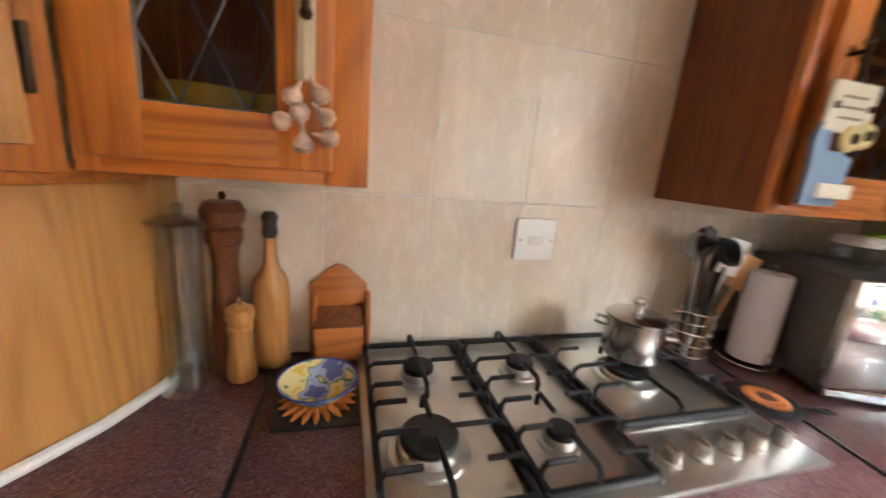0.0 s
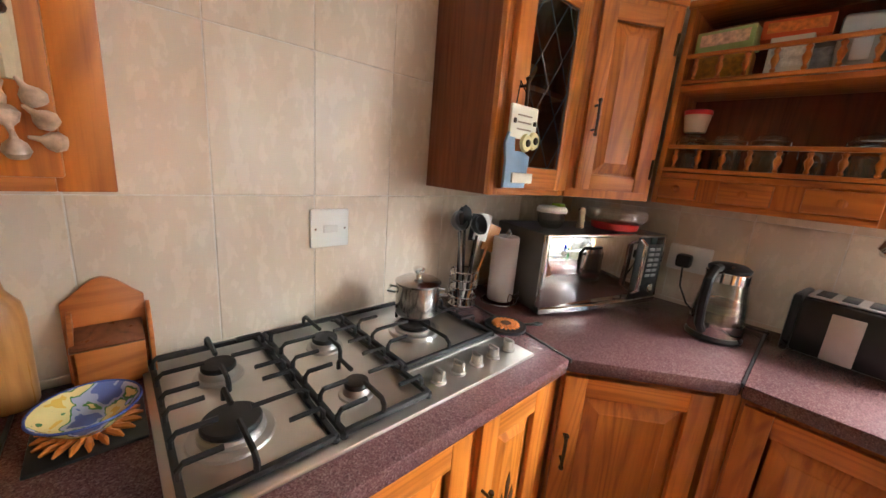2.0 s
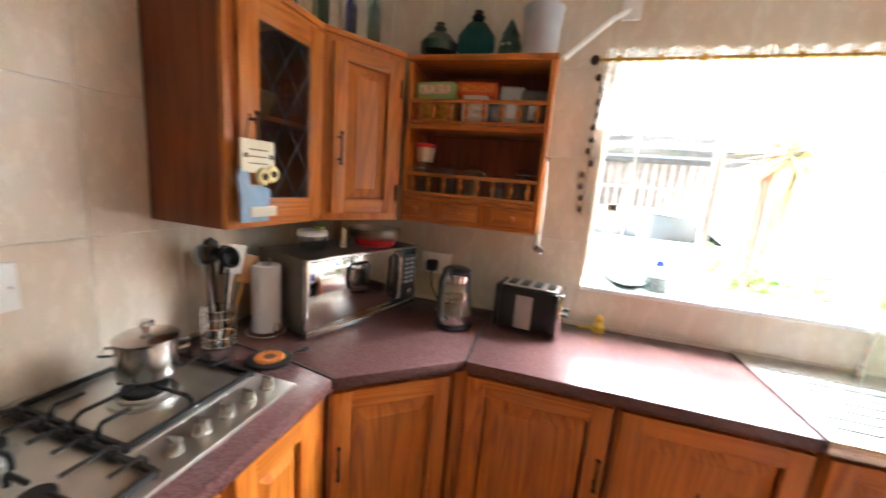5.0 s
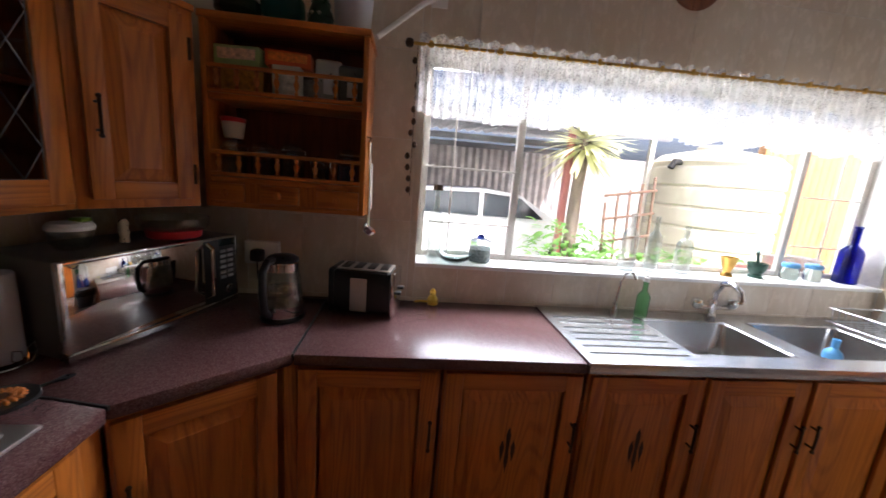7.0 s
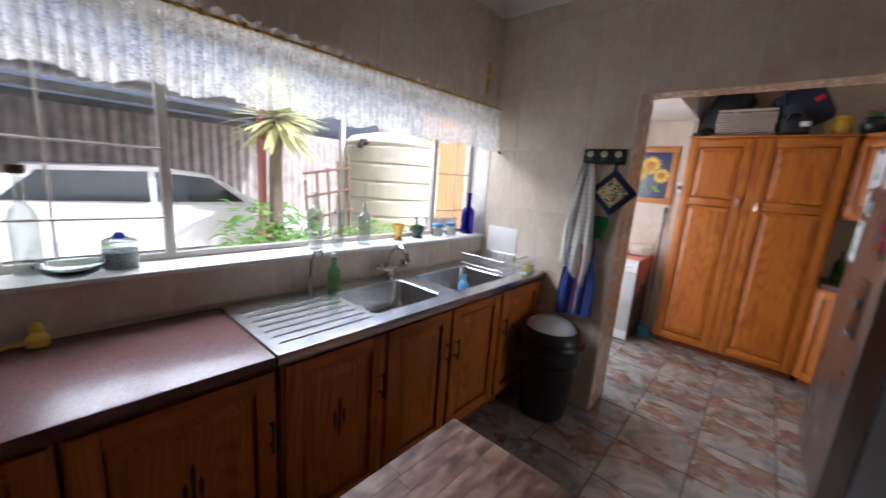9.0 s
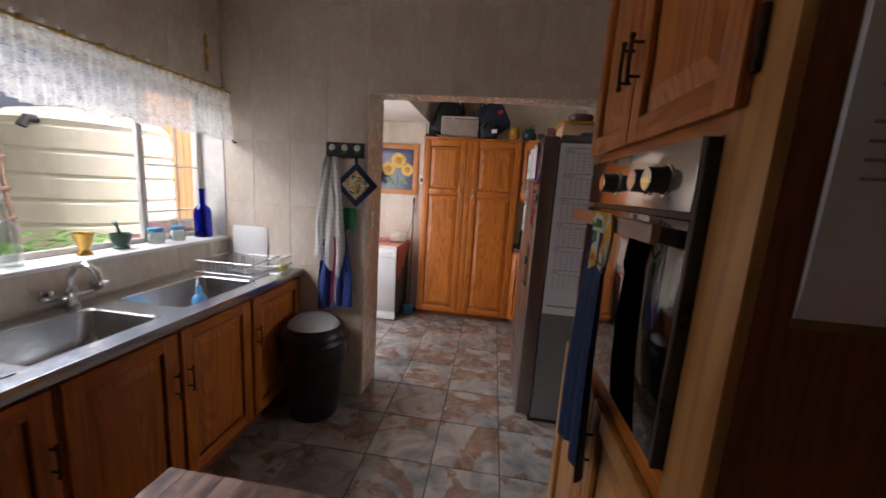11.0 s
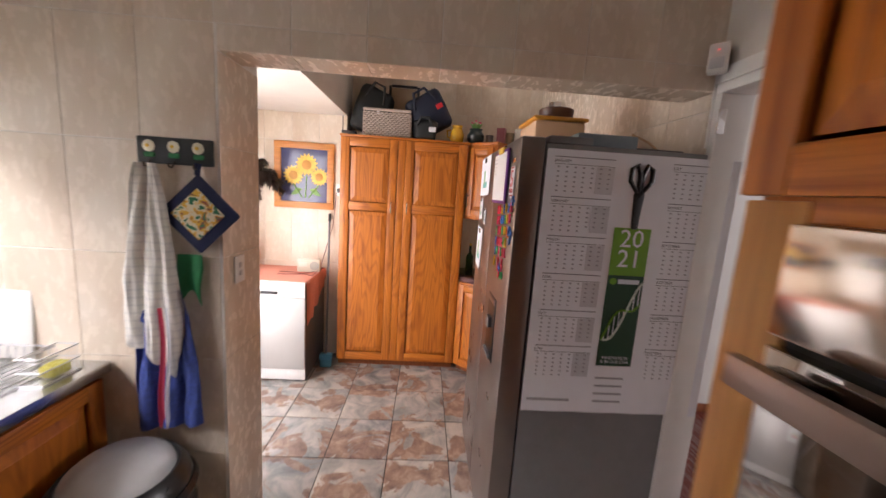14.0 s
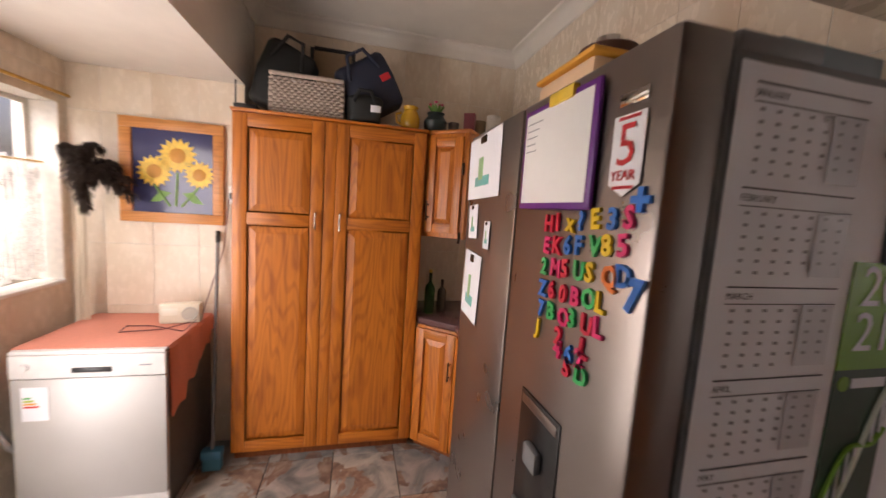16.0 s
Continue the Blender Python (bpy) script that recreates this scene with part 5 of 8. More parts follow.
DIS = part("dispenser", box(0.575, 0.745, -0.004, 0.0, 0.90, 1.20, 0.002), BLACK, FR, "black water dispenser recess")
part("dispenser_panel", box(0.585, 0.735, -0.007, -0.0035, 1.168, 1.192, 0.002), GRAPHITE, DIS)
part("dispenser_nozzle", box(0.635, 0.69, -0.022, -0.0035, 1.05, 1.10, 0.005), GRAPHITE_PAINT, DIS)
part("drip_tray", box(0.59, 0.73, -0.018, -0.0035, 0.91, 0.925, 0.003), GRAPHITE_PAINT, DIS)
wb = thing("whiteboard", pose(-0.196, -3.33, 1.632, 0, 0, FACE_EAST), "purple-framed little whiteboard with handwriting on the fridge", "whiteboard")
PURPLE = color("purple_plastic", (0.13, 0.02, 0.22), 0.4)
part("frame", box(0, 0.285, -0.012, 0.0, 0.0, 0.235, 0.006), PURPLE, wb)
part("panel", box(0.014, 0.271, -0.0135, -0.0115, 0.014, 0.221, 0.0005), WHITE, wb)
for k, w in enumerate((0.07, 0.055, 0.05, 0.045, 0.048)):
    part("writing_line", box(0.024, 0.024 + w, -0.0145, -0.0136, 0.198 - 0.016 * k, 0.2 - 0.016 * k), GREY_INK, wb)
part("pen_clip", box(0.12, 0.21, -0.018, -0.002, 0.218, 0.244, 0.003), YELLOW, wb, "yellow pen clip")
st = thing("warranty_sticker", pose(-0.196, -3.012, 1.655, 0, 0, FACE_EAST), "white and red five-year sticker on the fridge door", "sticker")
part("backing", moved(prism([(0, 0.02), (0.035, 0.0), (0.07, 0.02), (0.07, 0.13), (0, 0.13)], 0, 0.001), pose(0, 0, 0, 90)), PAPER, st)
part("numeral", moved(text_bm("5", 0.095), pose(0.012, -0.0025, 0.05)), RED, st)
part("word", moved(text_bm("YEAR", 0.023), pose(0.006, -0.0025, 0.026)), RED, st)
for z in (0.012, 0.122):
    part("band", box(0.012, 0.058, -0.0022, -0.0012, z, z + 0.005), RED, st)
whole("badge", box(0, 0.06, -0.003, 0.0, 0, 0.02, 0.001), CHROME, pose(-0.1985, -3.005, 1.80, 0, 0, FACE_EAST), "small bright maker's plate on the fridge door", "badge")
MAG = [color("magnet_" + n, c, 0.35) for n, c in (("red", (0.65, 0.02, 0.06)), ("yellow", (0.75, 0.52, 0.02)), ("blue", (0.02, 0.16, 0.55)), ("green", (0.02, 0.42, 0.12)), ("pink", (0.70, 0.03, 0.16)), ("orange", (0.75, 0.18, 0.03)))]
rowsL = ["H1x?E3S", "EK6FV85", "2M5USQD", "Z60BOL", "7BO3UL", "J 2 L", "  462", "   5D"]
cols = [[0, 0, 1, 2, 1, 2, 4], [4, 0, 2, 2, 3, 1, 4], [3, 4, 0, 3, 1, 5, 2], [2, 0, 0, 4, 3, 1], [2, 3, 4, 3, 0, 4], [1, 0, 0, 0, 0], [0, 0, 4, 2, 4], [0, 0, 0, 0, 3]]
LET_Z = (1.585, 1.538, 1.49, 1.44, 1.395, 1.35, 1.325, 1.298)
for r, line in enumerate(rowsL):
    for k, ch in enumerate(line):
        if ch == " ":
            continue
        b = text_bm(ch, 0.050, 0.003, bold=0.0018)
        whole("letter_magnet", b, MAG[cols[r][k % len(cols[r])]], pose(-0.196, -3.205 + k * 0.0395 + random.uniform(-0.004, 0.004), LET_Z[r] + 0.0035 * k, 0, random.uniform(-7, 7), FACE_EAST), "bright plastic letter magnet on the fridge door", "magnet", "letter magnets")
for ch, y, z, c in (("+", -2.955, 1.625, 2), ("7", -2.945, 1.48, 2)):
    whole("letter_magnet", text_bm(ch, 0.07, 0.003, bold=0.003), MAG[c], pose(-0.196, y, z, 0, 0, FACE_EAST), "bright plastic letter magnet on the fridge door", "magnet", "letter magnets")
for y, z, w, h, tilt in ((-3.80, 1.66, 0.30, 0.215, -2), (-3.79, 1.24, 0.17, 0.24, 4), (-3.60, 1.50, 0.05, 0.09, 0), (-3.76, 1.52, 0.09, 0.12, -4)):
    d = thing("drawing", pose(-0.197, y, z, 0, tilt, FACE_EAST), "child's paper drawing held on the fridge by magnets", "drawing", "fridge drawings")
    part("sheet", box(0, w, -0.002, 0.0, 0, h), PAPER, d)
    part("scribble", box(w * 0.25, w * 0.7, -0.003, -0.0021, h * 0.2, h * 0.35, 0.0003), color("crayon_teal", (0.15, 0.45, 0.42)), d)
    part("scribble", box(w * 0.35, w * 0.5, -0.0032, -0.0022, h * 0.3, h * 0.65, 0.0003), color("crayon_green", (0.3, 0.5, 0.25)), d)
    part("magnet", box(w * 0.42, w * 0.58, -0.008, -0.002, h * 0.86, h * 0.97, 0.002), BRONZE, d)

# calendar on the fridge's side
CAL = thing("wall_calendar", pose(-0.302, -2.897, 0.784, 0, 0, 180), "large white year planner calendar taped to the fridge", "calendar")
CW, CH = 0.755, 1.071
b = bmesh.new()
n = 24
for off in (0.0, 0.0012):
    grid = [[b.verts.new((CW * i / n, -off - 0.012 * max(0, (i / n - 0.86) / 0.14) ** 2 + 0.0015 * math.sin(i * 1.1), CH * j)) for j in (0, 0.5, 1)] for i in range(n + 1)]
    for a, c in zip(grid, grid[1:]):
        for j in range(2):
            b.faces.new((a[j], c[j], c[j + 1], a[j + 1]))
part("sheet", b, PAPER, CAL)
BANNER = color("banner_green", (0.16, 0.36, 0.02), 0.5)
BANNER_D = color("banner_dark_green", (0.01, 0.055, 0.02), 0.4)
part("banner", box(0.295, 0.443, -0.005, -0.003, 0.60, 0.79), BANNER, CAL, "leaf green banner")
part("banner_foot", box(0.295, 0.443, -0.0052, -0.003, 0.215, 0.60), BANNER_D, CAL, "dark green printed panel")
for s, z in (("20", 0.715), ("21", 0.635)):
    part("year", moved(text_bm(s, 0.10, 0.0003, "CENTER"), pose(0.37, -0.0058, z)), PAPER, CAL)
part("logo_dot", moved(lathe([(0.014, 0), (0.014, 0.001), (0, 0.001)], 16), pose(0.318, -0.0053, 0.575, 90)), BANNER, CAL)
part("logo_bar", box(0.338, 0.425, -0.0062, -0.0053, 0.566, 0.584), PAPER, CAL)
for s, z in (("INNOVATION", 0.245), ("IS IN OUR DNA", 0.228)):
    part("slogan", moved(text_bm(s, 0.0175, 0.0002, "CENTER"), pose(0.37, -0.0056, z)), PAPER, CAL)
for ph in (0, math.pi):
    pts = [(0.30 + 0.14 * k / 16, -0.008, 0.33 + 0.20 * k / 16 + 0.045 * math.sin(k / 16 * 5 + ph)) for k in range(17)]
    part("helix", tube(pts, 0.004, 6), color("helix_white", (0.65, 0.72, 0.62)) if ph else BANNER, CAL)
for k in range(1, 16, 2):
    a, s5 = 0.30 + 0.14 * k / 16, math.sin(k / 16 * 5)
    z = 0.33 + 0.20 * k / 16
    part("helix_rung", tube([(a, -0.0075, z - 0.045 * s5), (a, -0.0075, z + 0.045 * s5)], 0.002, 5), PAPER, CAL)
MONTHS = (("JANUARY", "FEBRUARY", "MARCH", "APRIL", "MAY", "JUNE"), ("JULY", "AUGUST", "SEPTEMBER", "OCTOBER", "NOVEMBER", "DECEMBER"))
for c, names in enumerate(MONTHS):
    for k, nm in enumerate(names):
        x0, zt = (0.03, 0.495)[c], 1.03 - 0.15 * k
        part("month_name", moved(text_bm(nm, 0.015, 0.0002), pose(x0, -0.0032, zt - 0.006)), INK, CAL)
        part("rule", box(x0, x0 + 0.235, -0.0036, -0.0028, zt + 0.012, zt + 0.0145), INK, CAL)
        part("rule", box(x0, x0 + 0.235, -0.0036, -0.0028, zt - 0.014, zt - 0.0125), INK, CAL)
        part("weekend_tint", box(x0 + 0.165, x0 + 0.235, -0.0029, -0.0022, zt - 0.118, zt - 0.016), color("pale_grey_print", (0.58, 0.58, 0.61)), CAL)
        b = bmesh.new()
        for r in range(6):
            for d in range(7):
                if r == 5 and d > 3:
                    continue
                box(x0 + 0.012 + d * 0.033, x0 + 0.021 + d * 0.033, -0.0036, -0.003, zt - 0.026 - r * 0.018, zt - 0.021 - r * 0.018, 0, b)
        tagged(part("date_print", b, GREY_INK, CAL), kind="stuff")
part("small_print", box(0.02, 0.20, -0.0036, -0.0028, 0.05, 0.06), GREY_INK, CAL)
for k in range(4):
    part("small_print", box(0.30, 0.42, -0.0036, -0.0028, 0.05 + k * 0.035, 0.058 + k * 0.035), GREY_INK, CAL)
sc = thing("scissors", pose(-0.675, -2.905, 1.60, 0, 0, 180), "black kitchen scissors hanging on a magnet over the calendar", "scissors")
part("sheath", moved(prism([(-0.012, -0.03), (0.012, -0.03), (0.022, 0.11), (-0.02, 0.11)], 0, 0.014, 0.003), pose(0, -0.002, 0, 90)), color("dark_grey_plastic", (0.035, 0.04, 0.045), 0.4), sc)
for s in (-1, 1):
    part("grip", tube([(0.004 * s, -0.012, 0.10), (0.02 * s, -0.014, 0.125), (0.042 * s, -0.014, 0.155), (0.040 * s, -0.014, 0.20), (0.02 * s, -0.014, 0.215), (0.006 * s, -0.014, 0.18), (0.004 * s, -0.013, 0.135)], 0.009, 8, closed=True), BLACK, sc)

# things on the fridge
tub = thing("plastic_tub", pose(-0.50, -3.50, 1.878), "pale plastic tub with a yellow lid on the fridge", "tub")
part("tub", box(-0.13, 0.13, -0.15, 0.15, 0, 0.175, 0.02), color("tub_plastic", (0.75, 0.52, 0.33), 0.35), tub)
part("lid", box(-0.138, 0.138, -0.158, 0.158, 0.1755, 0.193, 0.008), color("orange_lid", (0.70, 0.33, 0.04), 0.4), tub, "yellow snap lid")
pot2 = thing("clay_pot", pose(-0.52, -3.5, 2.07), "dark round lidded dish stacked on the tub", "dish")
part("bowl", lathe([(0.07, 0), (0.085, 0.02), (0.09, 0.06), (0.085, 0.065), (0, 0.065)], 20), color("dark_clay", (0.09, 0.035, 0.02), 0.4), pot2)
part("tin", lathe([(0.04, 0.066), (0.04, 0.10), (0, 0.10)], 16), CHROME, pot2)
whole("storage_box", box(-0.12, 0.12, -0.06, 0.06, 0, 0.05, 0.006), color("grey_blue_box", (0.20, 0.25, 0.28)), pose(-0.55, -3.0, 1.878), "flat grey plastic box on top of the fridge", "box")
whole("baking_tray", box(-0.12, 0.12, -0.18, 0.18, 0, 0.012, 0.004), color("dark_tray", (0.05, 0.045, 0.04), 0.4), pose(-0.76, -3.15, 1.878), "dark flat tray on top of the fridge", "tray")
whole("cable_loop", tube([(-0.9, -3.15, 1.90), (-0.9, -3.25, 1.96), (-0.9, -3.4, 2.02), (-0.9, -3.42, 1.9)], 0.006, 8), color("tan_cable", (0.4, 0.25, 0.12)), Matrix(), "tan cable loop on the wall above the fridge", "cable")

# ---- tall cupboard and corner units in the scullery ----
CB = thing("tall_cupboard", pose(0.90, -4.757, 0, 0, 0, FACE_NORTH), "tall two-door oak broom cupboard with fielded panels", "cupboard")
part("carcass", box(0, 1.10, 0.0, 0.425, 0.06, 2.09, 0.003), OAK, CB)
part("plinth", box(0.01, 1.09, 0.04, 0.42, 0.0, 0.06), OAK_DARK_AND_SHADED, CB)
part("top_board", box(-0.008, 1.108, -0.012, 0.425, 2.091, 2.108, 0.003), OAK_H, CB)
panel_door(CB, 0.012, 0.492, 0.075, 2.08, -0.001, None, 1.50, 0.07)
panel_door(CB, 0.562, 1.09, 0.075, 2.08, -0.001, None, 1.50, 0.07)
part("stile", box(0.495, 0.559, -0.014, -0.001, 0.07, 2.085, 0.003), OAK, CB)
for x in (0.455, 0.592):
    part("handle", tube([(x, -0.021, 1.45), (x, -0.05, 1.46), (x, -0.055, 1.50), (x, -0.05, 1.55), (x, -0.021, 1.56)], 0.006, 8), CHROME, CB, "worn metal pull handle")
keys = thing("key_bunch", pose(0.308, -4.80, 1.30), "bunch of keys hanging from the cupboard handle", "keys")
part("ring", tube([(0.018 * math.cos(a), 0, 0.09 + 0.03 * math.sin(a)) for a in [k * 0.52 for k in range(12)]], 0.002, 5, closed=True), CHROME, keys)
for k in range(4):
    part("key", moved(box(-0.005, 0.005, -0.002, 0.002, -0.03, 0.06, 0.001), pose(0.01 * (k - 1.5), 0.004 * k - 0.006, 0.01, 0, 8 * (k - 1.5))), BRONZE, keys)
angS = math.degrees(math.atan2(0.171, -0.193))
base_unit(0.30, pose(-0.205, -4.757, 0, 0, 0, angS), "pale oak diagonal base cabinet beside the tall cupboard", 0.3, "right", 0.06)
worktop("worktop", [(-0.205, -4.76), (-0.415, -4.57), (-0.415, -4.25), (-0.93, -4.25), (-0.93, BACK), (-0.205, BACK)], "maroon speckled laminate worktop in the scullery corner")
base_unit(0.25, pose(-0.43, -4.545, 0, 0, 0, FACE_EAST), "oak base cabinet between the fridge and the corner", 0.45)
solid_cabinet(0.30, pose(-0.205, -4.80, 0, 0, 0, angS), "dark oak corner wall cabinet above the scullery worktop", 2.09, 1.445, 0.25)
OLIVE = glass("green_bottle_glass", (0.10, 0.28, 0.06))
bottle("oil_bottle", (-0.30, -4.86, 0.911), bottle_prof(0.035, 0.28), OLIVE, "green glass oil bottle on the scullery worktop", cap=([(0.012, 0.28), (0.012, 0.30), (0, 0.30)], YELLOW))
bottle("vinegar_bottle", (-0.40, -4.92, 0.911), bottle_prof(0.032, 0.22), color("dark_jar", (0.04, 0.03, 0.02), 0.2), "small dark bottle on the scullery worktop")

# clutter above the cupboard


def wicker_basket(m, w, d, h):
    t = thing("wicker_basket", m, "grey-brown woven wicker basket on the cupboard", "basket")
    part("wall", box(-w / 2 + 0.012, w / 2 - 0.012, -d / 2 + 0.012, d / 2 - 0.012, 0.004, h - 0.03, 0.015), color("basket_core", (0.12, 0.08, 0.055), 0.9), t)
    b = bmesh.new()
    rows = 13
    for r in range(rows):
        z = 0.01 + r * (h - 0.02) / rows
        pts = []
        for (xa, ya), (xb, yb) in zip(((-w / 2, -d / 2), (w / 2, -d / 2), (w / 2, d / 2), (-w / 2, d / 2)), ((w / 2, -d / 2), (w / 2, d / 2), (-w / 2, d / 2), (-w / 2, -d / 2))):
            k = 22
            for i in range(k):
                f = i / k
                bulge = 0.006 * (1 if (i + r) % 2 else -1)
                nx, ny = (yb - ya), -(xb - xa)
                ln = math.hypot(nx, ny)
                pts.append((xa + (xb - xa) * f + nx / ln * bulge, ya + (yb - ya) * f + ny / ln * bulge, z))
        tube(pts, 0.0072, 5, b, True)
    tagged(part("weave", b, WICKER, t), kind="stuff")
    part("rim", tube([(-w / 2, -d / 2, h), (w / 2, -d / 2, h), (w / 2, d / 2, h), (-w / 2, d / 2, h)], 0.012, 8, closed=True), WICKER, t)
    return t


TOPZ = 2.109
wicker_basket(pose(0.52, -4.93, TOPZ), 0.40, 0.26, 0.225)


def bag(m, w, d, h, material, label, trim=None):
    t = thing("bag", m, label, "bag", "bags on the cupboard")
    b = box(-w / 2, w / 2, -d / 2, d / 2, 0, h, 0.05, None, 3)
    bmesh.ops.subdivide_edges(b, edges=b.edges[:], cuts=1, use_grid_fill=True)
    for v in b.verts:
        k = noise.noise(v.co * 9)
        v.co += Vector((0.02 * k, 0.02 * noise.noise(v.co * 7 + Vector((3, 1, 2))), 0.015 * k))
        v.co.z = max(v.co.z, 0)
    part("body", b, material, t)
    part("strap", tube([(-w * 0.3, -d / 2, h * 0.7), (-w * 0.15, -d / 2 - 0.03, h * 1.05), (w * 0.15, -d / 2 - 0.03, h * 1.05), (w * 0.3, -d / 2, h * 0.7)], 0.012, 8), material, t)
    part("patch", moved(box(-0.03, 0.03, -0.002, 0.002, -0.02, 0.02, 0.001), pose(w * 0.3, -d / 2 - 0.012, h * 0.5)), trim or PAPER, t)
    return t


BAG_BLACK = color("black_nylon", (0.012, 0.014, 0.014), 0.6, bumps=0.3, scale=40)
BAG_NAVY = color("navy_nylon", (0.012, 0.018, 0.04), 0.6, bumps=0.3, scale=40)
bag(pose(0.755, -5.02, TOPZ + 0.055, 0, 22, 180), 0.30, 0.24, 0.40, BAG_BLACK, "black cooler bag slumped beside the basket")
bag(pose(0.07, -4.95, TOPZ + 0.10, 0, -32, 180), 0.34, 0.24, 0.34, BAG_NAVY, "dark navy sports bag lying on the cupboard", RED)
bag(pose(0.19, -4.86, TOPZ, 0, 0, 180), 0.22, 0.18, 0.17, BAG_BLACK, "small black bag with a red trim")
crate = thing("folding_frame", pose(0.40, -5.08, TOPZ), "dark folding luggage frame standing behind the basket", "frame")
for x in (-0.13, 0.13):
    part("upright", box(x - 0.012, x + 0.012, -0.012, 0.012, 0, 0.50, 0.003), BAG_BLACK, crate)
for z in (0.02, 0.36, 0.49):
    part("bar", box(-0.118, 0.118, -0.01, 0.01, z, z + 0.02, 0.003), BAG_BLACK, crate)
part("panel", box(-0.117, 0.117, 0.011, 0.02, 0.04, 0.48, 0.003), color("tan_canvas", (0.30, 0.21, 0.13), 0.9, bumps=0.4, scale=60), crate, "tan canvas panel")
router = thing("router", pose(0.84, -4.81, TOPZ), "small black router with one aerial on the cupboard", "router")
part("case", box(-0.06, 0.06, -0.04, 0.04, 0, 0.03, 0.006), BLACK, router)
part("aerial", box(0.045, 0.053, 0.03, 0.038, 0.03, 0.15, 0.002), BLACK, router)
jug = thing("yellow_jug", pose(-0.10, -4.86, TOPZ), "yellow glazed jug beside the bags", "jug")
part("body", lathe([(0.045, 0), (0.06, 0.03), (0.062, 0.08), (0.04, 0.13), (0.05, 0.15), (0.046, 0.15), (0.03, 0.12), (0, 0.03)], 20), color("yellow_glaze", (0.55, 0.30, 0.02), 0.25), jug)
part("handle", tube([(0.055, 0, 0.11), (0.09, 0, 0.10), (0.085, 0, 0.05), (0.058, 0, 0.04)], 0.008, 8), color("yellow_glaze_handle", (0.55, 0.30, 0.02), 0.25), jug)
cact = thing("potted_plant", pose(-0.27, -4.88, TOPZ), "dark round pot with a small flowering cactus", "plant")
part("pot", lathe([(0.05, 0), (0.075, 0.04), (0.078, 0.08), (0.05, 0.12), (0.06, 0.135), (0, 0.125)], 20), color("dark_teal_pot", (0.015, 0.03, 0.03), 0.3), cact)
b = bmesh.new()
for k in range(14):
    a = k * 2.4
    blade(b, (0.02 * math.cos(a), 0.02 * math.sin(a), 0.125), (math.cos(a) * 0.5, math.sin(a) * 0.5, 1), 0.08, 0.012, 0.2)
part("leaves", b, LEAF, cact)
for k in range(5):
    part("flower", lathe([(0, -0.01), (0.012, 0), (0, 0.01)], 8, None, (0.04 * math.cos(k * 1.3), 0.04 * math.sin(k * 1.3), 0.19 + 0.01 * (k % 2))), MAG[4], cact)
for k, (x, y, r, h, c) in enumerate(((-0.40, -4.90, 0.035, 0.09, (0.12, 0.10, 0.09)), (-0.50, -4.86, 0.05, 0.15, (0.20, 0.05, 0.06)), (-0.58, -4.90, 0.045, 0.12, (0.25, 0.20, 0.12)), (-0.66, -4.84, 0.045, 0.15, (0.55, 0.52, 0.46)))):
    whole("storage_tin", lathe([(r, 0), (r, h * 0.85), (r * 1.04, h * 0.86), (r * 1.04, h), (0, h)], 4 if k == 1 else 20), color("tin_%s" % "abcd"[k], c, 0.35), pose(x, y, 2.113, 0, 0, 20 * k), "old storage tin on the wall cabinet", "tin", "storage tins")

# ---- dishwasher corner ----
DW = thing("dishwasher", pose(1.685, -4.42, 0, 0, 0, FACE_NORTH), "white freestanding dishwasher under a salmon cloth", "dishwasher")
DWHITE = color("enamel_white", (0.72, 0.71, 0.70), 0.25)
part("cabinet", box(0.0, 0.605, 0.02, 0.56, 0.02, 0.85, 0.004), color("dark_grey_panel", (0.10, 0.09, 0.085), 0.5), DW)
part("door", box(0.0, 0.605, -0.012, 0.018, 0.12, 0.735, 0.004), plain("satin_silver", (0.56, 0.55, 0.54), 0.5, 0.45, 0.05, 3, 0.02), DW, "satin silver front")
pn = part("control_panel", box(0.0, 0.605, -0.016, 0.018, 0.74, 0.848, 0.004), DWHITE, DW)
part("handle_recess", box(0.235, 0.39, -0.020, -0.0155, 0.765, 0.79, 0.002), BLACK, pn)
part("dial", moved(lathe([(0.018, 0), (0.017, 0.012), (0, 0.013)], 16), pose(0.06, -0.016, 0.795, 90)), DWHITE, pn)
part("print_bar", box(0.50, 0.55, -0.0175, -0.0162, 0.79, 0.797), GREY_INK, pn)
part("kick_panel", box(0.0, 0.605, 0.0, 0.02, 0.02, 0.115, 0.003), DWHITE, DW)
lab = part("energy_label", box(0.04, 0.14, -0.0145, -0.0125, 0.54, 0.70), PAPER, DW, "paper energy label")
for k, c in enumerate(((0.05, 0.4, 0.1), (0.4, 0.5, 0.05), (0.7, 0.35, 0.03), (0.6, 0.05, 0.03))):
    part("grade_bar", box(0.048, 0.075 + 0.01 * k, -0.0155, -0.0146, 0.645 - 0.014 * k, 0.654 - 0.014 * k), color("grade_%s" % "abcd"[k], c), lab)
part("lid", box(0.0, 0.605, -0.014, 0.56, 0.8505, 0.868, 0.004), DWHITE, DW)
cloth = thing("table_cloth", Matrix(), "salmon pink cloth draped over the dishwasher", "cloth")
part("top", box(1.075, 1.69, -4.985, -4.43, 0.869, 0.875, 0.002), PINK, cloth)
b = bmesh.new()
prev = None
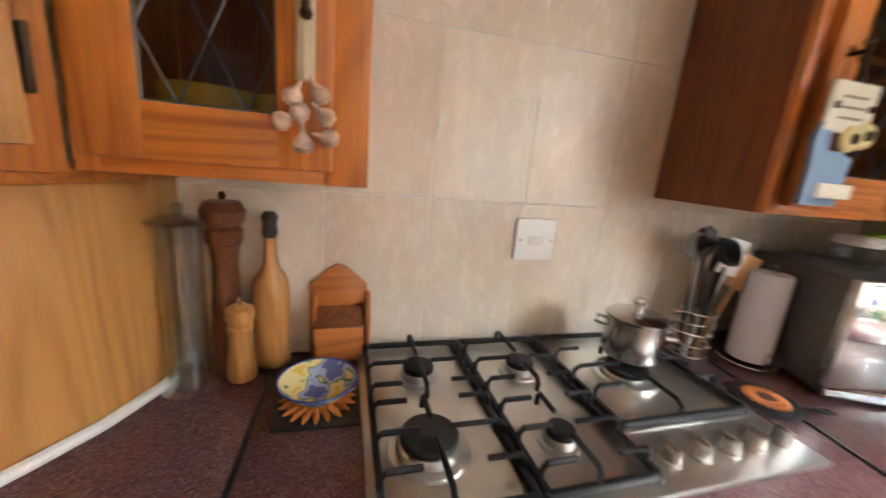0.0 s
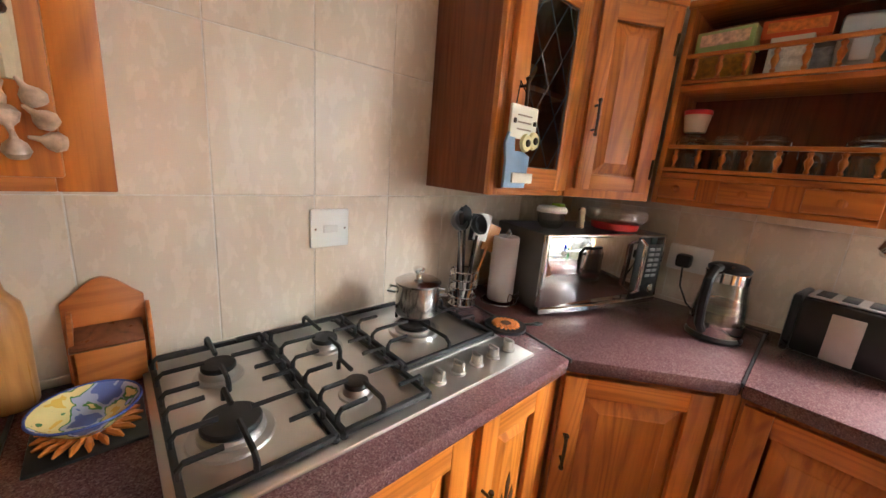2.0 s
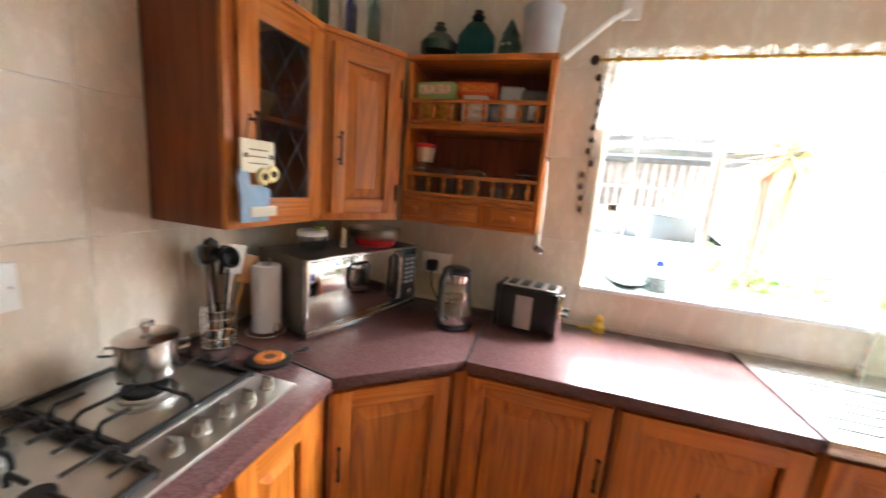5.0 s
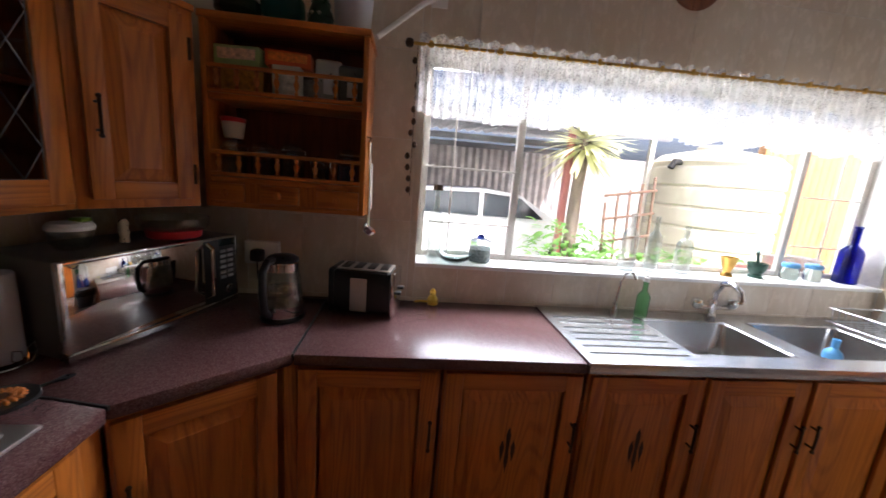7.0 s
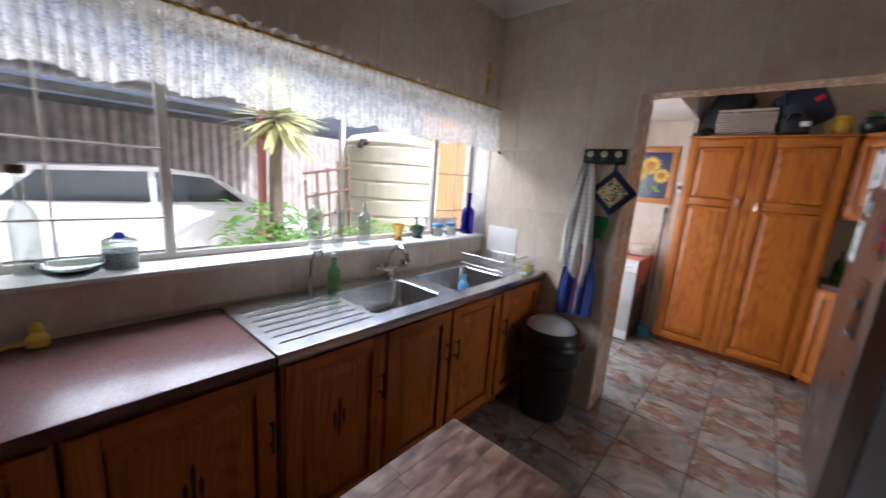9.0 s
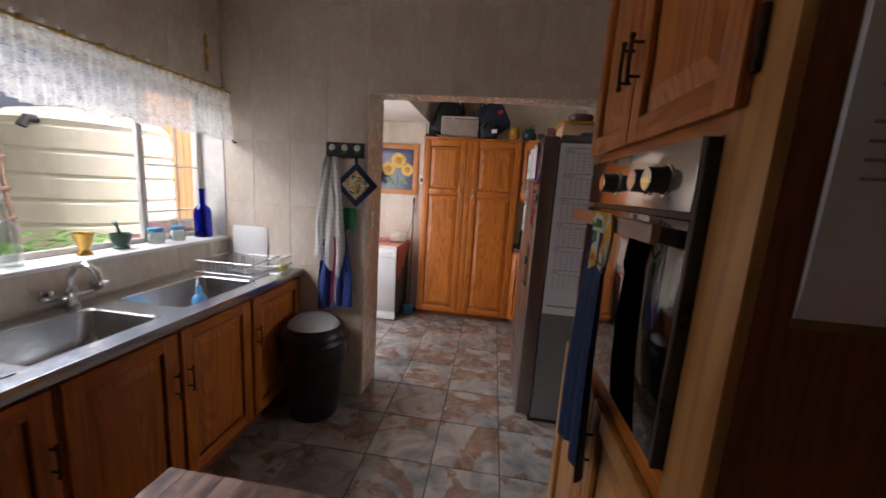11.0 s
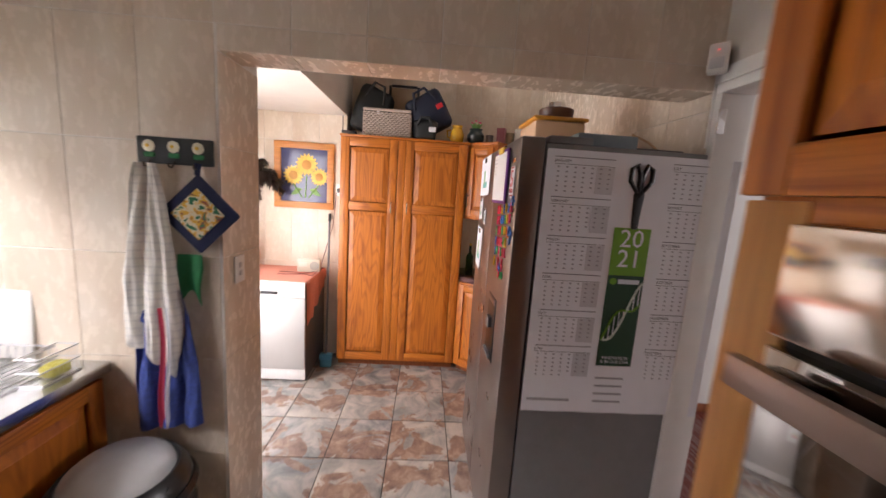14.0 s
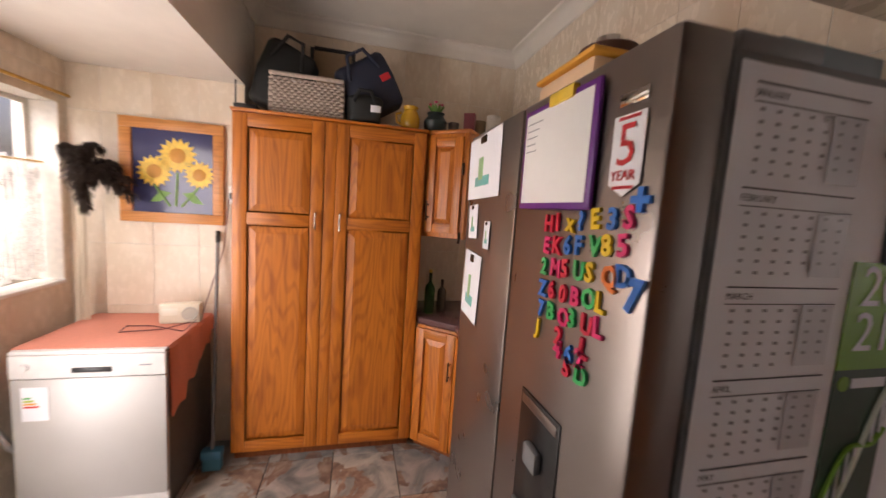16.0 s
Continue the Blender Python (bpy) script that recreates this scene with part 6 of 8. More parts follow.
for k in range(25):
    y = -4.425 - 0.555 * k / 24
    drop = 0.36 - 0.30 * max(0, (k / 24 - 0.15)) ** 0.9 + 0.02 * math.sin(k * 1.3)
    row = [b.verts.new((1.076, y, 0.874)), b.verts.new((1.066 - 0.004 * math.sin(k * 0.9), y, 0.86)), b.verts.new((1.062 + 0.006 * math.sin(k * 0.9), y, 0.874 - drop)), b.verts.new((1.067 + 0.006 * math.sin(k * 0.9), y, 0.874 - drop)), b.verts.new((1.073, y, 0.858))]
    if prev:
        for i in range(4):
            b.faces.new((prev[i], prev[i + 1], row[i + 1], row[i]))
    prev = row
part("side_drape", b, PINK, cloth)
part("far_drape", box(1.688, 1.694, -4.98, -4.44, 0.62, 0.872, 0.002), PINK, cloth)
radio = thing("radio", pose(1.17, -4.80, 0.876, 0, 0, 188), "small cream portable radio on the dishwasher", "radio")
CREAM = color("cream_plastic", (0.66, 0.60, 0.48), 0.4)
part("case", box(-0.10, 0.10, -0.035, 0.035, 0, 0.115, 0.012), CREAM, radio)
part("speaker", moved(lathe([(0.04, 0), (0.04, 0.006), (0.034, 0.008), (0.03, 0.004), (0, 0.004)], 20), pose(0.05, -0.035, 0.058, 90)), color("speaker_grey", (0.45, 0.42, 0.36)), radio)
part("dial_window", box(-0.085, -0.01, -0.038, -0.034, 0.05, 0.09, 0.002), color("dial_pale", (0.72, 0.68, 0.58)), radio)
whole("radio_cable", tube([(1.10, -4.80, 0.882), (1.0 + 0.2, -4.66, 0.881), (1.38, -4.62, 0.881), (1.40, -4.72, 0.881), (1.28, -4.72, 0.881), (1.09, -4.62, 0.881), (1.085, -4.85, 0.9), (1.0, -4.96, 1.3), (0.98, -4.975, 1.6)], 0.003, 6), color("dark_red_cable", (0.12, 0.03, 0.03)), Matrix(), "thin dark cable trailing from the radio", "cable")
whole("drain_hose", tube([(1.79, -4.36, 0.70), (1.755, -4.37, 0.62), (1.735, -4.39, 0.52), (1.72, -4.44, 0.40), (1.72, -4.6, 0.2), (1.72, -4.8, 0.02)], 0.014, 10), color("grey_hose", (0.35, 0.34, 0.33), 0.6), Matrix(), "grey ribbed drain hose beside the dishwasher", "hose")
broom = thing("broom", Matrix(), "grey-handled broom with a blue head leaning in the corner", "broom")
part("pole", tube([(0.985, -4.72, 0.12), (1.035, -4.96, 1.38)], 0.010, 10), color("grey_pole", (0.18, 0.18, 0.19), 0.4, metal=0.5), broom)
part("cap", tube([(1.033, -4.95, 1.33), (1.036, -4.966, 1.40)], 0.013, 10), BLACK, broom)
part("head", box(0.93, 1.04, -4.75, -4.69, 0.07, 0.125, 0.008), color("blue_broom", (0.05, 0.20, 0.32), 0.5), broom)
part("bristles", box(0.935, 1.035, -4.745, -4.695, 0.0, 0.072, 0.004), color("blue_bristle", (0.07, 0.22, 0.30), 0.9, bumps=0.8, scale=120), broom)
PIC = thing("sunflower_picture", pose(1.545, -4.985, 1.435, 0, 0, FACE_NORTH), "orange-framed sunflower print hanging on the wall", "picture")
ORANGE_FRAME = wood("orange_frame", (0.42, 0.14, 0.03), (0.62, 0.27, 0.07), "x", 0.35)
PW, PH = 0.54, 0.60
for x0, x1, z0, z1 in ((0, PW, 0, 0.06), (0, PW, PH - 0.06, PH), (0, 0.06, 0.06, PH - 0.06), (PW - 0.06, PW, 0.06, PH - 0.06)):
    part("frame_bar", box(x0, x1, -0.025, 0.0, z0, z1, 0.004), ORANGE_FRAME, PIC)
part("print", box(0.055, PW - 0.055, -0.010, -0.004, 0.055, PH - 0.055), color("print_navy", (0.05, 0.055, 0.14), 0.12), PIC, "navy sunflower print")
for cx, cz, r in ((0.29, 0.40, 0.105), (0.17, 0.30, 0.095), (0.405, 0.295, 0.085)):
    b = bmesh.new()
    vs = []
    for k in range(32):
        a = 2 * math.pi * k / 32
        rr = r * (1.0 if k % 2 else 0.74)
        vs.append((cx + rr * math.cos(a), cz + rr * math.sin(a)))
    fl = part("sunflower", moved(prism(vs, 0.0105, 0.0125), pose(0, 0, 0, 90)), color("sunflower_yellow", (0.80, 0.52, 0.06), 0.4, scale=40, vary=0.25), PIC)
    part("heart", moved(lathe([(r * 0.42, 0), (r * 0.4, 0.001), (0, 0.0012)], 20), pose(cx, -0.0127, cz, 90)), color("sunflower_heart", (0.55, 0.25, 0.03), 0.5), fl)
for pts in (((0.29, 0.30), (0.28, 0.10)), ((0.17, 0.22), (0.25, 0.10)), ((0.40, 0.22), (0.31, 0.10))):
    part("stalk", tube([(pts[0][0], -0.011, pts[0][1]), (pts[1][0], -0.011, pts[1][1])], 0.006, 6), color("stalk_green", (0.16, 0.33, 0.06)), PIC)
for cx, s in ((0.20, -1), (0.37, 1)):
    part("leaf", moved(prism([(cx - 0.055, 0.15 + 0.03 * s), (cx, 0.19), (cx + 0.055, 0.15 - 0.03 * s), (cx, 0.125)], 0.0105, 0.0118), pose(0, 0, 0, 90)), color("leaf_green", (0.16, 0.33, 0.06)), PIC)
sw = thing("wall_socket", pose(0.985, -4.988, 1.57, 0, 0, FACE_NORTH), "white wall socket with a plug beside the cupboard", "socket")
part("plate", box(0, 0.07, -0.012, 0, 0, 0.11, 0.003), PLASTIC, sw)
part("plug", box(0.015, 0.055, -0.045, -0.012, 0.03, 0.07, 0.006), BLACK, sw)
plume = thing("dried_plumes", pose(1.67, -4.86, 0.876), "tall pale stems with dark feathery plumes", "dried plant")
PLUME = leaf_mat("dark_plume", (0.022, 0.014, 0.011), (0.06, 0.04, 0.03))
STEM = color("pale_stem", (0.60, 0.52, 0.40), 0.7)
for k in range(5):
    part("stem", tube([(-0.02 + 0.012 * k, 0.01 * (k % 2), 0), (-0.01 + 0.005 * k, 0, 0.74)], 0.006, 6), STEM, plume)
for k, (dx, dz, ln) in enumerate(((0.15, 1.0, 0.27), (-0.12, 1.0, 0.24), (-0.75, 0.65, 0.24), (-1.0, 0.3, 0.25), (-1.0, -0.1, 0.23), (-0.25, -0.9, 0.15), (0.3, 0.6, 0.2), (-0.5, 0.85, 0.2))):
    b = bmesh.new()
    way = Vector((dx, 0.15 * math.sin(3 * k), dz)).normalized()
    base = Vector((0.0, 0.01 * (k % 3), 0.80 + 0.012 * k))
    for j in range(260):
        f = random.random()
        p = base + way * ln * f + Vector((0, 0, -0.10 * f * f * ln / 0.2))
        q = Vector((random.gauss(0, 1), random.gauss(0, 1), random.gauss(0, 1))).normalized() + way * 0.7
        blade(b, p, q, 0.075 * (1.1 - 0.5 * f), 0.0048, 0.5)
    part("plume", b, PLUME, plume)
# scullery window
w2 = tagged(new("window_2"), "small white steel scullery window with a lace half-curtain", "window", "", "structure")
for y in (-4.915, -4.44, -3.965):
    part("window_frame", box(1.93, 1.955, y - 0.014, y + 0.014, 1.09, 2.06, 0.003), FRAME_PAINT, w2)
for z in (1.105, 1.72, 2.045):
    part("window_frame", box(1.932, 1.953, -4.93, -3.95, z - 0.012, z + 0.012, 0.003), FRAME_PAINT, w2)
part("pane", box(1.941, 1.944, -4.92, -3.96, 1.10, 2.05), CLEAR, w2).visible_shadow = False
part("window_sill", box(1.79, 1.93, -4.93, -3.95, 1.072, 1.0895, 0.003), WHITE, w2)
half = thing("lace_half_curtain", Matrix(), "white lace half-curtain on the scullery window", "curtain")
part("cloth", valance(-3.97, -4.91, 1.88, 1.74, 0.60, 5, 26), LACE, half)
part("rod", tube([(1.88, -3.95, 1.735), (1.88, -4.93, 1.735)], 0.005, 8), BRASS, half)
whole("curtain_rod", tube([(1.775, -3.5, 2.105), (1.775, -4.97, 2.105)], 0.009, 10), BRASS, Matrix(), "brass curtain rod over the scullery window", "rod")

# ---- south wall: hooks, cloths, bin ----
hk = thing("hook_rack", pose(1.195, SY, 1.70, 0, 0, FACE_NORTH), "dark hook rail with three white flower tiles", "hook rack")
part("board", box(0, 0.262, -0.018, 0.0, 0.0, 0.095, 0.003), color("dark_slate_wood", (0.025, 0.028, 0.03), 0.6), hk)
for k in range(3):
    cx = 0.045 + k * 0.086
    fl = part("flower", moved(lathe([(0.02, 0), (0.022, 0.006), (0.012, 0.01), (0, 0.012)], 8), pose(cx, -0.018, 0.062, 90)), color("flower_white", (0.75, 0.72, 0.55)), hk)
    part("flower_heart", moved(lathe([(0.007, 0.012), (0.005, 0.016), (0, 0.017)], 8), pose(cx, -0.018, 0.062, 90)), YELLOW, fl)
    part("leaf", box(cx - 0.018, cx + 0.018, -0.024, -0.018, 0.022, 0.04, 0.005), GREEN, hk)
    part("hook", tube([(cx, -0.018, 0.012), (cx, -0.035, -0.012), (cx, -0.05, -0.01), (cx, -0.052, 0.004)], 0.003, 6), BRONZE, hk)
whole("dish_towel", crumpled_cloth(0.215, 0.66, 0.7, 0.32, -0.25), checked("checked_towel", (0.74, 0.72, 0.66), (0.30, 0.31, 0.33)), pose(1.142, SY + 0.02, 1.70, 0, 0, FACE_NORTH), "crumpled white checked dish towel hanging from a hook", "towel")
apron = thing("apron", pose(1.105, SY + 0.018, 1.24, 0, 0, FACE_NORTH), "royal blue apron with red bands hanging under the towel", "apron")
part("cloth", crumpled_cloth(0.25, 0.58, 3.4, 0.5, 0.05), color("blue_apron_cloth", (0.035, 0.06, 0.24), 0.95, bumps=0.4, scale=50, vary=0.3), apron)
for dx, wd, mt in ((0.012, 0.016, color("red_band", (0.35, 0.02, 0.05), 0.9)), (0.034, 0.008, PAPER)):
    part("band", moved(hung_cloth(wd, 0.46, 0.6, 0.004, 0.8, 0.0, 0.02, 0.3), pose(dx, -0.078, -0.06)), mt, apron)
part("neck_loop", tube([(-0.03, -0.03, 0.0), (-0.012, -0.03, 0.10), (0.0, -0.03, 0.13), (0.014, -0.03, 0.10), (0.03, -0.03, 0.0)], 0.006, 8), color("apron_tape", (0.03, 0.05, 0.2), 0.9), apron)
whole("green_cloth", hung_cloth(0.11, 0.17, 1.2, 0.008, 0.8, 0.0, 0.03, 0.9), GREEN, pose(1.03, SY + 0.02, 1.37, 0, 0, FACE_NORTH), "small green cloth hanging on the wall", "cloth")
ph = thing("pot_holder", pose(0.975, SY + 0.032, 1.525, 0, 45, FACE_NORTH), "square quilted navy pot holder with a patchwork centre", "pot holder")
part("pad", box(-0.105, 0.105, -0.008, 0.008, -0.105, 0.105, 0.008), NAVY, ph)
part("patchwork", box(-0.068, 0.068, -0.012, -0.0075, -0.068, 0.068, 0.003), PATCH, ph, "sunflower patchwork centre")
part("loop", tube([(-0.10, 0, 0.10), (-0.125, 0, 0.135), (-0.135, 0, 0.125), (-0.105, 0, 0.095)], 0.006, 8), NAVY, ph)
whole("wall_hook", tube([(0, 0, 0), (0, -0.03, 0), (0, -0.035, 0.015)], 0.006, 8), BRONZE, pose(1.857, SY, 1.76, 0, 0, FACE_NORTH), "small dark hook screwed to the tiles", "hook")
bn = thing("dustbin", pose(1.16, -2.70, 0), "black plastic swing-top dustbin with a pale lid", "bin")
part("body", lathe([(0.15, 0), (0.155, 0.01), (0.20, 0.50), (0.205, 0.53)], 32), color("black_bin", (0.010, 0.010, 0.011), 0.35), bn)
part("liner", lathe([(0.207, 0.40), (0.222, 0.43), (0.215, 0.48), (0.228, 0.53), (0.216, 0.555), (0.20, 0.556), (0.20, 0.42)], 28), color("bin_bag", (0.012, 0.012, 0.012), 0.25, bumps=0.8, scale=30), bn)
part("rim", lathe([(0.205, 0.53), (0.212, 0.55), (0.205, 0.585), (0.175, 0.625), (0.165, 0.62), (0.16, 0.56)], 32), color("black_bin_rim", (0.010, 0.010, 0.011), 0.3), bn)
part("flap", moved(lathe([(0.168, 0), (0.155, 0.014), (0.09, 0.032), (0, 0.04)], 28), pose(0, 0, 0.60, 0, 0, 0) @ pose(0, 0, 0, -12, -10)), color("pale_flap", (0.55, 0.55, 0.55), 0.4), bn, "pale grey swing flap")
ls = thing("light_switch", pose(0.912, -3.005, 1.235, 0, 0, -90), "white double light switch on the opening's reveal", "light switch")
part("plate", box(0, 0.075, -0.008, 0.0, 0, 0.115, 0.003), PLASTIC, ls)
for z in (0.03, 0.065):
    part("rocker", box(0.028, 0.048, -0.012, -0.0075, z, z + 0.022, 0.002), color("rocker_grey", (0.6, 0.6, 0.58)), ls)
pir = thing("alarm_sensor", pose(-0.903, -2.893, 2.158, 0, 0, 135), "white alarm sensor with a tiny red light", "alarm sensor")
part("case", box(-0.03, 0.03, -0.045, 0.0, 0, 0.10, 0.006), PLASTIC, pir)
part("lens", box(-0.022, 0.022, -0.049, -0.044, 0.012, 0.05, 0.003), color("sensor_lens", (0.6, 0.6, 0.6), 0.3), pir)
LEDM, nt, bs = nodes_of("red_led")
bs.inputs["Base Color"].default_value = (0.6, 0.02, 0.02, 1)
bs.inputs["Emission Color"].default_value = (1, 0.05, 0.05, 1)
bs.inputs["Emission Strength"].default_value = 3
part("led", lathe([(0.003, 0), (0, 0.003)], 8, None, (0, -0.046, 0.075)), LEDM, pir)

# doorway lining and the room beyond
DOOR_N, DOOR_S = -2.08, -2.89
dr1 = tagged(new("door_1"), "white painted door frame without its door", "door frame", "", "structure")
for y0, y1 in ((DOOR_S - 0.035, DOOR_S), (DOOR_N, DOOR_N + 0.035)):
    part("jamb", box(WX - 0.125, WX + 0.006, y0, y1, 0, 2.10, 0.004), WHITE, dr1)
part("head", box(WX - 0.125, WX + 0.006, DOOR_S - 0.035, DOOR_N + 0.035, 2.10, 2.135, 0.004), WHITE, dr1)
part("architrave", box(WX, WX + 0.016, SY + 0.002, DOOR_S - 0.03, 1.9, 2.17, 0.004), WHITE, dr1)
part("architrave", box(WX, WX + 0.016, SY + 0.002, DOOR_N + 0.1, 2.136, 2.19, 0.004), WHITE, dr1)
part("hinge", box(WX - 0.02, WX + 0.008, DOOR_S, DOOR_S + 0.006, 1.95, 2.04, 0.001), CHROME, dr1)
PASSAGE = plain("passage_paint", (0.70, 0.69, 0.67), 0.7, 0, 0.03, 5)
bm = box(-3.3, WX - 0.12, -4.32, -4.2, 0, CEIL)
structure("wall_passage_south", bm, PASSAGE, "white painted passage wall", "wall")
structure("wall_passage_west", box(-5.6, -5.48, -6.5, -0.9, 0, CEIL), PASSAGE, "white painted far wall of the passage", "wall")
structure("wall_passage_north", box(-5.6, WX - 0.12, -1.0, -0.9, 0, CEIL), PASSAGE, "white painted passage wall", "wall")
structure("wall_passage_far", box(-5.6, -3.2, -6.6, -6.5, 0, CEIL), PASSAGE, "white painted end wall of the passage", "wall")
structure("wall_passage_return", box(-3.3, -3.2, -6.5, -4.32, 0, CEIL), PASSAGE, "white painted passage corner", "wall")
structure("ceiling_passage", box(-5.6, WX - 0.12, -6.6, -0.9, 2.6, 2.7), PLASTER, "off-white passage ceiling", "ceiling")
structure("floor_passage", box(-5.6, WX - 0.06, -6.6, -0.9, -0.1, 0.0), wood("red_floor", (0.07, 0.012, 0.008), (0.14, 0.028, 0.018), "y", 0.25), "polished dark red passage floor", "floor")
structure("baseboard", box(-3.32, WX - 0.12, -4.2, -4.185, 0.0, 0.07, 0.003), OAK_DARK_AND_SHADED, "brown wooden skirting along the passage wall", "skirting")
structure("trim", box(WX - 0.13, WX + 0.01, DOOR_S, DOOR_N, -0.004, 0.008, 0.003), BRONZE, "dark metal threshold strip in the doorway", "threshold")
rad = thing("oil_heater", pose(-3.92, -4.60, 0.0, 0, 0, 52), "cream oil-filled finned electric heater", "heater")
for k in range(9):
    part("fin", box(-0.22 + k * 0.05, -0.20 + k * 0.05, -0.07, 0.07, 0.06, 0.66, 0.012), color("heater_cream", (0.62, 0.58, 0.50), 0.4), rad)
for x in (-0.2, 0.18):
    part("foot", box(x, x + 0.03, -0.11, 0.11, 0.0, 0.06, 0.008), BLACK, rad)
part("cable", tube([(0.2, -0.09, 0.4), (0.24, -0.16, 0.2), (0.2, -0.2, 0.02), (0.0, -0.25, 0.008)], 0.005, 6), BLACK, rad)
sp = thing("hanging_spoons", pose(-2.06, -3.62, 2.61), "yellow bead mobile with hanging old spoons", "mobile")
part("cord", tube([(0, 0, 0), (0, 0, -0.86)], 0.0015, 5), BRONZE, sp)
part("cup", lathe([(0.042, -0.31), (0.046, -0.305), (0.064, -0.21), (0.058, -0.21), (0.042, -0.29), (0, -0.29)], 18), YELLOW, sp, "yellow hanging cup")
for k in range(5):
    part("bead", lathe([(0, -0.012), (0.011, 0), (0, 0.012)], 8, None, (0.025 * math.sin(k * 2.5), 0.01, -0.42 - 0.05 * k)), YELLOW, sp)
for x, t in ((-0.012, 3), (0.03, -3)):
    s5 = part("spoon", moved(tube([(x, 0, -0.70), (x, 0, -0.86), (x + 0.006, 0, -1.0)], 0.009, 8, taper=[1.4, 1.0, 0.7]), pose(0, 0, 0, 0, t)), BRONZE, sp)
    part("spoon_bowl", moved(lathe([(0, -0.045), (0.022, -0.025), (0.028, 0), (0.014, 0.035), (0, 0.045)], 12, None, (x + 0.008, 0, -1.03)), pose(0, 0, 0, 0, t)), BRONZE, s5)

# ---- block table ----
tb = thing("block_table", Matrix(), "worn butcher's block kitchen table", "table")
TBW = [tile_mat("block_stave", [(0.3, (0.07, 0.03, 0.02)), (0.45, (0.17, 0.08, 0.05)), (0.58, (0.27, 0.15, 0.10)), (0.75, (0.36, 0.24, 0.18))], 0.5, 5, (5, 2.2, 3), 0.3, 0.15)]
rng = random.Random(4)
x = 0.235
for i in range(12):
    w = (0.92 - 0.235) / 12
    y = -1.383
    while y < -0.60:
        ln = min(rng.uniform(0.2, 0.45), -0.60 - y)
        if -0.60 - (y + ln) < 0.06:
            ln = -0.60 - y
        part("stave", box(x + 0.0003, x + w - 0.0002, y + 0.0003, y + ln - 0.0002, 0.65, 0.71 - rng.uniform(0, 0.0006), 0.0005, None, 1), TBW[0], tb)
        y += ln
    x += w
part("apron", box(0.26, 0.895, -1.355, -0.63, 0.55, 0.649, 0.003), BLOCK, tb)
for lx in (0.27, 0.83):
    for ly in (-1.35, -0.69):
        part("leg", box(lx, lx + 0.06, ly, ly + 0.06, 0.0, 0.55, 0.004), BLOCK, tb)

# ---- things on the hob worktop ----
WALNUT = wood("turned_walnut", (0.10, 0.03, 0.012), (0.22, 0.075, 0.03), "z", 0.3)
BEECH = wood("turned_beech", (0.34, 0.14, 0.035), (0.52, 0.25, 0.075), "z", 0.3)
PINE = wood("stained_pine", (0.32, 0.085, 0.016), (0.54, 0.18, 0.038), "x", 0.35)
CT = 0.911
jar = thing("tall_glass_jar", pose(-0.136, 0.872, CT), "tall clear glass spaghetti jar with a glass lid", "jar")
part("foot", lathe([(0.048, 0), (0.05, 0.004), (0.040, 0.012), (0.036, 0.034), (0.033, 0.034), (0.034, 0.012), (0, 0.008)], 28), THIN, jar)
part("tube", lathe([(0.036, 0.035), (0.036, 0.325), (0.033, 0.325), (0.033, 0.04), (0, 0.04)], 28), THIN, jar)
part("lid", lathe([(0.034, 0.3255), (0.048, 0.328), (0.050, 0.334), (0.030, 0.342), (0.008, 0.345), (0.011, 0.36), (0.007, 0.366), (0.004, 0.345), (0.026, 0.339), (0.045, 0.332), (0.034, 0.3285)], 28), THIN, jar)


def mill(name, at, prof, material, label, top=None):
    t = thing(name, pose(*at), label, "pepper mill", "pepper mills")
    part("body", lathe(prof, 28), material, t)
    h = prof[-1][1]
    part("knob", lathe([(0.004, h), (0.006, h + 0.004), (0.008, h + 0.01), (0.004, h + 0.016), (0, h + 0.017)], 12), CHROME, t)
    if top:
        part("collar", lathe(top, 20), color("dark_mill_head", (0.035, 0.022, 0.016), 0.4), t)


mill("pepper_mill", (-0.085, 0.945, CT), [(0.036, 0), (0.038, 0.01), (0.036, 0.07), (0.030, 0.12), (0.026, 0.18), (0.024, 0.23), (0.028, 0.27), (0.036, 0.285), (0.036, 0.305), (0.030, 0.312), (0.040, 0.325), (0.042, 0.345), (0.032, 0.362), (0, 0.366)], WALNUT, "tall dark turned wooden pepper mill")
mill("pepper_mill", (-0.05, 0.893, CT), [(0.027, 0), (0.029, 0.01), (0.025, 0.05), (0.021, 0.09), (0.025, 0.115), (0.021, 0.12), (0.027, 0.135), (0.026, 0.155), (0.012, 0.163), (0, 0.164)], BEECH, "small turned wooden pepper mill")
mill("bottle_mill", (0.0, 0.948, CT), [(0.034, 0), (0.037, 0.006), (0.038, 0.17), (0.034, 0.20), (0.018, 0.225), (0.014, 0.25), (0.012, 0.29), (0, 0.29)], BEECH, "bottle-shaped wooden salt mill with a dark head", [(0.012, 0.2905), (0.016, 0.30), (0.014, 0.32), (0.017, 0.335), (0.010, 0.345), (0, 0.346)])

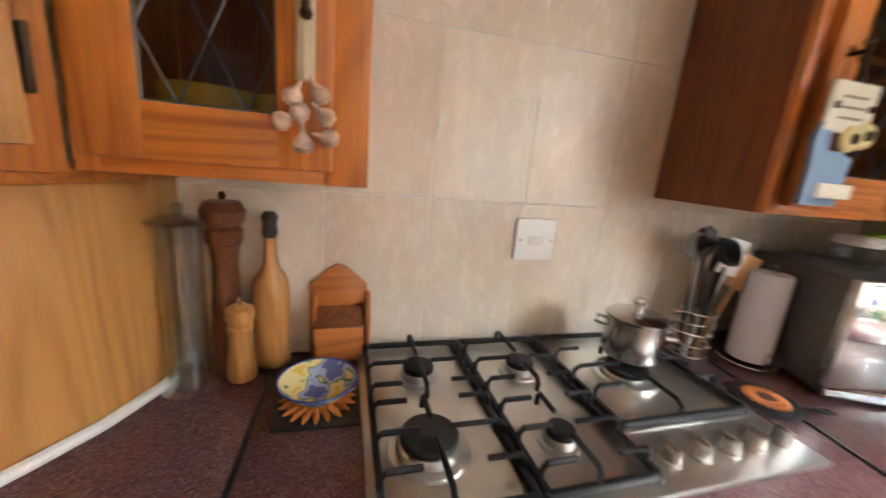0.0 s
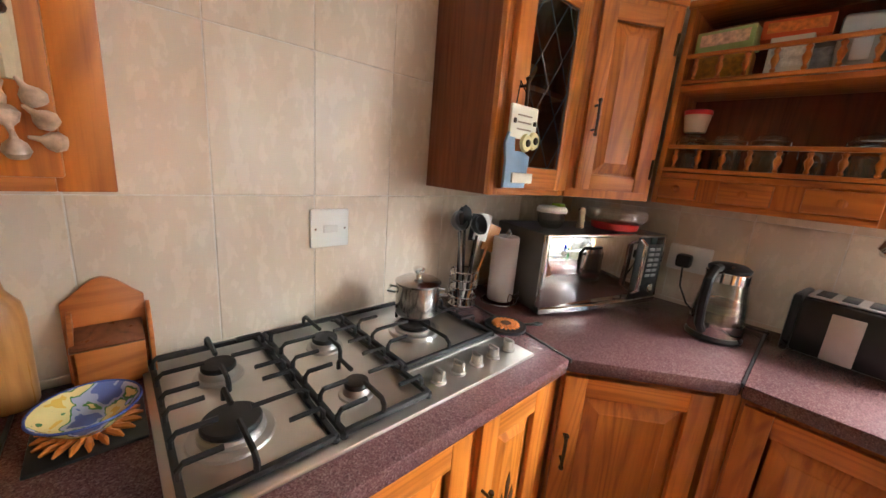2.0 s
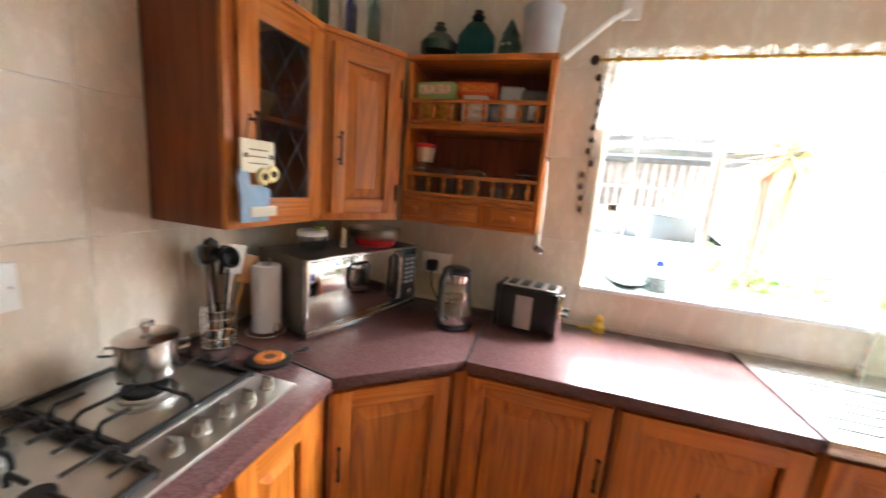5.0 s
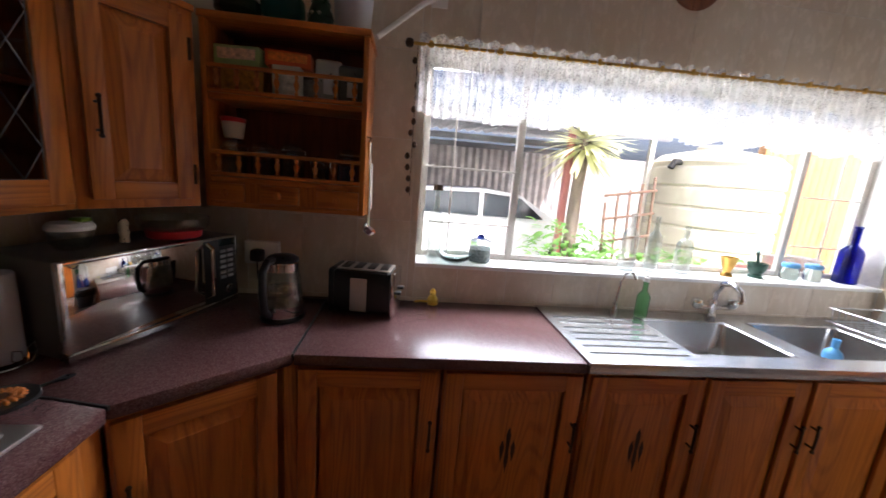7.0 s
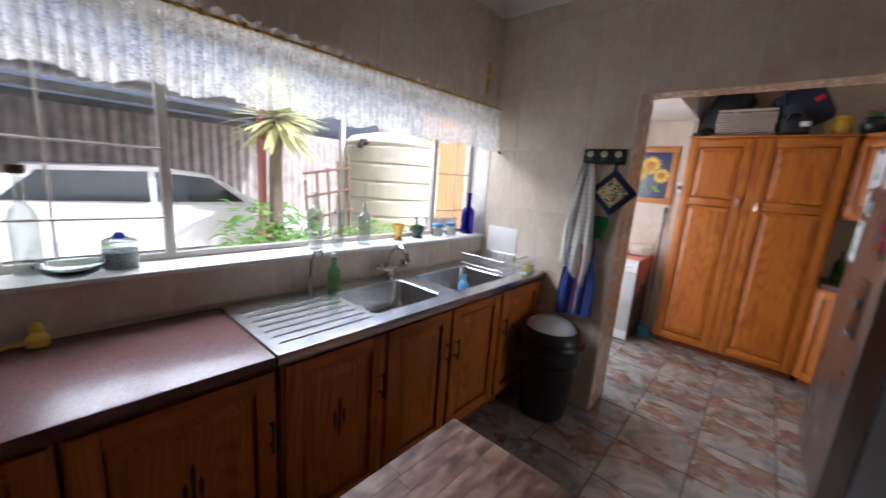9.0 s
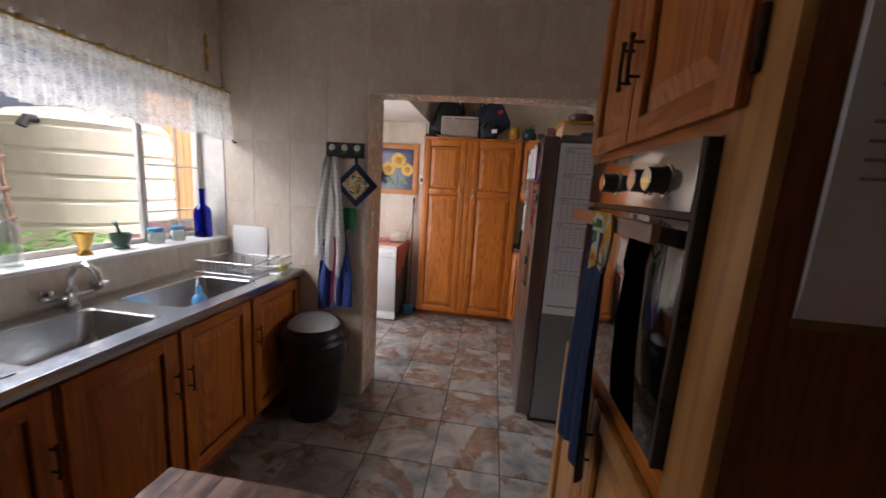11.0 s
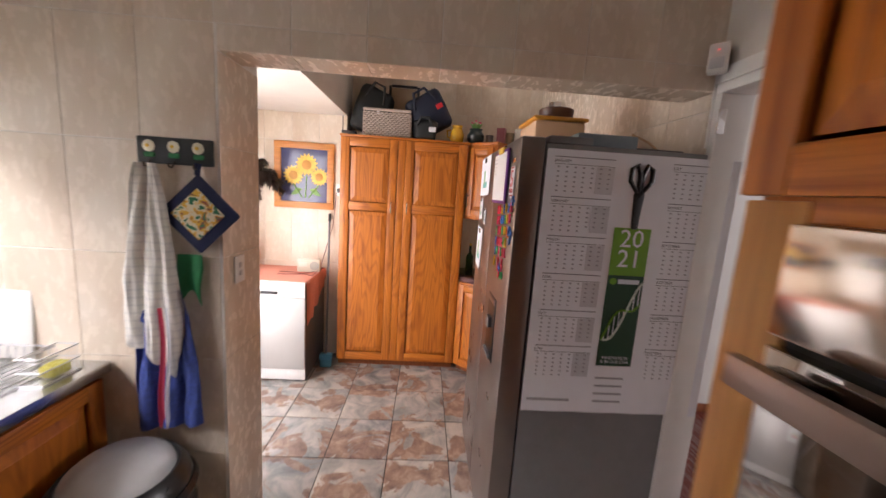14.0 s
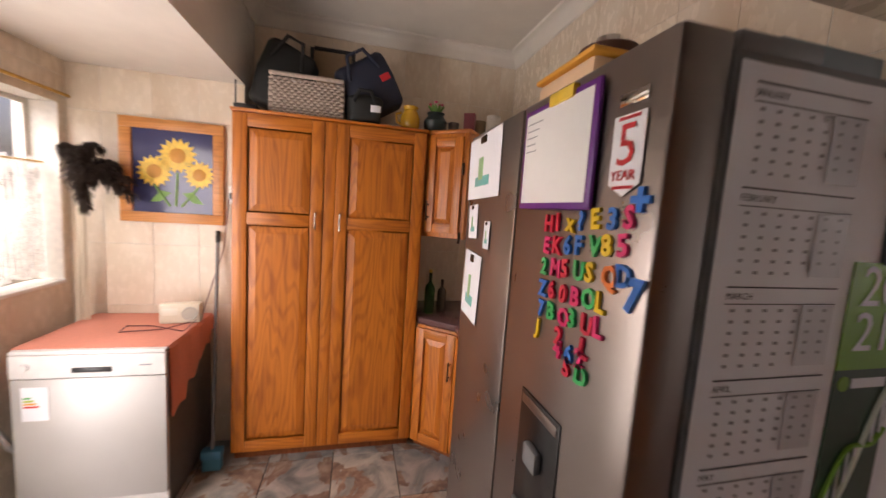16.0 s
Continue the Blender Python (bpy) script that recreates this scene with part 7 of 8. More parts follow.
sb = thing("salt_box", pose(0.076, 0.925, CT), "stained pine wall salt box standing on the worktop", "salt box")
arch = [(0, 0), (0.13, 0), (0.13, 0.175)] + [(0.13 - 0.13 * k / 10, 0.178 + 0.045 * math.sin(math.pi * k / 10) ** 1.5) for k in range(1, 10)] + [(0, 0.175)]
part("back", moved(prism(arch, -0.062, -0.050, 0.002), pose(0, 0, 0, 90)), PINE, sb)
part("front", box(0.008, 0.122, 0.0, 0.010, 0.0, 0.088, 0.002), PINE, sb)
for x in (0, 0.122):
    part("side", moved(prism([(0, 0), (0.05, 0), (0.05, 0.16), (0.03, 0.15), (0, 0.10)], 0, 0.008, 0.0015), pose(x + 0.008, 0, 0, 90, 0, 90) @ pose(0, 0, 0)), PINE, sb)
part("lid", moved(box(0.008, 0.122, -0.01, 0.052, -0.004, 0.004, 0.002), pose(0, 0.0, 0.098, 28)), WALNUT, sb)

FLOWER_PLATE = blotch("painted_glaze", [(0.0, (0.13, 0.16, 0.40)), (0.42, (0.40, 0.43, 0.60)), (0.49, (0.10, 0.22, 0.08)), (0.52, (0.74, 0.62, 0.26)), (0.62, (0.70, 0.45, 0.08)), (0.68, (0.60, 0.62, 0.68))], 17)
FLOWER_PLATE.node_tree.nodes["Principled BSDF"].inputs["Roughness"].default_value = 0.15
plate = thing("painted_dish", pose(0.108, 0.785, 0.922) @ Matrix.Diagonal((0.92, 0.92, 0.95, 1)), "blue and yellow hand-painted ceramic dish on a trivet", "dish")
part("dish", lathe([(0.035, 0.002), (0.04, 0.004), (0.060, 0.022), (0.078, 0.042), (0.080, 0.045), (0.077, 0.045), (0.055, 0.024), (0.03, 0.010), (0, 0.009)], 36), FLOWER_PLATE, plate)
part("rim", tube([(0.0788 * math.cos(k * 0.175), 0.0788 * math.sin(k * 0.175), 0.0445) for k in range(36)], 0.0024, 6, closed=True), color("cobalt_glaze", (0.05, 0.08, 0.30), 0.2), plate)


def sunflower_trivet(m, r, label, square=False):
    t = thing("trivet", m, label, "trivet", "sunflower trivets")
    part("base", box(-r, r, -r, r, 0, 0.007, 0.003) if square else lathe([(r, 0), (r, 0.007), (r * 0.96, 0.009), (0, 0.009)], 28), IRON, t)
    b = bmesh.new()
    for ring, n in ((0.78, 20), (0.5, 14)) if square else ((0.56, 18), (0.36, 12)):
        for k in range(n):
            a = 2 * math.pi * k / n
            tube([(r * ring * 0.5 * math.cos(a), r * ring * 0.5 * math.sin(a), 0.009), (r * ring * math.cos(a), r * ring * math.sin(a), 0.012), (r * ring * 1.22 * math.cos(a), r * ring * 1.22 * math.sin(a), 0.009)], 0.006, 6, b, taper=[0.6, 1, 0.3])
    part("petals", b, color("petal_orange", (0.55, 0.17, 0.02), 0.5), t)
    part("heart", lathe([(r * 0.36, 0.009), (r * 0.3, 0.014), (0, 0.015)], 16), color("seed_brown", (0.10, 0.04, 0.015), 0.8), t)
    return t


sunflower_trivet(pose(0.108, 0.785, CT), 0.075, "square black trivet with orange sunflower petals", True)
tv = sunflower_trivet(pose(1.095, 0.645, CT), 0.068, "round black iron trivet with an orange sunflower")
part("handle", tube([(0.06, -0.03, 0.004), (0.085, -0.045, 0.006), (0.11, -0.05, 0.006), (0.115, -0.065, 0.006), (0.095, -0.062, 0.006), (0.08, -0.04, 0.005)], 0.004, 6), IRON, tv)

sock = thing("cooker_switch", pose(0.582, NY, 1.150), "square white cooker switch plate on the tiles", "light switch")
part("plate", box(0, 0.118, -0.010, 0, 0, 0.112, 0.004), PLASTIC, sock)
part("rocker", box(0.037, 0.081, -0.014, -0.0095, 0.044, 0.066, 0.002), color("rocker_white", (0.72, 0.70, 0.66), 0.3), sock)
for x in (0.014, 0.104):
    part("screw", moved(lathe([(0.003, 0), (0.003, 0.001), (0, 0.0012)], 8), pose(x, -0.010, 0.055, 90)), CHROME, sock)

POT_STEEL = brushed("pot_steel", (0.72, 0.69, 0.65), 0.18, "x")
pot = thing("saucepan", pose(0.84, 0.80, 0.966) @ Matrix.Diagonal((0.84, 0.84, 0.96, 1)), "stainless steel lidded saucepan on the hob", "saucepan")
part("body", lathe([(0.074, 0), (0.079, 0.004), (0.080, 0.096), (0.083, 0.0995), (0.079, 0.0995), (0.077, 0.006), (0, 0.005)], 40), POT_STEEL, pot)
part("base_disc", lathe([(0.074, -0.003), (0.077, 0.0), (0.0785, 0.003), (0, 0.003)], 40), STEEL, pot)
lid = part("lid", lathe([(0.082, 0.100), (0.084, 0.103), (0.072, 0.109), (0.04, 0.115), (0, 0.117)], 40), POT_STEEL, pot)
part("knob", lathe([(0.010, 0.115), (0.010, 0.128), (0.020, 0.134), (0.021, 0.144), (0.016, 0.149), (0, 0.15)], 20), CHROME, lid)
for s in (-1, 1):
    d = Vector((0.75 * s, -0.66 * s, 0))
    sd = Vector((0.66 * s, 0.75 * s, 0))
    part("handle", tube([d * 0.078 - sd * 0.03 + Vector((0, 0, 0.07)), d * 0.104 - sd * 0.028 + Vector((0, 0, 0.073)), d * 0.104 + sd * 0.028 + Vector((0, 0, 0.073)), d * 0.078 + sd * 0.03 + Vector((0, 0, 0.07))], 0.005, 8), CHROME, pot)

uh = thing("utensil_holder", pose(1.115, 0.872, CT), "chrome wire holder full of kitchen utensils", "utensil holder")
for z in (0.004, 0.035, 0.07, 0.10, 0.13):
    part("ring", tube([(0.05 * math.cos(k * 0.35), 0.05 * math.sin(k * 0.35), z) for k in range(18)], 0.003, 6, closed=True), CHROME, uh)
for k in range(8):
    a = k * math.pi / 4
    part("wire", tube([(0.05 * math.cos(a), 0.05 * math.sin(a), 0.004), (0.05 * math.cos(a), 0.05 * math.sin(a), 0.13)], 0.002, 5), CHROME, uh)
part("base", lathe([(0.05, 0), (0.05, 0.003), (0, 0.003)], 18), CHROME, uh)


def utensil(at, way, length, head, material, label):
    t = thing("utensil", pose(*at), label, "utensil", "utensils in the holder")
    w = Vector(way).normalized()
    part("shaft", tube([(0, 0, 0), w * length * 0.6, w * length * 0.75], 0.005, 8), material, t)
    hp = w * length * 0.86
    if head == "turner":
        part("head", moved(box(-0.003, 0.003, -0.03, 0.03, -0.05, 0.05, 0.002), Matrix.Translation(hp) @ w.to_track_quat("Z", "Y").to_matrix().to_4x4()), material, t)
    elif head == "ladle":
        part("head", moved(lathe([(0, -0.03), (0.022, -0.02), (0.036, 0.0), (0.036, 0.012), (0.032, 0.012), (0.018, -0.014), (0, -0.022)], 18), Matrix.Translation(hp) @ pose(0, 0, 0, 70, 20)), material, t)
    else:
        part("head", moved(lathe([(0, -0.05), (0.018, -0.03), (0.026, 0.0), (0.022, 0.03), (0, 0.048)], 14), Matrix.Translation(hp) @ w.to_track_quat("Z", "Y").to_matrix().to_4x4() @ Matrix.Diagonal((0.25, 1, 1, 1))), material, t)


UB = (1.115, 0.872, CT + 0.006)
utensil(UB, (-0.12, 0.05, 1), 0.36, "ladle", plain("dull_steel", (0.30, 0.29, 0.28), 0.35, 0.8), "steel serving ladle in the wire holder")
utensil((1.125, 0.88, CT + 0.006), (-0.05, 0.02, 1), 0.37, "spoon", BLACK, "black nylon spoon in the wire holder")
utensil((1.12, 0.86, CT + 0.006), (0.02, -0.09, 1), 0.35, "ladle", BLACK, "black nylon ladle in the wire holder")
utensil((1.13, 0.875, CT + 0.006), (0.1, -0.02, 1), 0.33, "turner", BLACK, "black slotted turner in the wire holder")
utensil((1.10, 0.885, CT + 0.006), (0.02, 0.06, 1), 0.36, "spoon", BLACK, "black nylon masher in the wire holder")
utensil((1.13, 0.862, CT + 0.006), (0.33, -0.08, 1), 0.30, "turner", BEECH, "wooden spatula in the wire holder")
utensil((1.105, 0.865, CT + 0.006), (0.22, -0.05, 1), 0.34, "turner", PLASTIC, "white plastic scraper in the wire holder")

pt = thing("paper_towel", pose(1.262, 0.808, CT), "white paper towel roll on a wire stand", "paper towel")
part("roll", lathe([(0.048, 0.012), (0.05, 0.016), (0.05, 0.255), (0.047, 0.26), (0.02, 0.26), (0.02, 0.012)], 30), PAPER, pt)
part("stand_ring", tube([(0.068 * math.cos(k * 0.35), 0.068 * math.sin(k * 0.35), 0.004) for k in range(18)], 0.003, 6, closed=True), CHROME, pt)
part("post", tube([(0, 0, 0.004), (0, 0, 0.27), (0.012, 0, 0.285), (0.024, 0, 0.27), (0.012, 0, 0.258)], 0.003, 6), CHROME, pt)
for s in (-1, 1):
    part("scroll", tube([(0.0 + 0.01 * s, -0.068, 0.004), (0.035 * s, -0.064, 0.03), (0.03 * s, -0.064, 0.055), (0.008 * s, -0.064, 0.045), (0.004 * s, -0.066, 0.01)], 0.002, 6), CHROME, pt)

# ---- microwave corner ----
MW = thing("microwave", pose(1.258, 0.64, CT, 0, 0, -18), "steel microwave with a mirrored door, set across the corner", "microwave")
MIRROR = plain("mirror_door", (0.68, 0.64, 0.61), 0.03, 1.0, 0.02, 3, 0)
MW_PAINT = color("microwave_grey", (0.16, 0.14, 0.125), 0.4, metal=0.6)
part("case", box(0.004, 0.612, 0.012, 0.305, 0.012, 0.298, 0.006), MW_PAINT, MW)
part("door", box(0.0, 0.452, -0.012, 0.012, 0.034, 0.298, 0.004), MIRROR, MW, "mirrored glass door")
cp = part("control_panel", box(0.454, 0.615, -0.010, 0.012, 0.034, 0.298, 0.004), BLACK, MW, "black control panel")
part("handle", tube([(0.468, -0.012, 0.06), (0.468, -0.035, 0.075), (0.468, -0.035, 0.26), (0.468, -0.012, 0.275)], 0.009, 10), CHROME, MW)
for bx0, bx1, bz0, bz1 in ((0.0, 0.012, 0.036, 0.298), (0.012, 0.615, 0.288, 0.298), (0.606, 0.615, 0.036, 0.288)):
    part("door_frame", box(bx0, bx1, -0.0145, -0.0118, bz0, bz1, 0.001), CHROME, MW)
part("dial", moved(lathe([(0.02, 0), (0.019, 0.014), (0.015, 0.018), (0, 0.018)], 20), pose(0.56, -0.010, 0.075, 90)), CHROME, cp)
for r in range(6):
    for c in range(2):
        part("button", box(0.53 + c * 0.036, 0.558 + c * 0.036, -0.0125, -0.0095, 0.12 + r * 0.022, 0.132 + r * 0.022, 0.001), color("button_grey", (0.35, 0.35, 0.34), 0.4) if r == c == 0 else bpy.data.materials["button_grey"], cp)
part("display", box(0.525, 0.60, -0.0125, -0.0095, 0.258, 0.285, 0.001), color("display_dark", (0.02, 0.03, 0.03), 0.1), cp)
b = bmesh.new()
prev = None
for k in range(21):
    x = 0.0 + 0.615 * k / 20
    y = -0.012 - 0.018 * math.sin(math.pi * k / 20)
    row = [b.verts.new(p) for p in ((x, y, 0.012), (x, y, 0.030), (x, y + 0.004, 0.034), (x, 0.02, 0.034), (x, 0.02, 0.012))]
    if prev:
        for i in range(5):
            b.faces.new((prev[i], prev[(i + 1) % 5], row[(i + 1) % 5], row[i]))
    prev = row
part("bottom_lip", b, CHROME, MW)
for x in (0.04, 0.56):
    for y in (0.05, 0.27):
        part("foot", lathe([(0.014, 0), (0.014, 0.013), (0, 0.013)], 10, None, (x, y, 0)), BLACK, MW)
MT = CT + 0.2985
ch = thing("salad_chopper", pose(1.43, 0.735, MT), "clear bowl chopper with a white and green lid", "chopper")
part("bowl", lathe([(0.035, 0), (0.05, 0.02), (0.056, 0.06), (0.053, 0.06), (0.046, 0.02), (0, 0.006)], 24), THIN, ch)
part("lid", lathe([(0.057, 0.0605), (0.058, 0.072), (0.05, 0.082), (0, 0.086)], 24), PLASTIC, ch)
part("pull", box(0.005, 0.045, -0.03, 0.01, 0.078, 0.094, 0.005), color("lime_plastic", (0.35, 0.55, 0.05), 0.4), ch)
whole("cow_figurine", lathe([(0.012, 0), (0.016, 0.004), (0.013, 0.02), (0.016, 0.035), (0.012, 0.05), (0.015, 0.062), (0.013, 0.075), (0.007, 0.083), (0, 0.085)], 12), blotch("cow_glaze", [(0.0, (0.05, 0.04, 0.035)), (0.42, (0.72, 0.64, 0.48))], 60), pose(1.555, 0.675, MT), "small cream and black pottery animal ornament", "ornament")
rb = thing("lidded_bowl", pose(1.70, 0.60, MT), "red plastic bowl with a clear dome on the microwave", "bowl")
part("base", lathe([(0.075, 0), (0.088, 0.006), (0.092, 0.03), (0.088, 0.034), (0, 0.034)], 30), RED, rb)
part("dome", lathe([(0.10, 0.0345), (0.115, 0.045), (0.118, 0.08), (0.114, 0.08), (0.11, 0.05), (0, 0.042)], 30), THIN, rb)

ds = thing("double_socket", pose(EX, 0.44, 1.062, 0, 0, FACE_WEST), "white double wall socket behind the kettle", "socket")
part("plate", box(0, 0.15, -0.035, 0, 0, 0.105, 0.005), PLASTIC, ds)
part("plug", box(0.04, 0.095, -0.085, -0.035, 0.02, 0.075, 0.012), BLACK, ds)
part("cord", tube([(0.07, -0.07, 0.02), (0.08, -0.09, -0.05), (0.11, -0.07, -0.12), (0.13, -0.05, -0.145), (0.25, -0.06, -0.147), (0.38, -0.07, -0.147)], 0.004, 6), BLACK, ds)

kt = thing("kettle", pose(1.675, 0.192, CT, 0, 0, 20), "glass and steel cordless kettle with a black handle", "kettle")
part("base", lathe([(0.082, 0), (0.084, 0.008), (0.078, 0.018), (0, 0.018)], 32), BLACK, kt)
part("foot_band", lathe([(0.077, 0.0185), (0.079, 0.022), (0.078, 0.062), (0, 0.062)], 32), CHROME, kt)
part("glass", lathe([(0.076, 0.0625), (0.077, 0.09), (0.062, 0.20), (0.059, 0.20), (0.073, 0.09), (0.072, 0.066), (0, 0.066)], 32), THIN, kt)
part("water", lathe([(0.0725, 0.0665), (0.0725, 0.09), (0.068, 0.125), (0, 0.125)], 32), glass("water", (0.93, 0.90, 0.82), 0.0, 1.33), kt)
part("collar", lathe([(0.063, 0.2005), (0.063, 0.232), (0.058, 0.236), (0.058, 0.2005)], 32), CHROME, kt)
part("lid", lathe([(0.060, 0.2365), (0.061, 0.246), (0.045, 0.257), (0, 0.262)], 32), BLACK, kt)
part("handle", tube([(-0.04, 0.035, 0.247), (-0.085, 0.055, 0.25), (-0.115, 0.07, 0.22), (-0.118, 0.072, 0.14), (-0.105, 0.066, 0.07), (-0.08, 0.05, 0.04)], 0.014, 10), BLACK, kt, "black loop handle")
part("spout", moved(prism([(0.055, -0.02), (0.085, 0.0), (0.055, 0.02)], 0.205, 0.235, 0.003), pose(0, 0, 0, 0, 0, -30)), CHROME, kt)

ts = thing("toaster", pose(1.735, 0.03, CT, 0, 0, -98), "black and steel four-slice toaster", "toaster")
part("body", box(0.02, 0.265, 0.0, 0.16, 0.014, 0.195, 0.016), BLACK, ts)
part("front_panel", box(0.095, 0.165, -0.003, 0.004, 0.02, 0.165, 0.002), color("satin_panel", (0.55, 0.50, 0.47), 0.35, metal=0.4), ts)
part("end_cap", box(0.262, 0.285, -0.002, 0.162, 0.008, 0.2, 0.010), CHROME, ts)
part("end_cap", box(0.0, 0.024, -0.002, 0.162, 0.008, 0.2, 0.010), BLACK, ts)
part("top_plate", box(0.03, 0.258, 0.014, 0.146, 0.1955, 0.202, 0.003), STEEL, ts)
for x in (0.045, 0.10, 0.155, 0.21):
    part("slot", box(x, x + 0.034, 0.03, 0.13, 0.2015, 0.2045, 0.001), BLACK, ts)
for y in (0.04, 0.12):
    part("lever", box(0.285, 0.305, y - 0.015, y + 0.015, 0.10, 0.112, 0.003), BLACK, ts)

# ---- on and about the wall cabinets ----
gl = thing("garlic_string", pose(0.098, 0.662, 0), "string of garlic bulbs hanging on the cabinet door", "garlic")
part("plait", tube([(0, 0, 1.98), (0.002, 0, 1.7), (0, 0, 1.47)], 0.012, 8), color("raffia", (0.62, 0.50, 0.33), 0.8, bumps=0.6, scale=40), gl)
GARLIC = color("garlic_skin", (0.52, 0.36, 0.26), 0.45, vary=0.4, scale=60)
for k, (dx, dy, dz, tl) in enumerate(((-0.03, -0.02, 1.43, 60), (0.03, -0.02, 1.44, -50), (0.0, -0.035, 1.405, 0), (-0.015, -0.02, 1.46, 30), (0.022, -0.025, 1.465, -30), (0.035, -0.01, 1.415, -80), (-0.005, -0.03, 1.44, 170))):
    part("bulb", moved(lathe([(0, -0.02), (0.014, -0.016), (0.020, -0.004), (0.016, 0.008), (0.006, 0.018), (0.003, 0.034), (0, 0.036)], 12), pose(dx * 0.85, dy * 0.8, dz - 0.012, 20, tl) @ Matrix.Scale(0.64, 4)), GARLIC, gl)
DP = pose(0.99, 0.69, 0, 0, 0, -1.5)
tag = thing("cream_plaque", DP @ pose(0.052, -0.055, 1.50) @ Matrix.Scale(1.3, 4), "little cream plaque hanging on the door handle", "plaque")
part("plate", box(-0.045, 0.045, -0.004, 0.004, 0, 0.068, 0.003), color("cream_paint", (0.72, 0.66, 0.50), 0.5), tag)
for k in range(3):
    part("writing_line", box(-0.025, 0.022, -0.0055, -0.0042, 0.018 + 0.014 * k, 0.021 + 0.014 * k), color("brown_ink", (0.25, 0.17, 0.10)), tag)
for x in (-0.034, 0.034):
    part("heart", box(x - 0.004, x + 0.004, -0.006, -0.0042, 0.03, 0.04, 0.002), BRONZE, tag)
part("string", tube([(-0.03, 0, 0.066), (0, 0.02, 0.12), (0.03, 0, 0.066)], 0.0015, 5), BRONZE, tag)
wc = thing("watering_can_plaque", DP @ pose(0.052, -0.05, 1.365) @ Matrix.Scale(1.2, 4), "painted blue watering can plaque with sunflowers", "plaque")
CANBLUE = color("powder_blue", (0.22, 0.33, 0.48), 0.5)
part("can", moved(prism([(-0.05, 0), (0.03, 0), (0.036, 0.075), (0.01, 0.085), (-0.022, 0.085), (-0.028, 0.13), (-0.045, 0.135), (-0.058, 0.10), (-0.05, 0.06)], 0, 0.008, 0.002), pose(0, 0, 0, 90)), CANBLUE, wc)
for x, z in ((0.012, 0.105), (0.04, 0.112)):
    f = part("sunflower", moved(lathe([(0.022, 0), (0.018, 0.006), (0, 0.008)], 12), pose(x, -0.008, z, 90)), color("flower_cream", (0.68, 0.55, 0.25)), wc)
    part("heart", moved(lathe([(0.009, 0.008), (0.007, 0.011), (0, 0.012)], 10), pose(x, -0.008, z, 90)), BRONZE, f)
part("banner", box(-0.028, 0.05, -0.014, -0.008, 0.012, 0.036, 0.003), color("cream_banner", (0.70, 0.64, 0.50)), wc)
part("string", tube([(-0.03, 0.0, 0.13), (0, 0.004, 0.16)], 0.0015, 5), BRONZE, wc)
# crockery behind the glass
for x, y, z, r, c in ((-0.06, 0.83, 1.375, 0.07, (0.55, 0.36, 0.06)), (0.06, 0.85, 1.375, 0.06, (0.5, 0.42, 0.2)), (-0.02, 0.84, 1.676, 0.085, (0.6, 0.42, 0.08)), (1.15, 0.84, 1.375, 0.06, (0.28, 0.22, 0.15)), (1.27, 0.85, 1.676, 0.06, (0.3, 0.2, 0.12))):
    whole("stoneware_bowl", lathe([(r * 0.5, 0), (r * 0.55, 0.008), (r, 0.075), (r * 1.02, 0.09), (r * 0.95, 0.09), (r * 0.5, 0.015), (0, 0.012)], 24), color("glaze_%d" % int(x * 100 + z * 1000), c, 0.25), pose(x, y, z), "yellow glazed bowl on the cabinet shelf", "bowl", "bowls in the cabinets")

# spice shelf contents: local u runs along the shelf from its corner end
SH = pose(1.712, 0.487, 0, 0, 0, FACE_WEST)


def carton(u, v, z, w, d, h, c, label, tilt=0, band=None):
    t = thing("carton", SH @ pose(u, v, z, 0, 0, tilt), label, "box", "boxes on the shelf")
    part("box", box(0, w, 0, d, 0, h, 0.002), color("card_%d" % int(u * 1000 + z * 1e4), c, 0.5), t)
    part("front_print", box(w * 0.08, w * 0.92, -0.0015, 0.0005, h * 0.3, h * 0.85), color("print_%d" % int(u * 1000 + z * 1e4), band or tuple(min(1, 0.5 * x + 0.35) for x in c), 0.5, vary=0.4, scale=60), t)


S2, S1 = 1.754, 1.454
carton(0.045, 0.05, S2, 0.15, 0.08, 0.105, (0.62, 0.34, 0.05), "yellow tea carton lying on the shelf", 4, (0.55, 0.28, 0.03))
carton(0.03, 0.035, S2 + 0.106, 0.165, 0.08, 0.068, (0.36, 0.50, 0.20), "pale green printed carton on another box", -5, (0.74, 0.52, 0.36))
carton(0.235, 0.035, S2, 0.10, 0.05, 0.125, (0.72, 0.68, 0.60), "white carton on the shelf")
carton(0.205, 0.045, S2 + 0.126, 0.165, 0.085, 0.055, (0.66, 0.10, 0.01), "orange printed carton lying flat", 6, (0.75, 0.22, 0.03))
carton(0.325, 0.09, S2, 0.09, 0.05, 0.11, (0.12, 0.11, 0.10), "dark carton on the shelf", -6, (0.3, 0.3, 0.3))
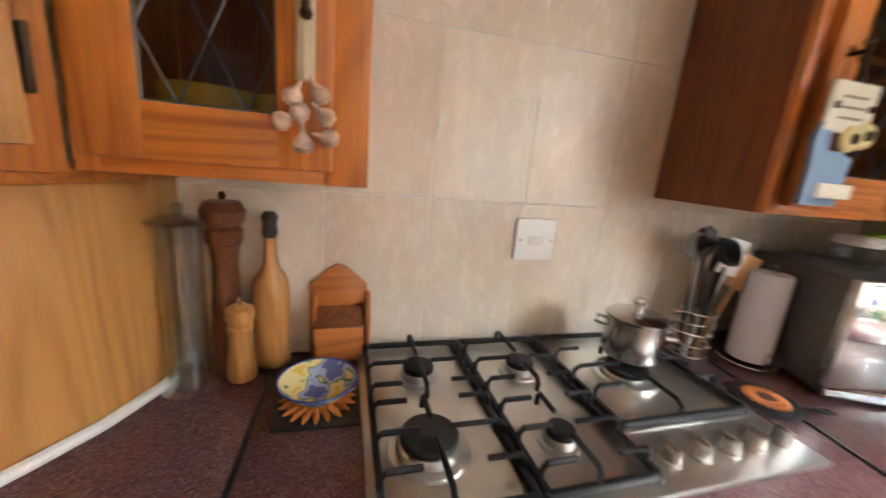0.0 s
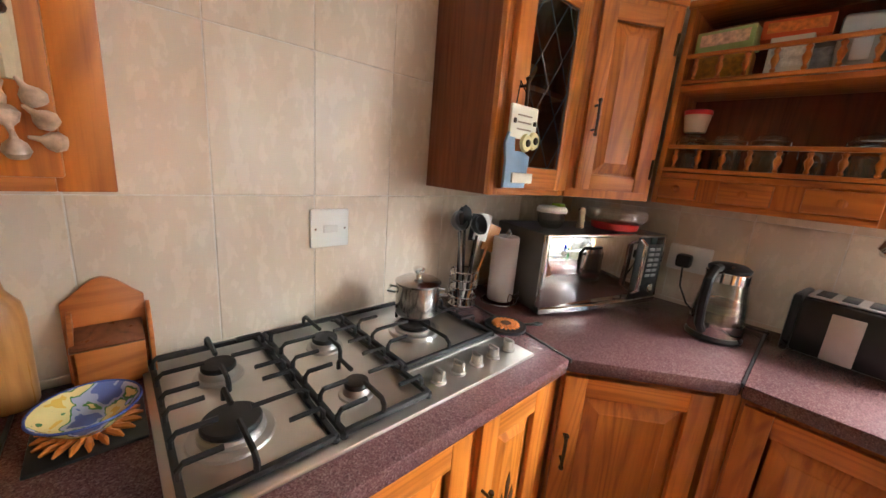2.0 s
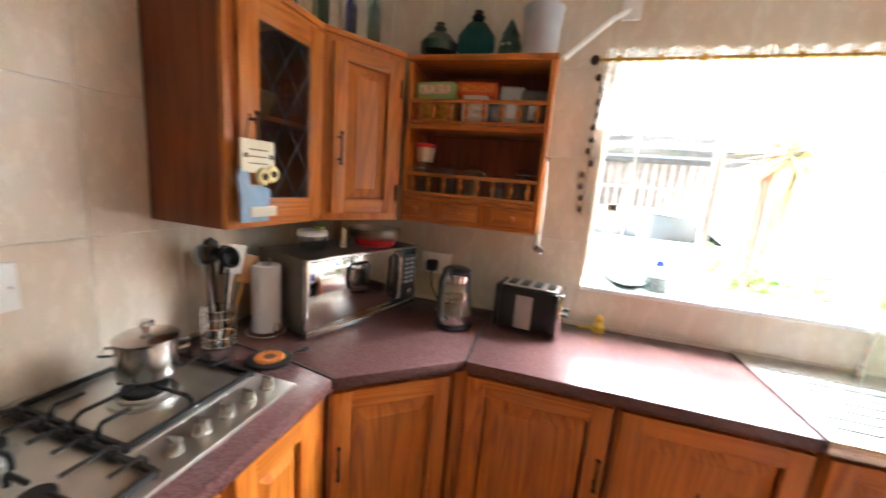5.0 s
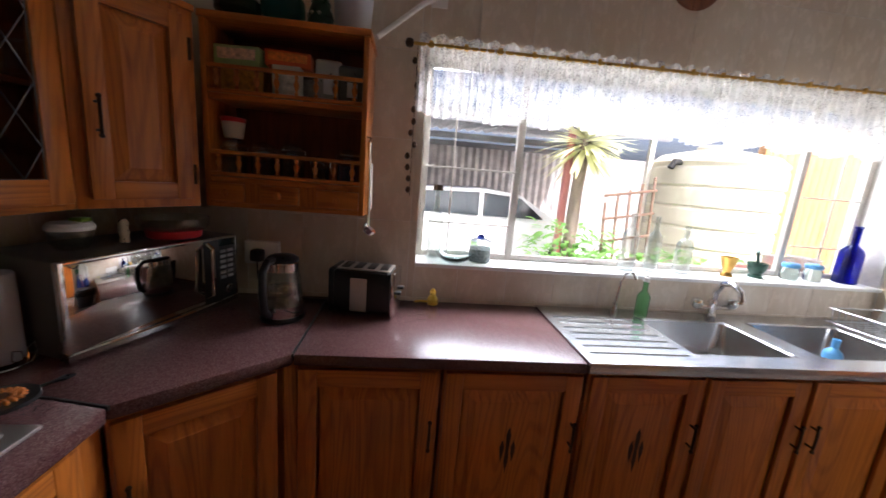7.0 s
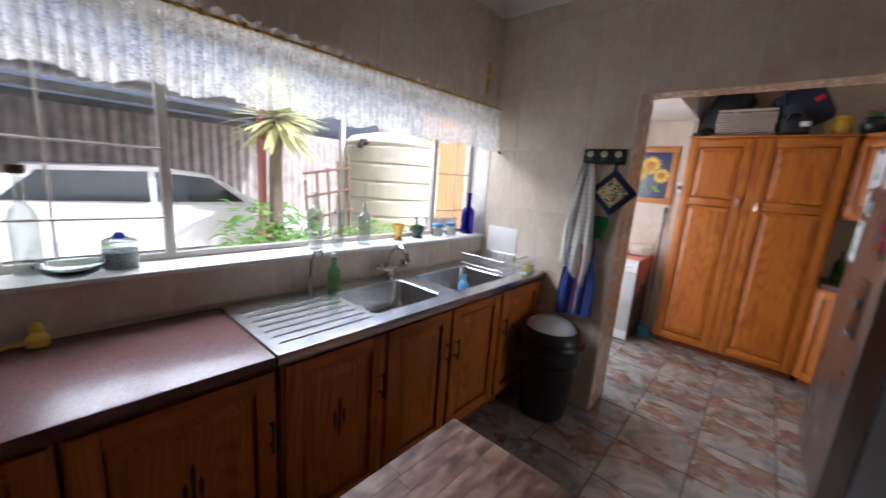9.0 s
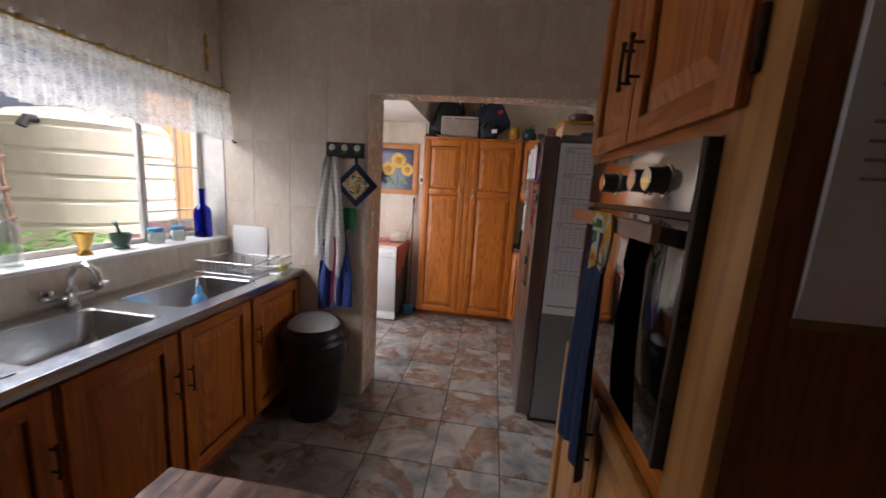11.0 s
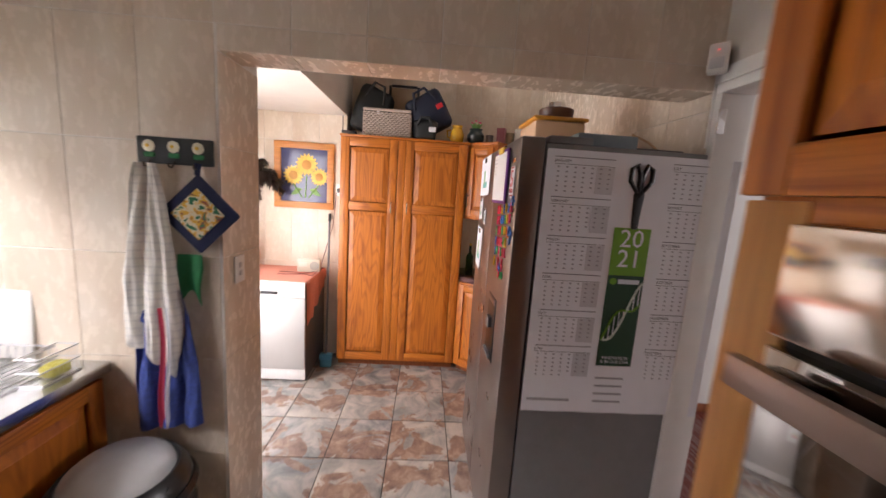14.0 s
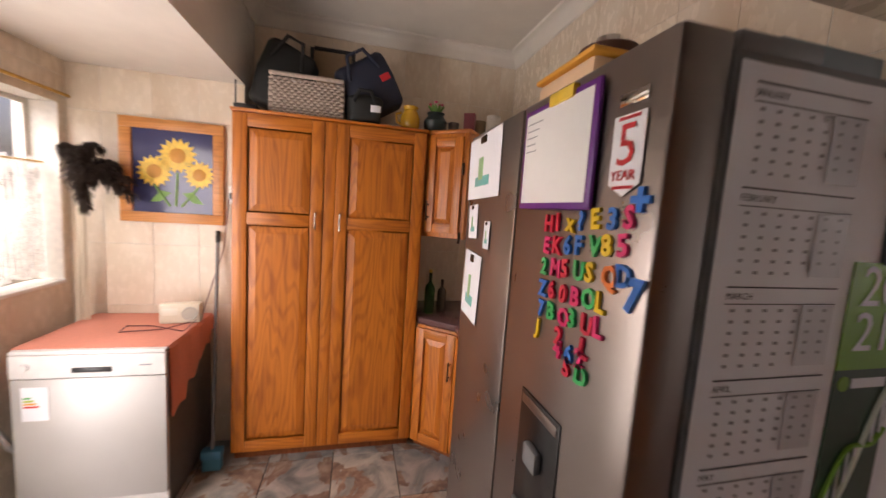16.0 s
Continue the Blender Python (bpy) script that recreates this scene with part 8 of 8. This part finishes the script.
for u, c, h in ((0.43, (0.45, 0.46, 0.45), 0.175), (0.52, (0.15, 0.15, 0.15), 0.16)):
    pk = thing("foil_packet", SH @ pose(u, 0.10, S2, 0, 0, 10), "crumpled silver foil packet on the shelf", "packet", "packets on the shelf")
    b = box(-0.05, 0.05, -0.025, 0.025, 0, h, 0.012, None, 2)
    for v in b.verts:
        v.co.y *= 1.1 - 0.9 * max(0, v.co.z / h - 0.5)
        v.co += Vector((0.006, 0.004, 0)) * noise.noise(v.co * 40)
    part("pouch", b, color("foil_%d" % int(u * 100), c, 0.3, metal=0.7, bumps=0.5, scale=30), pk)
    part("label", box(-0.02, 0.02, -0.034, -0.028, h * 0.25, h * 0.6, 0.002), PAPER, pk)
for k in range(5):
    u = 0.075 + k * 0.111
    j = thing("clip_jar", SH @ pose(u, 0.075, S1) @ Matrix.Scale(1.18 if k != 3 else 0.9, 4), "clip-top glass storage jar with dark contents", "jar", "clip-top jars")
    part("jar", lathe([(0.034, 0), (0.04, 0.008), (0.04, 0.085), (0.033, 0.095), (0.031, 0.095), (0.037, 0.085), (0.037, 0.01), (0, 0.006)], 20), THIN, j)
    part("contents", lathe([(0.035, 0.0065), (0.0355, 0.06 + 0.005 * (k % 3)), (0, 0.065)], 16), color("dry_goods_%d" % k, ((0.10, 0.07, 0.05), (0.05, 0.05, 0.055), (0.16, 0.12, 0.08), (0.06, 0.03, 0.02), (0.03, 0.05, 0.12))[k], 0.8, scale=90, vary=0.5), j)
    part("lid", lathe([(0.034, 0.0955), (0.036, 0.10), (0.034, 0.112), (0.012, 0.118), (0, 0.124)], 20), THIN, j)
    part("clip", tube([(-0.041, 0, 0.07), (-0.043, 0, 0.10), (-0.02, -0.036, 0.10), (0.02, -0.036, 0.10), (0.043, 0, 0.10), (0.041, 0, 0.07)], 0.002, 5), CHROME, j)
rt = thing("red_lid_tub", SH @ pose(0.075, 0.075, S1 + 0.147), "cream tub with a red lid stacked on a jar", "tub")
part("tub", lathe([(0.034, 0), (0.042, 0.055), (0.042, 0.06), (0, 0.06)], 22), color("cream_tub", (0.62, 0.52, 0.40), 0.4), rt)
part("lid", lathe([(0.044, 0.0605), (0.045, 0.075), (0.04, 0.078), (0, 0.078)], 22), RED, rt)
ld = thing("hanging_ladle", pose(1.74, -0.125, 1.30), "steel ladle hanging at the shelf's end", "ladle")
part("handle", tube([(0, 0, 0), (0.004, 0.002, 0.15), (0, 0.008, 0.33)], 0.006, 8), CHROME, ld)
part("bowl", moved(lathe([(0, -0.035), (0.022, -0.025), (0.032, 0), (0.029, 0), (0.018, -0.02), (0, -0.028)], 18), pose(-0.004, -0.01, -0.01, 40)), CHROME, ld)
part("hook", tube([(0, 0.008, 0.33), (0, 0.0, 0.345), (0, 0.016, 0.348)], 0.003, 6), BRONZE, ld)
whole("white_cloth_roll", box(-0.012, 0.012, -0.022, -0.004, 0, 0.19, 0.006), PLASTIC, pose(1.80, -0.108, 1.36), "slim white holder fixed to the shelf's side", "holder")

# bottles and pots along the cabinet tops
rng = random.Random(11)
CABTOP = 2.024
glasses = [PALE_GLASS, OLIVE, CLEAR, COBALT, PALE_GLASS, glass("smoky_glass", (0.35, 0.42, 0.38)), glass("teal_glass", (0.05, 0.32, 0.38))]
spots = [(1.05 + 0.06 * k, 0.735 + 0.055 * (k % 2)) for k in range(6)] + [(1.425 + 0.045 * k, 0.715 - 0.0285 * k + 0.05 * (k % 2)) for k in range(6)]
for k, (x, y) in enumerate(spots):
    r, h = rng.uniform(0.022, 0.031), rng.uniform(0.19, 0.30)
    bottle("old_bottle", (x, y, CABTOP), bottle_prof(r, h, rng.uniform(0.25, 0.42)), glasses[k % 6], "old glass bottle standing on the wall cabinet", group="bottles on the cabinets", cap=([(r * 0.34, h), (r * 0.36, h + 0.018), (0, h + 0.02)], BRONZE) if k % 3 == 0 else None)
for u, r, h, m, lb in ((0.085, 0.082, 0.145, color("dark_green_pot", (0.012, 0.03, 0.022), 0.25), "round dark green glazed pot on the shelf top"), (0.25, 0.08, 0.185, glasses[6], "round teal glass carboy on the shelf top")):
    t = thing("round_pot", SH @ pose(u, 0.12, CABTOP), lb, "pot", "pots on the shelf top")
    part("body", lathe([(r * 0.6, 0), (r, h * 0.3), (r, h * 0.55), (r * 0.6, h * 0.8), (r * 0.3, h * 0.9), (r * 0.35, h), (0, h)], 24), m, t)
    part("stopper", lathe([(r * 0.2, h), (r * 0.25, h + 0.02), (0, h + 0.03)], 14), BRONZE, t)
tr = thing("ornament_tree", SH @ pose(0.395, 0.10, CABTOP), "tiered dark ornament with pale flowers", "ornament")
part("body", lathe([(0.06, 0), (0.045, 0.05), (0.05, 0.052), (0.033, 0.10), (0.037, 0.102), (0.012, 0.15), (0, 0.17)], 16), GREEN_STONE, tr)
for k in range(14):
    a, f = k * 2.4, (k % 5) / 5
    part("bloom", lathe([(0, -0.008), (0.009, 0), (0, 0.008)], 8, None, ((0.062 - 0.04 * f) * math.cos(a), (0.062 - 0.04 * f) * math.sin(a), 0.012 + 0.11 * f)), color("bloom", (0.6, 0.58, 0.5)) if k == 0 else bpy.data.materials["bloom"], tr)
bk = thing("plastic_bucket", SH @ pose(0.515, 0.115, CABTOP), "pale blue-white plastic bucket on the shelf top", "bucket")
part("bucket", lathe([(0.062, 0), (0.066, 0.006), (0.078, 0.19), (0.082, 0.2), (0.075, 0.2), (0.062, 0.012), (0, 0.01)], 28), color("bucket_plastic", (0.50, 0.52, 0.58), 0.4), bk)
part("red_rag", lathe([(0, 0.17), (0.06, 0.185), (0.05, 0.215), (0.02, 0.23), (0, 0.22)], 10), RED, bk)
brk = thing("roller_bracket", Matrix(), "slanting white metal bracket beside the shelf", "bracket")
part("arm", tube([(1.80, -0.125, 2.03), (1.92, -0.30, 2.22), (1.945, -0.36, 2.26)], 0.011, 8), PLASTIC, brk)
part("plate", box(1.935, 1.95, -0.40, -0.33, 2.22, 2.30, 0.003), PLASTIC, brk)
ck = thing("wall_plate", pose(EX, -1.50, 2.47, 0, 0, FACE_WEST), "round wooden plate hanging above the window", "wall plate")
part("plate", moved(lathe([(0.10, 0), (0.13, 0.012), (0.12, 0.016), (0.09, 0.006), (0, 0.006)], 32), pose(0, 0, 0, 90)), WALNUT, ck)
yo = thing("brass_ornament", pose(EX, -2.80, 2.18, 0, 0, FACE_WEST), "narrow brass and yellow hanging ornament in the corner", "ornament")
part("strip", box(-0.012, 0.012, -0.010, 0, 0, 0.22, 0.003), BRASS, yo)
part("disc", moved(lathe([(0.022, 0), (0.02, 0.008), (0, 0.01)], 16), pose(0, -0.01, 0.12, 90)), YELLOW, yo)

# ---- tiles ----
TW, TH = 0.2465, 0.373
_tile_mesh = {}


def tile_mesh(w, h, thick, material, bevel=0.0015):
    """A slab lying in the xy plane with softened upper edges, shared by all of its size."""
    key = (round(w, 4), round(h, 4), thick, material.name)
    if key not in _tile_mesh:
        bm = bmesh.new()
        lo = [bm.verts.new((x, y, 0)) for x, y in ((0, 0), (w, 0), (w, h), (0, h))]
        up = [bm.verts.new((x, y, thick - bevel * 0.6)) for x, y in ((0, 0), (w, 0), (w, h), (0, h))]
        tp = [bm.verts.new((x, y, thick)) for x, y in ((bevel, bevel), (w - bevel, bevel), (w - bevel, h - bevel), (bevel, h - bevel))]
        for a, c in ((lo, up), (up, tp)):
            for i in range(4):
                bm.faces.new((a[i], a[(i + 1) % 4], c[(i + 1) % 4], c[i]))
        bm.faces.new(tp)
        _tile_mesh[key] = finish(bm, material, "tile", False)
    return _tile_mesh[key]


def tile_field(wall, m, u0, u1, v0, v1, us, vs, pitch_u, pitch_v, holes=(), material=TILE, gap=0.0028, thick=0.0025, name="wall_tile"):
    """Tiles on a wall: m carries (u, v, out) to the world; us and vs are one joint's place; holes are (u0, u1, v0, v1)."""
    made = 0
    i0 = math.floor((u0 - us) / pitch_u)
    j0 = math.floor((v0 - vs) / pitch_v)
    for i in range(i0, math.ceil((u1 - us) / pitch_u)):
        for j in range(j0, math.ceil((v1 - vs) / pitch_v)):
            a, c = max(u0, us + i * pitch_u), min(u1, us + (i + 1) * pitch_u)
            b, d = max(v0, vs + j * pitch_v), min(v1, vs + (j + 1) * pitch_v)
            cells = [(a, c, b, d)]
            for h in holes:
                nxt = []
                for q in cells:
                    if q[1] <= h[0] + 1e-4 or q[0] >= h[1] - 1e-4 or q[3] <= h[2] + 1e-4 or q[2] >= h[3] - 1e-4:
                        nxt.append(q)
                        continue
                    if q[0] < h[0]:
                        nxt.append((q[0], h[0], q[2], q[3]))
                    if q[1] > h[1]:
                        nxt.append((h[1], q[1], q[2], q[3]))
                    mid = (max(q[0], h[0]), min(q[1], h[1]))
                    if q[2] < h[2]:
                        nxt.append((mid[0], mid[1], q[2], h[2]))
                    if q[3] > h[3]:
                        nxt.append((mid[0], mid[1], h[3], q[3]))
                cells = nxt
            for q in cells:
                w, h = q[1] - q[0] - gap, q[3] - q[2] - gap
                if w < 0.012 or h < 0.012:
                    continue
                ob = new(name, tile_mesh(w, h, thick, material))
                ob.parent = wall
                ob.matrix_world = m @ Matrix.Translation((q[0] + gap / 2, q[2] + gap / 2, 0))
                made += 1
    return made


def wall_frame(kind, plane):
    """u runs along the wall, v up, and the third axis out of it."""
    if kind == "north":
        return Matrix(((1, 0, 0, 0), (0, 0, -1, plane), (0, 1, 0, 0), (0, 0, 0, 1)))
    if kind == "south":
        return Matrix(((-1, 0, 0, 0), (0, 0, 1, plane), (0, 1, 0, 0), (0, 0, 0, 1)))
    if kind == "east":
        return Matrix(((0, 0, -1, plane), (-1, 0, 0, 0), (0, 1, 0, 0), (0, 0, 0, 1)))
    return Matrix(((0, 0, 1, plane), (1, 0, 0, 0), (0, 1, 0, 0), (0, 0, 0, 1)))


tile_field(wall_north, wall_frame("north", NY + 0.0025), WX, EX, 0.56, CEIL, 0.351, 1.30, TW, TH)
tile_field(wall_east, wall_frame("east", EX + 0.0025), -NY, 2.93, 0.56, CEIL, 0.055, 1.30, TW, TH, [(-WIN_N, -WIN_S, 1.085, WIN_TOP)])
tile_field(wall_south, wall_frame("south", SY - 0.0025), -EX, -WX, 0, CEIL, 0.150, 1.36, 0.2685, 0.42, [(-0.9145, -WX, -0.1, 2.11)])
tile_field(wall_south, wall_frame("west", 0.9145) @ Matrix.Diagonal((1, 1, -1, 1)), -3.24, SY, 0, 2.11, SY, 1.36, 0.4, 0.42)
tile_field(wall_south, Matrix(((1, 0, 0, 0), (0, -1, 0, 0), (0, 0, -1, 2.1125), (0, 0, 0, 1))), WX, 0.912, -SY, 3.0975, -0.150, -SY - 0.3, 0.2685, 0.6)
tile_field(wall_scullery_west, wall_frame("west", WX - 0.0025), BACK, -2.925, 0, CEIL, -3.2, 1.30, TW, TH)
tile_field(wall_scullery_south, wall_frame("south", BACK - 0.0025), -0.90, -WX, 0, CEIL, -0.9, 1.30, TW, TH)
tile_field(wall_wing_south, wall_frame("south", WING_BACK - 0.0025), -WING_X, -0.90, 0, WING_CEIL, -0.9, 1.30, TW, TH)
tile_field(wall_wing_east, wall_frame("east", WING_X + 0.0025), 3.0975, -WING_BACK, 0, WING_CEIL, 3.1, 1.09, TW, TH, [(3.95, 4.93, 1.09, 2.06), (3.14, 3.90, -0.1, 2.06)])
# slate-look floor
tile_field(floor, Matrix(((1, 0, 0, 0), (0, 1, 0, 0), (0, 0, 1, -0.006), (0, 0, 0, 1))), WX, EX, BACK, NY, -0.09, -2.77, 0.386, 0.392, (), SLATE, 0.006, 0.006, "floor_tile")
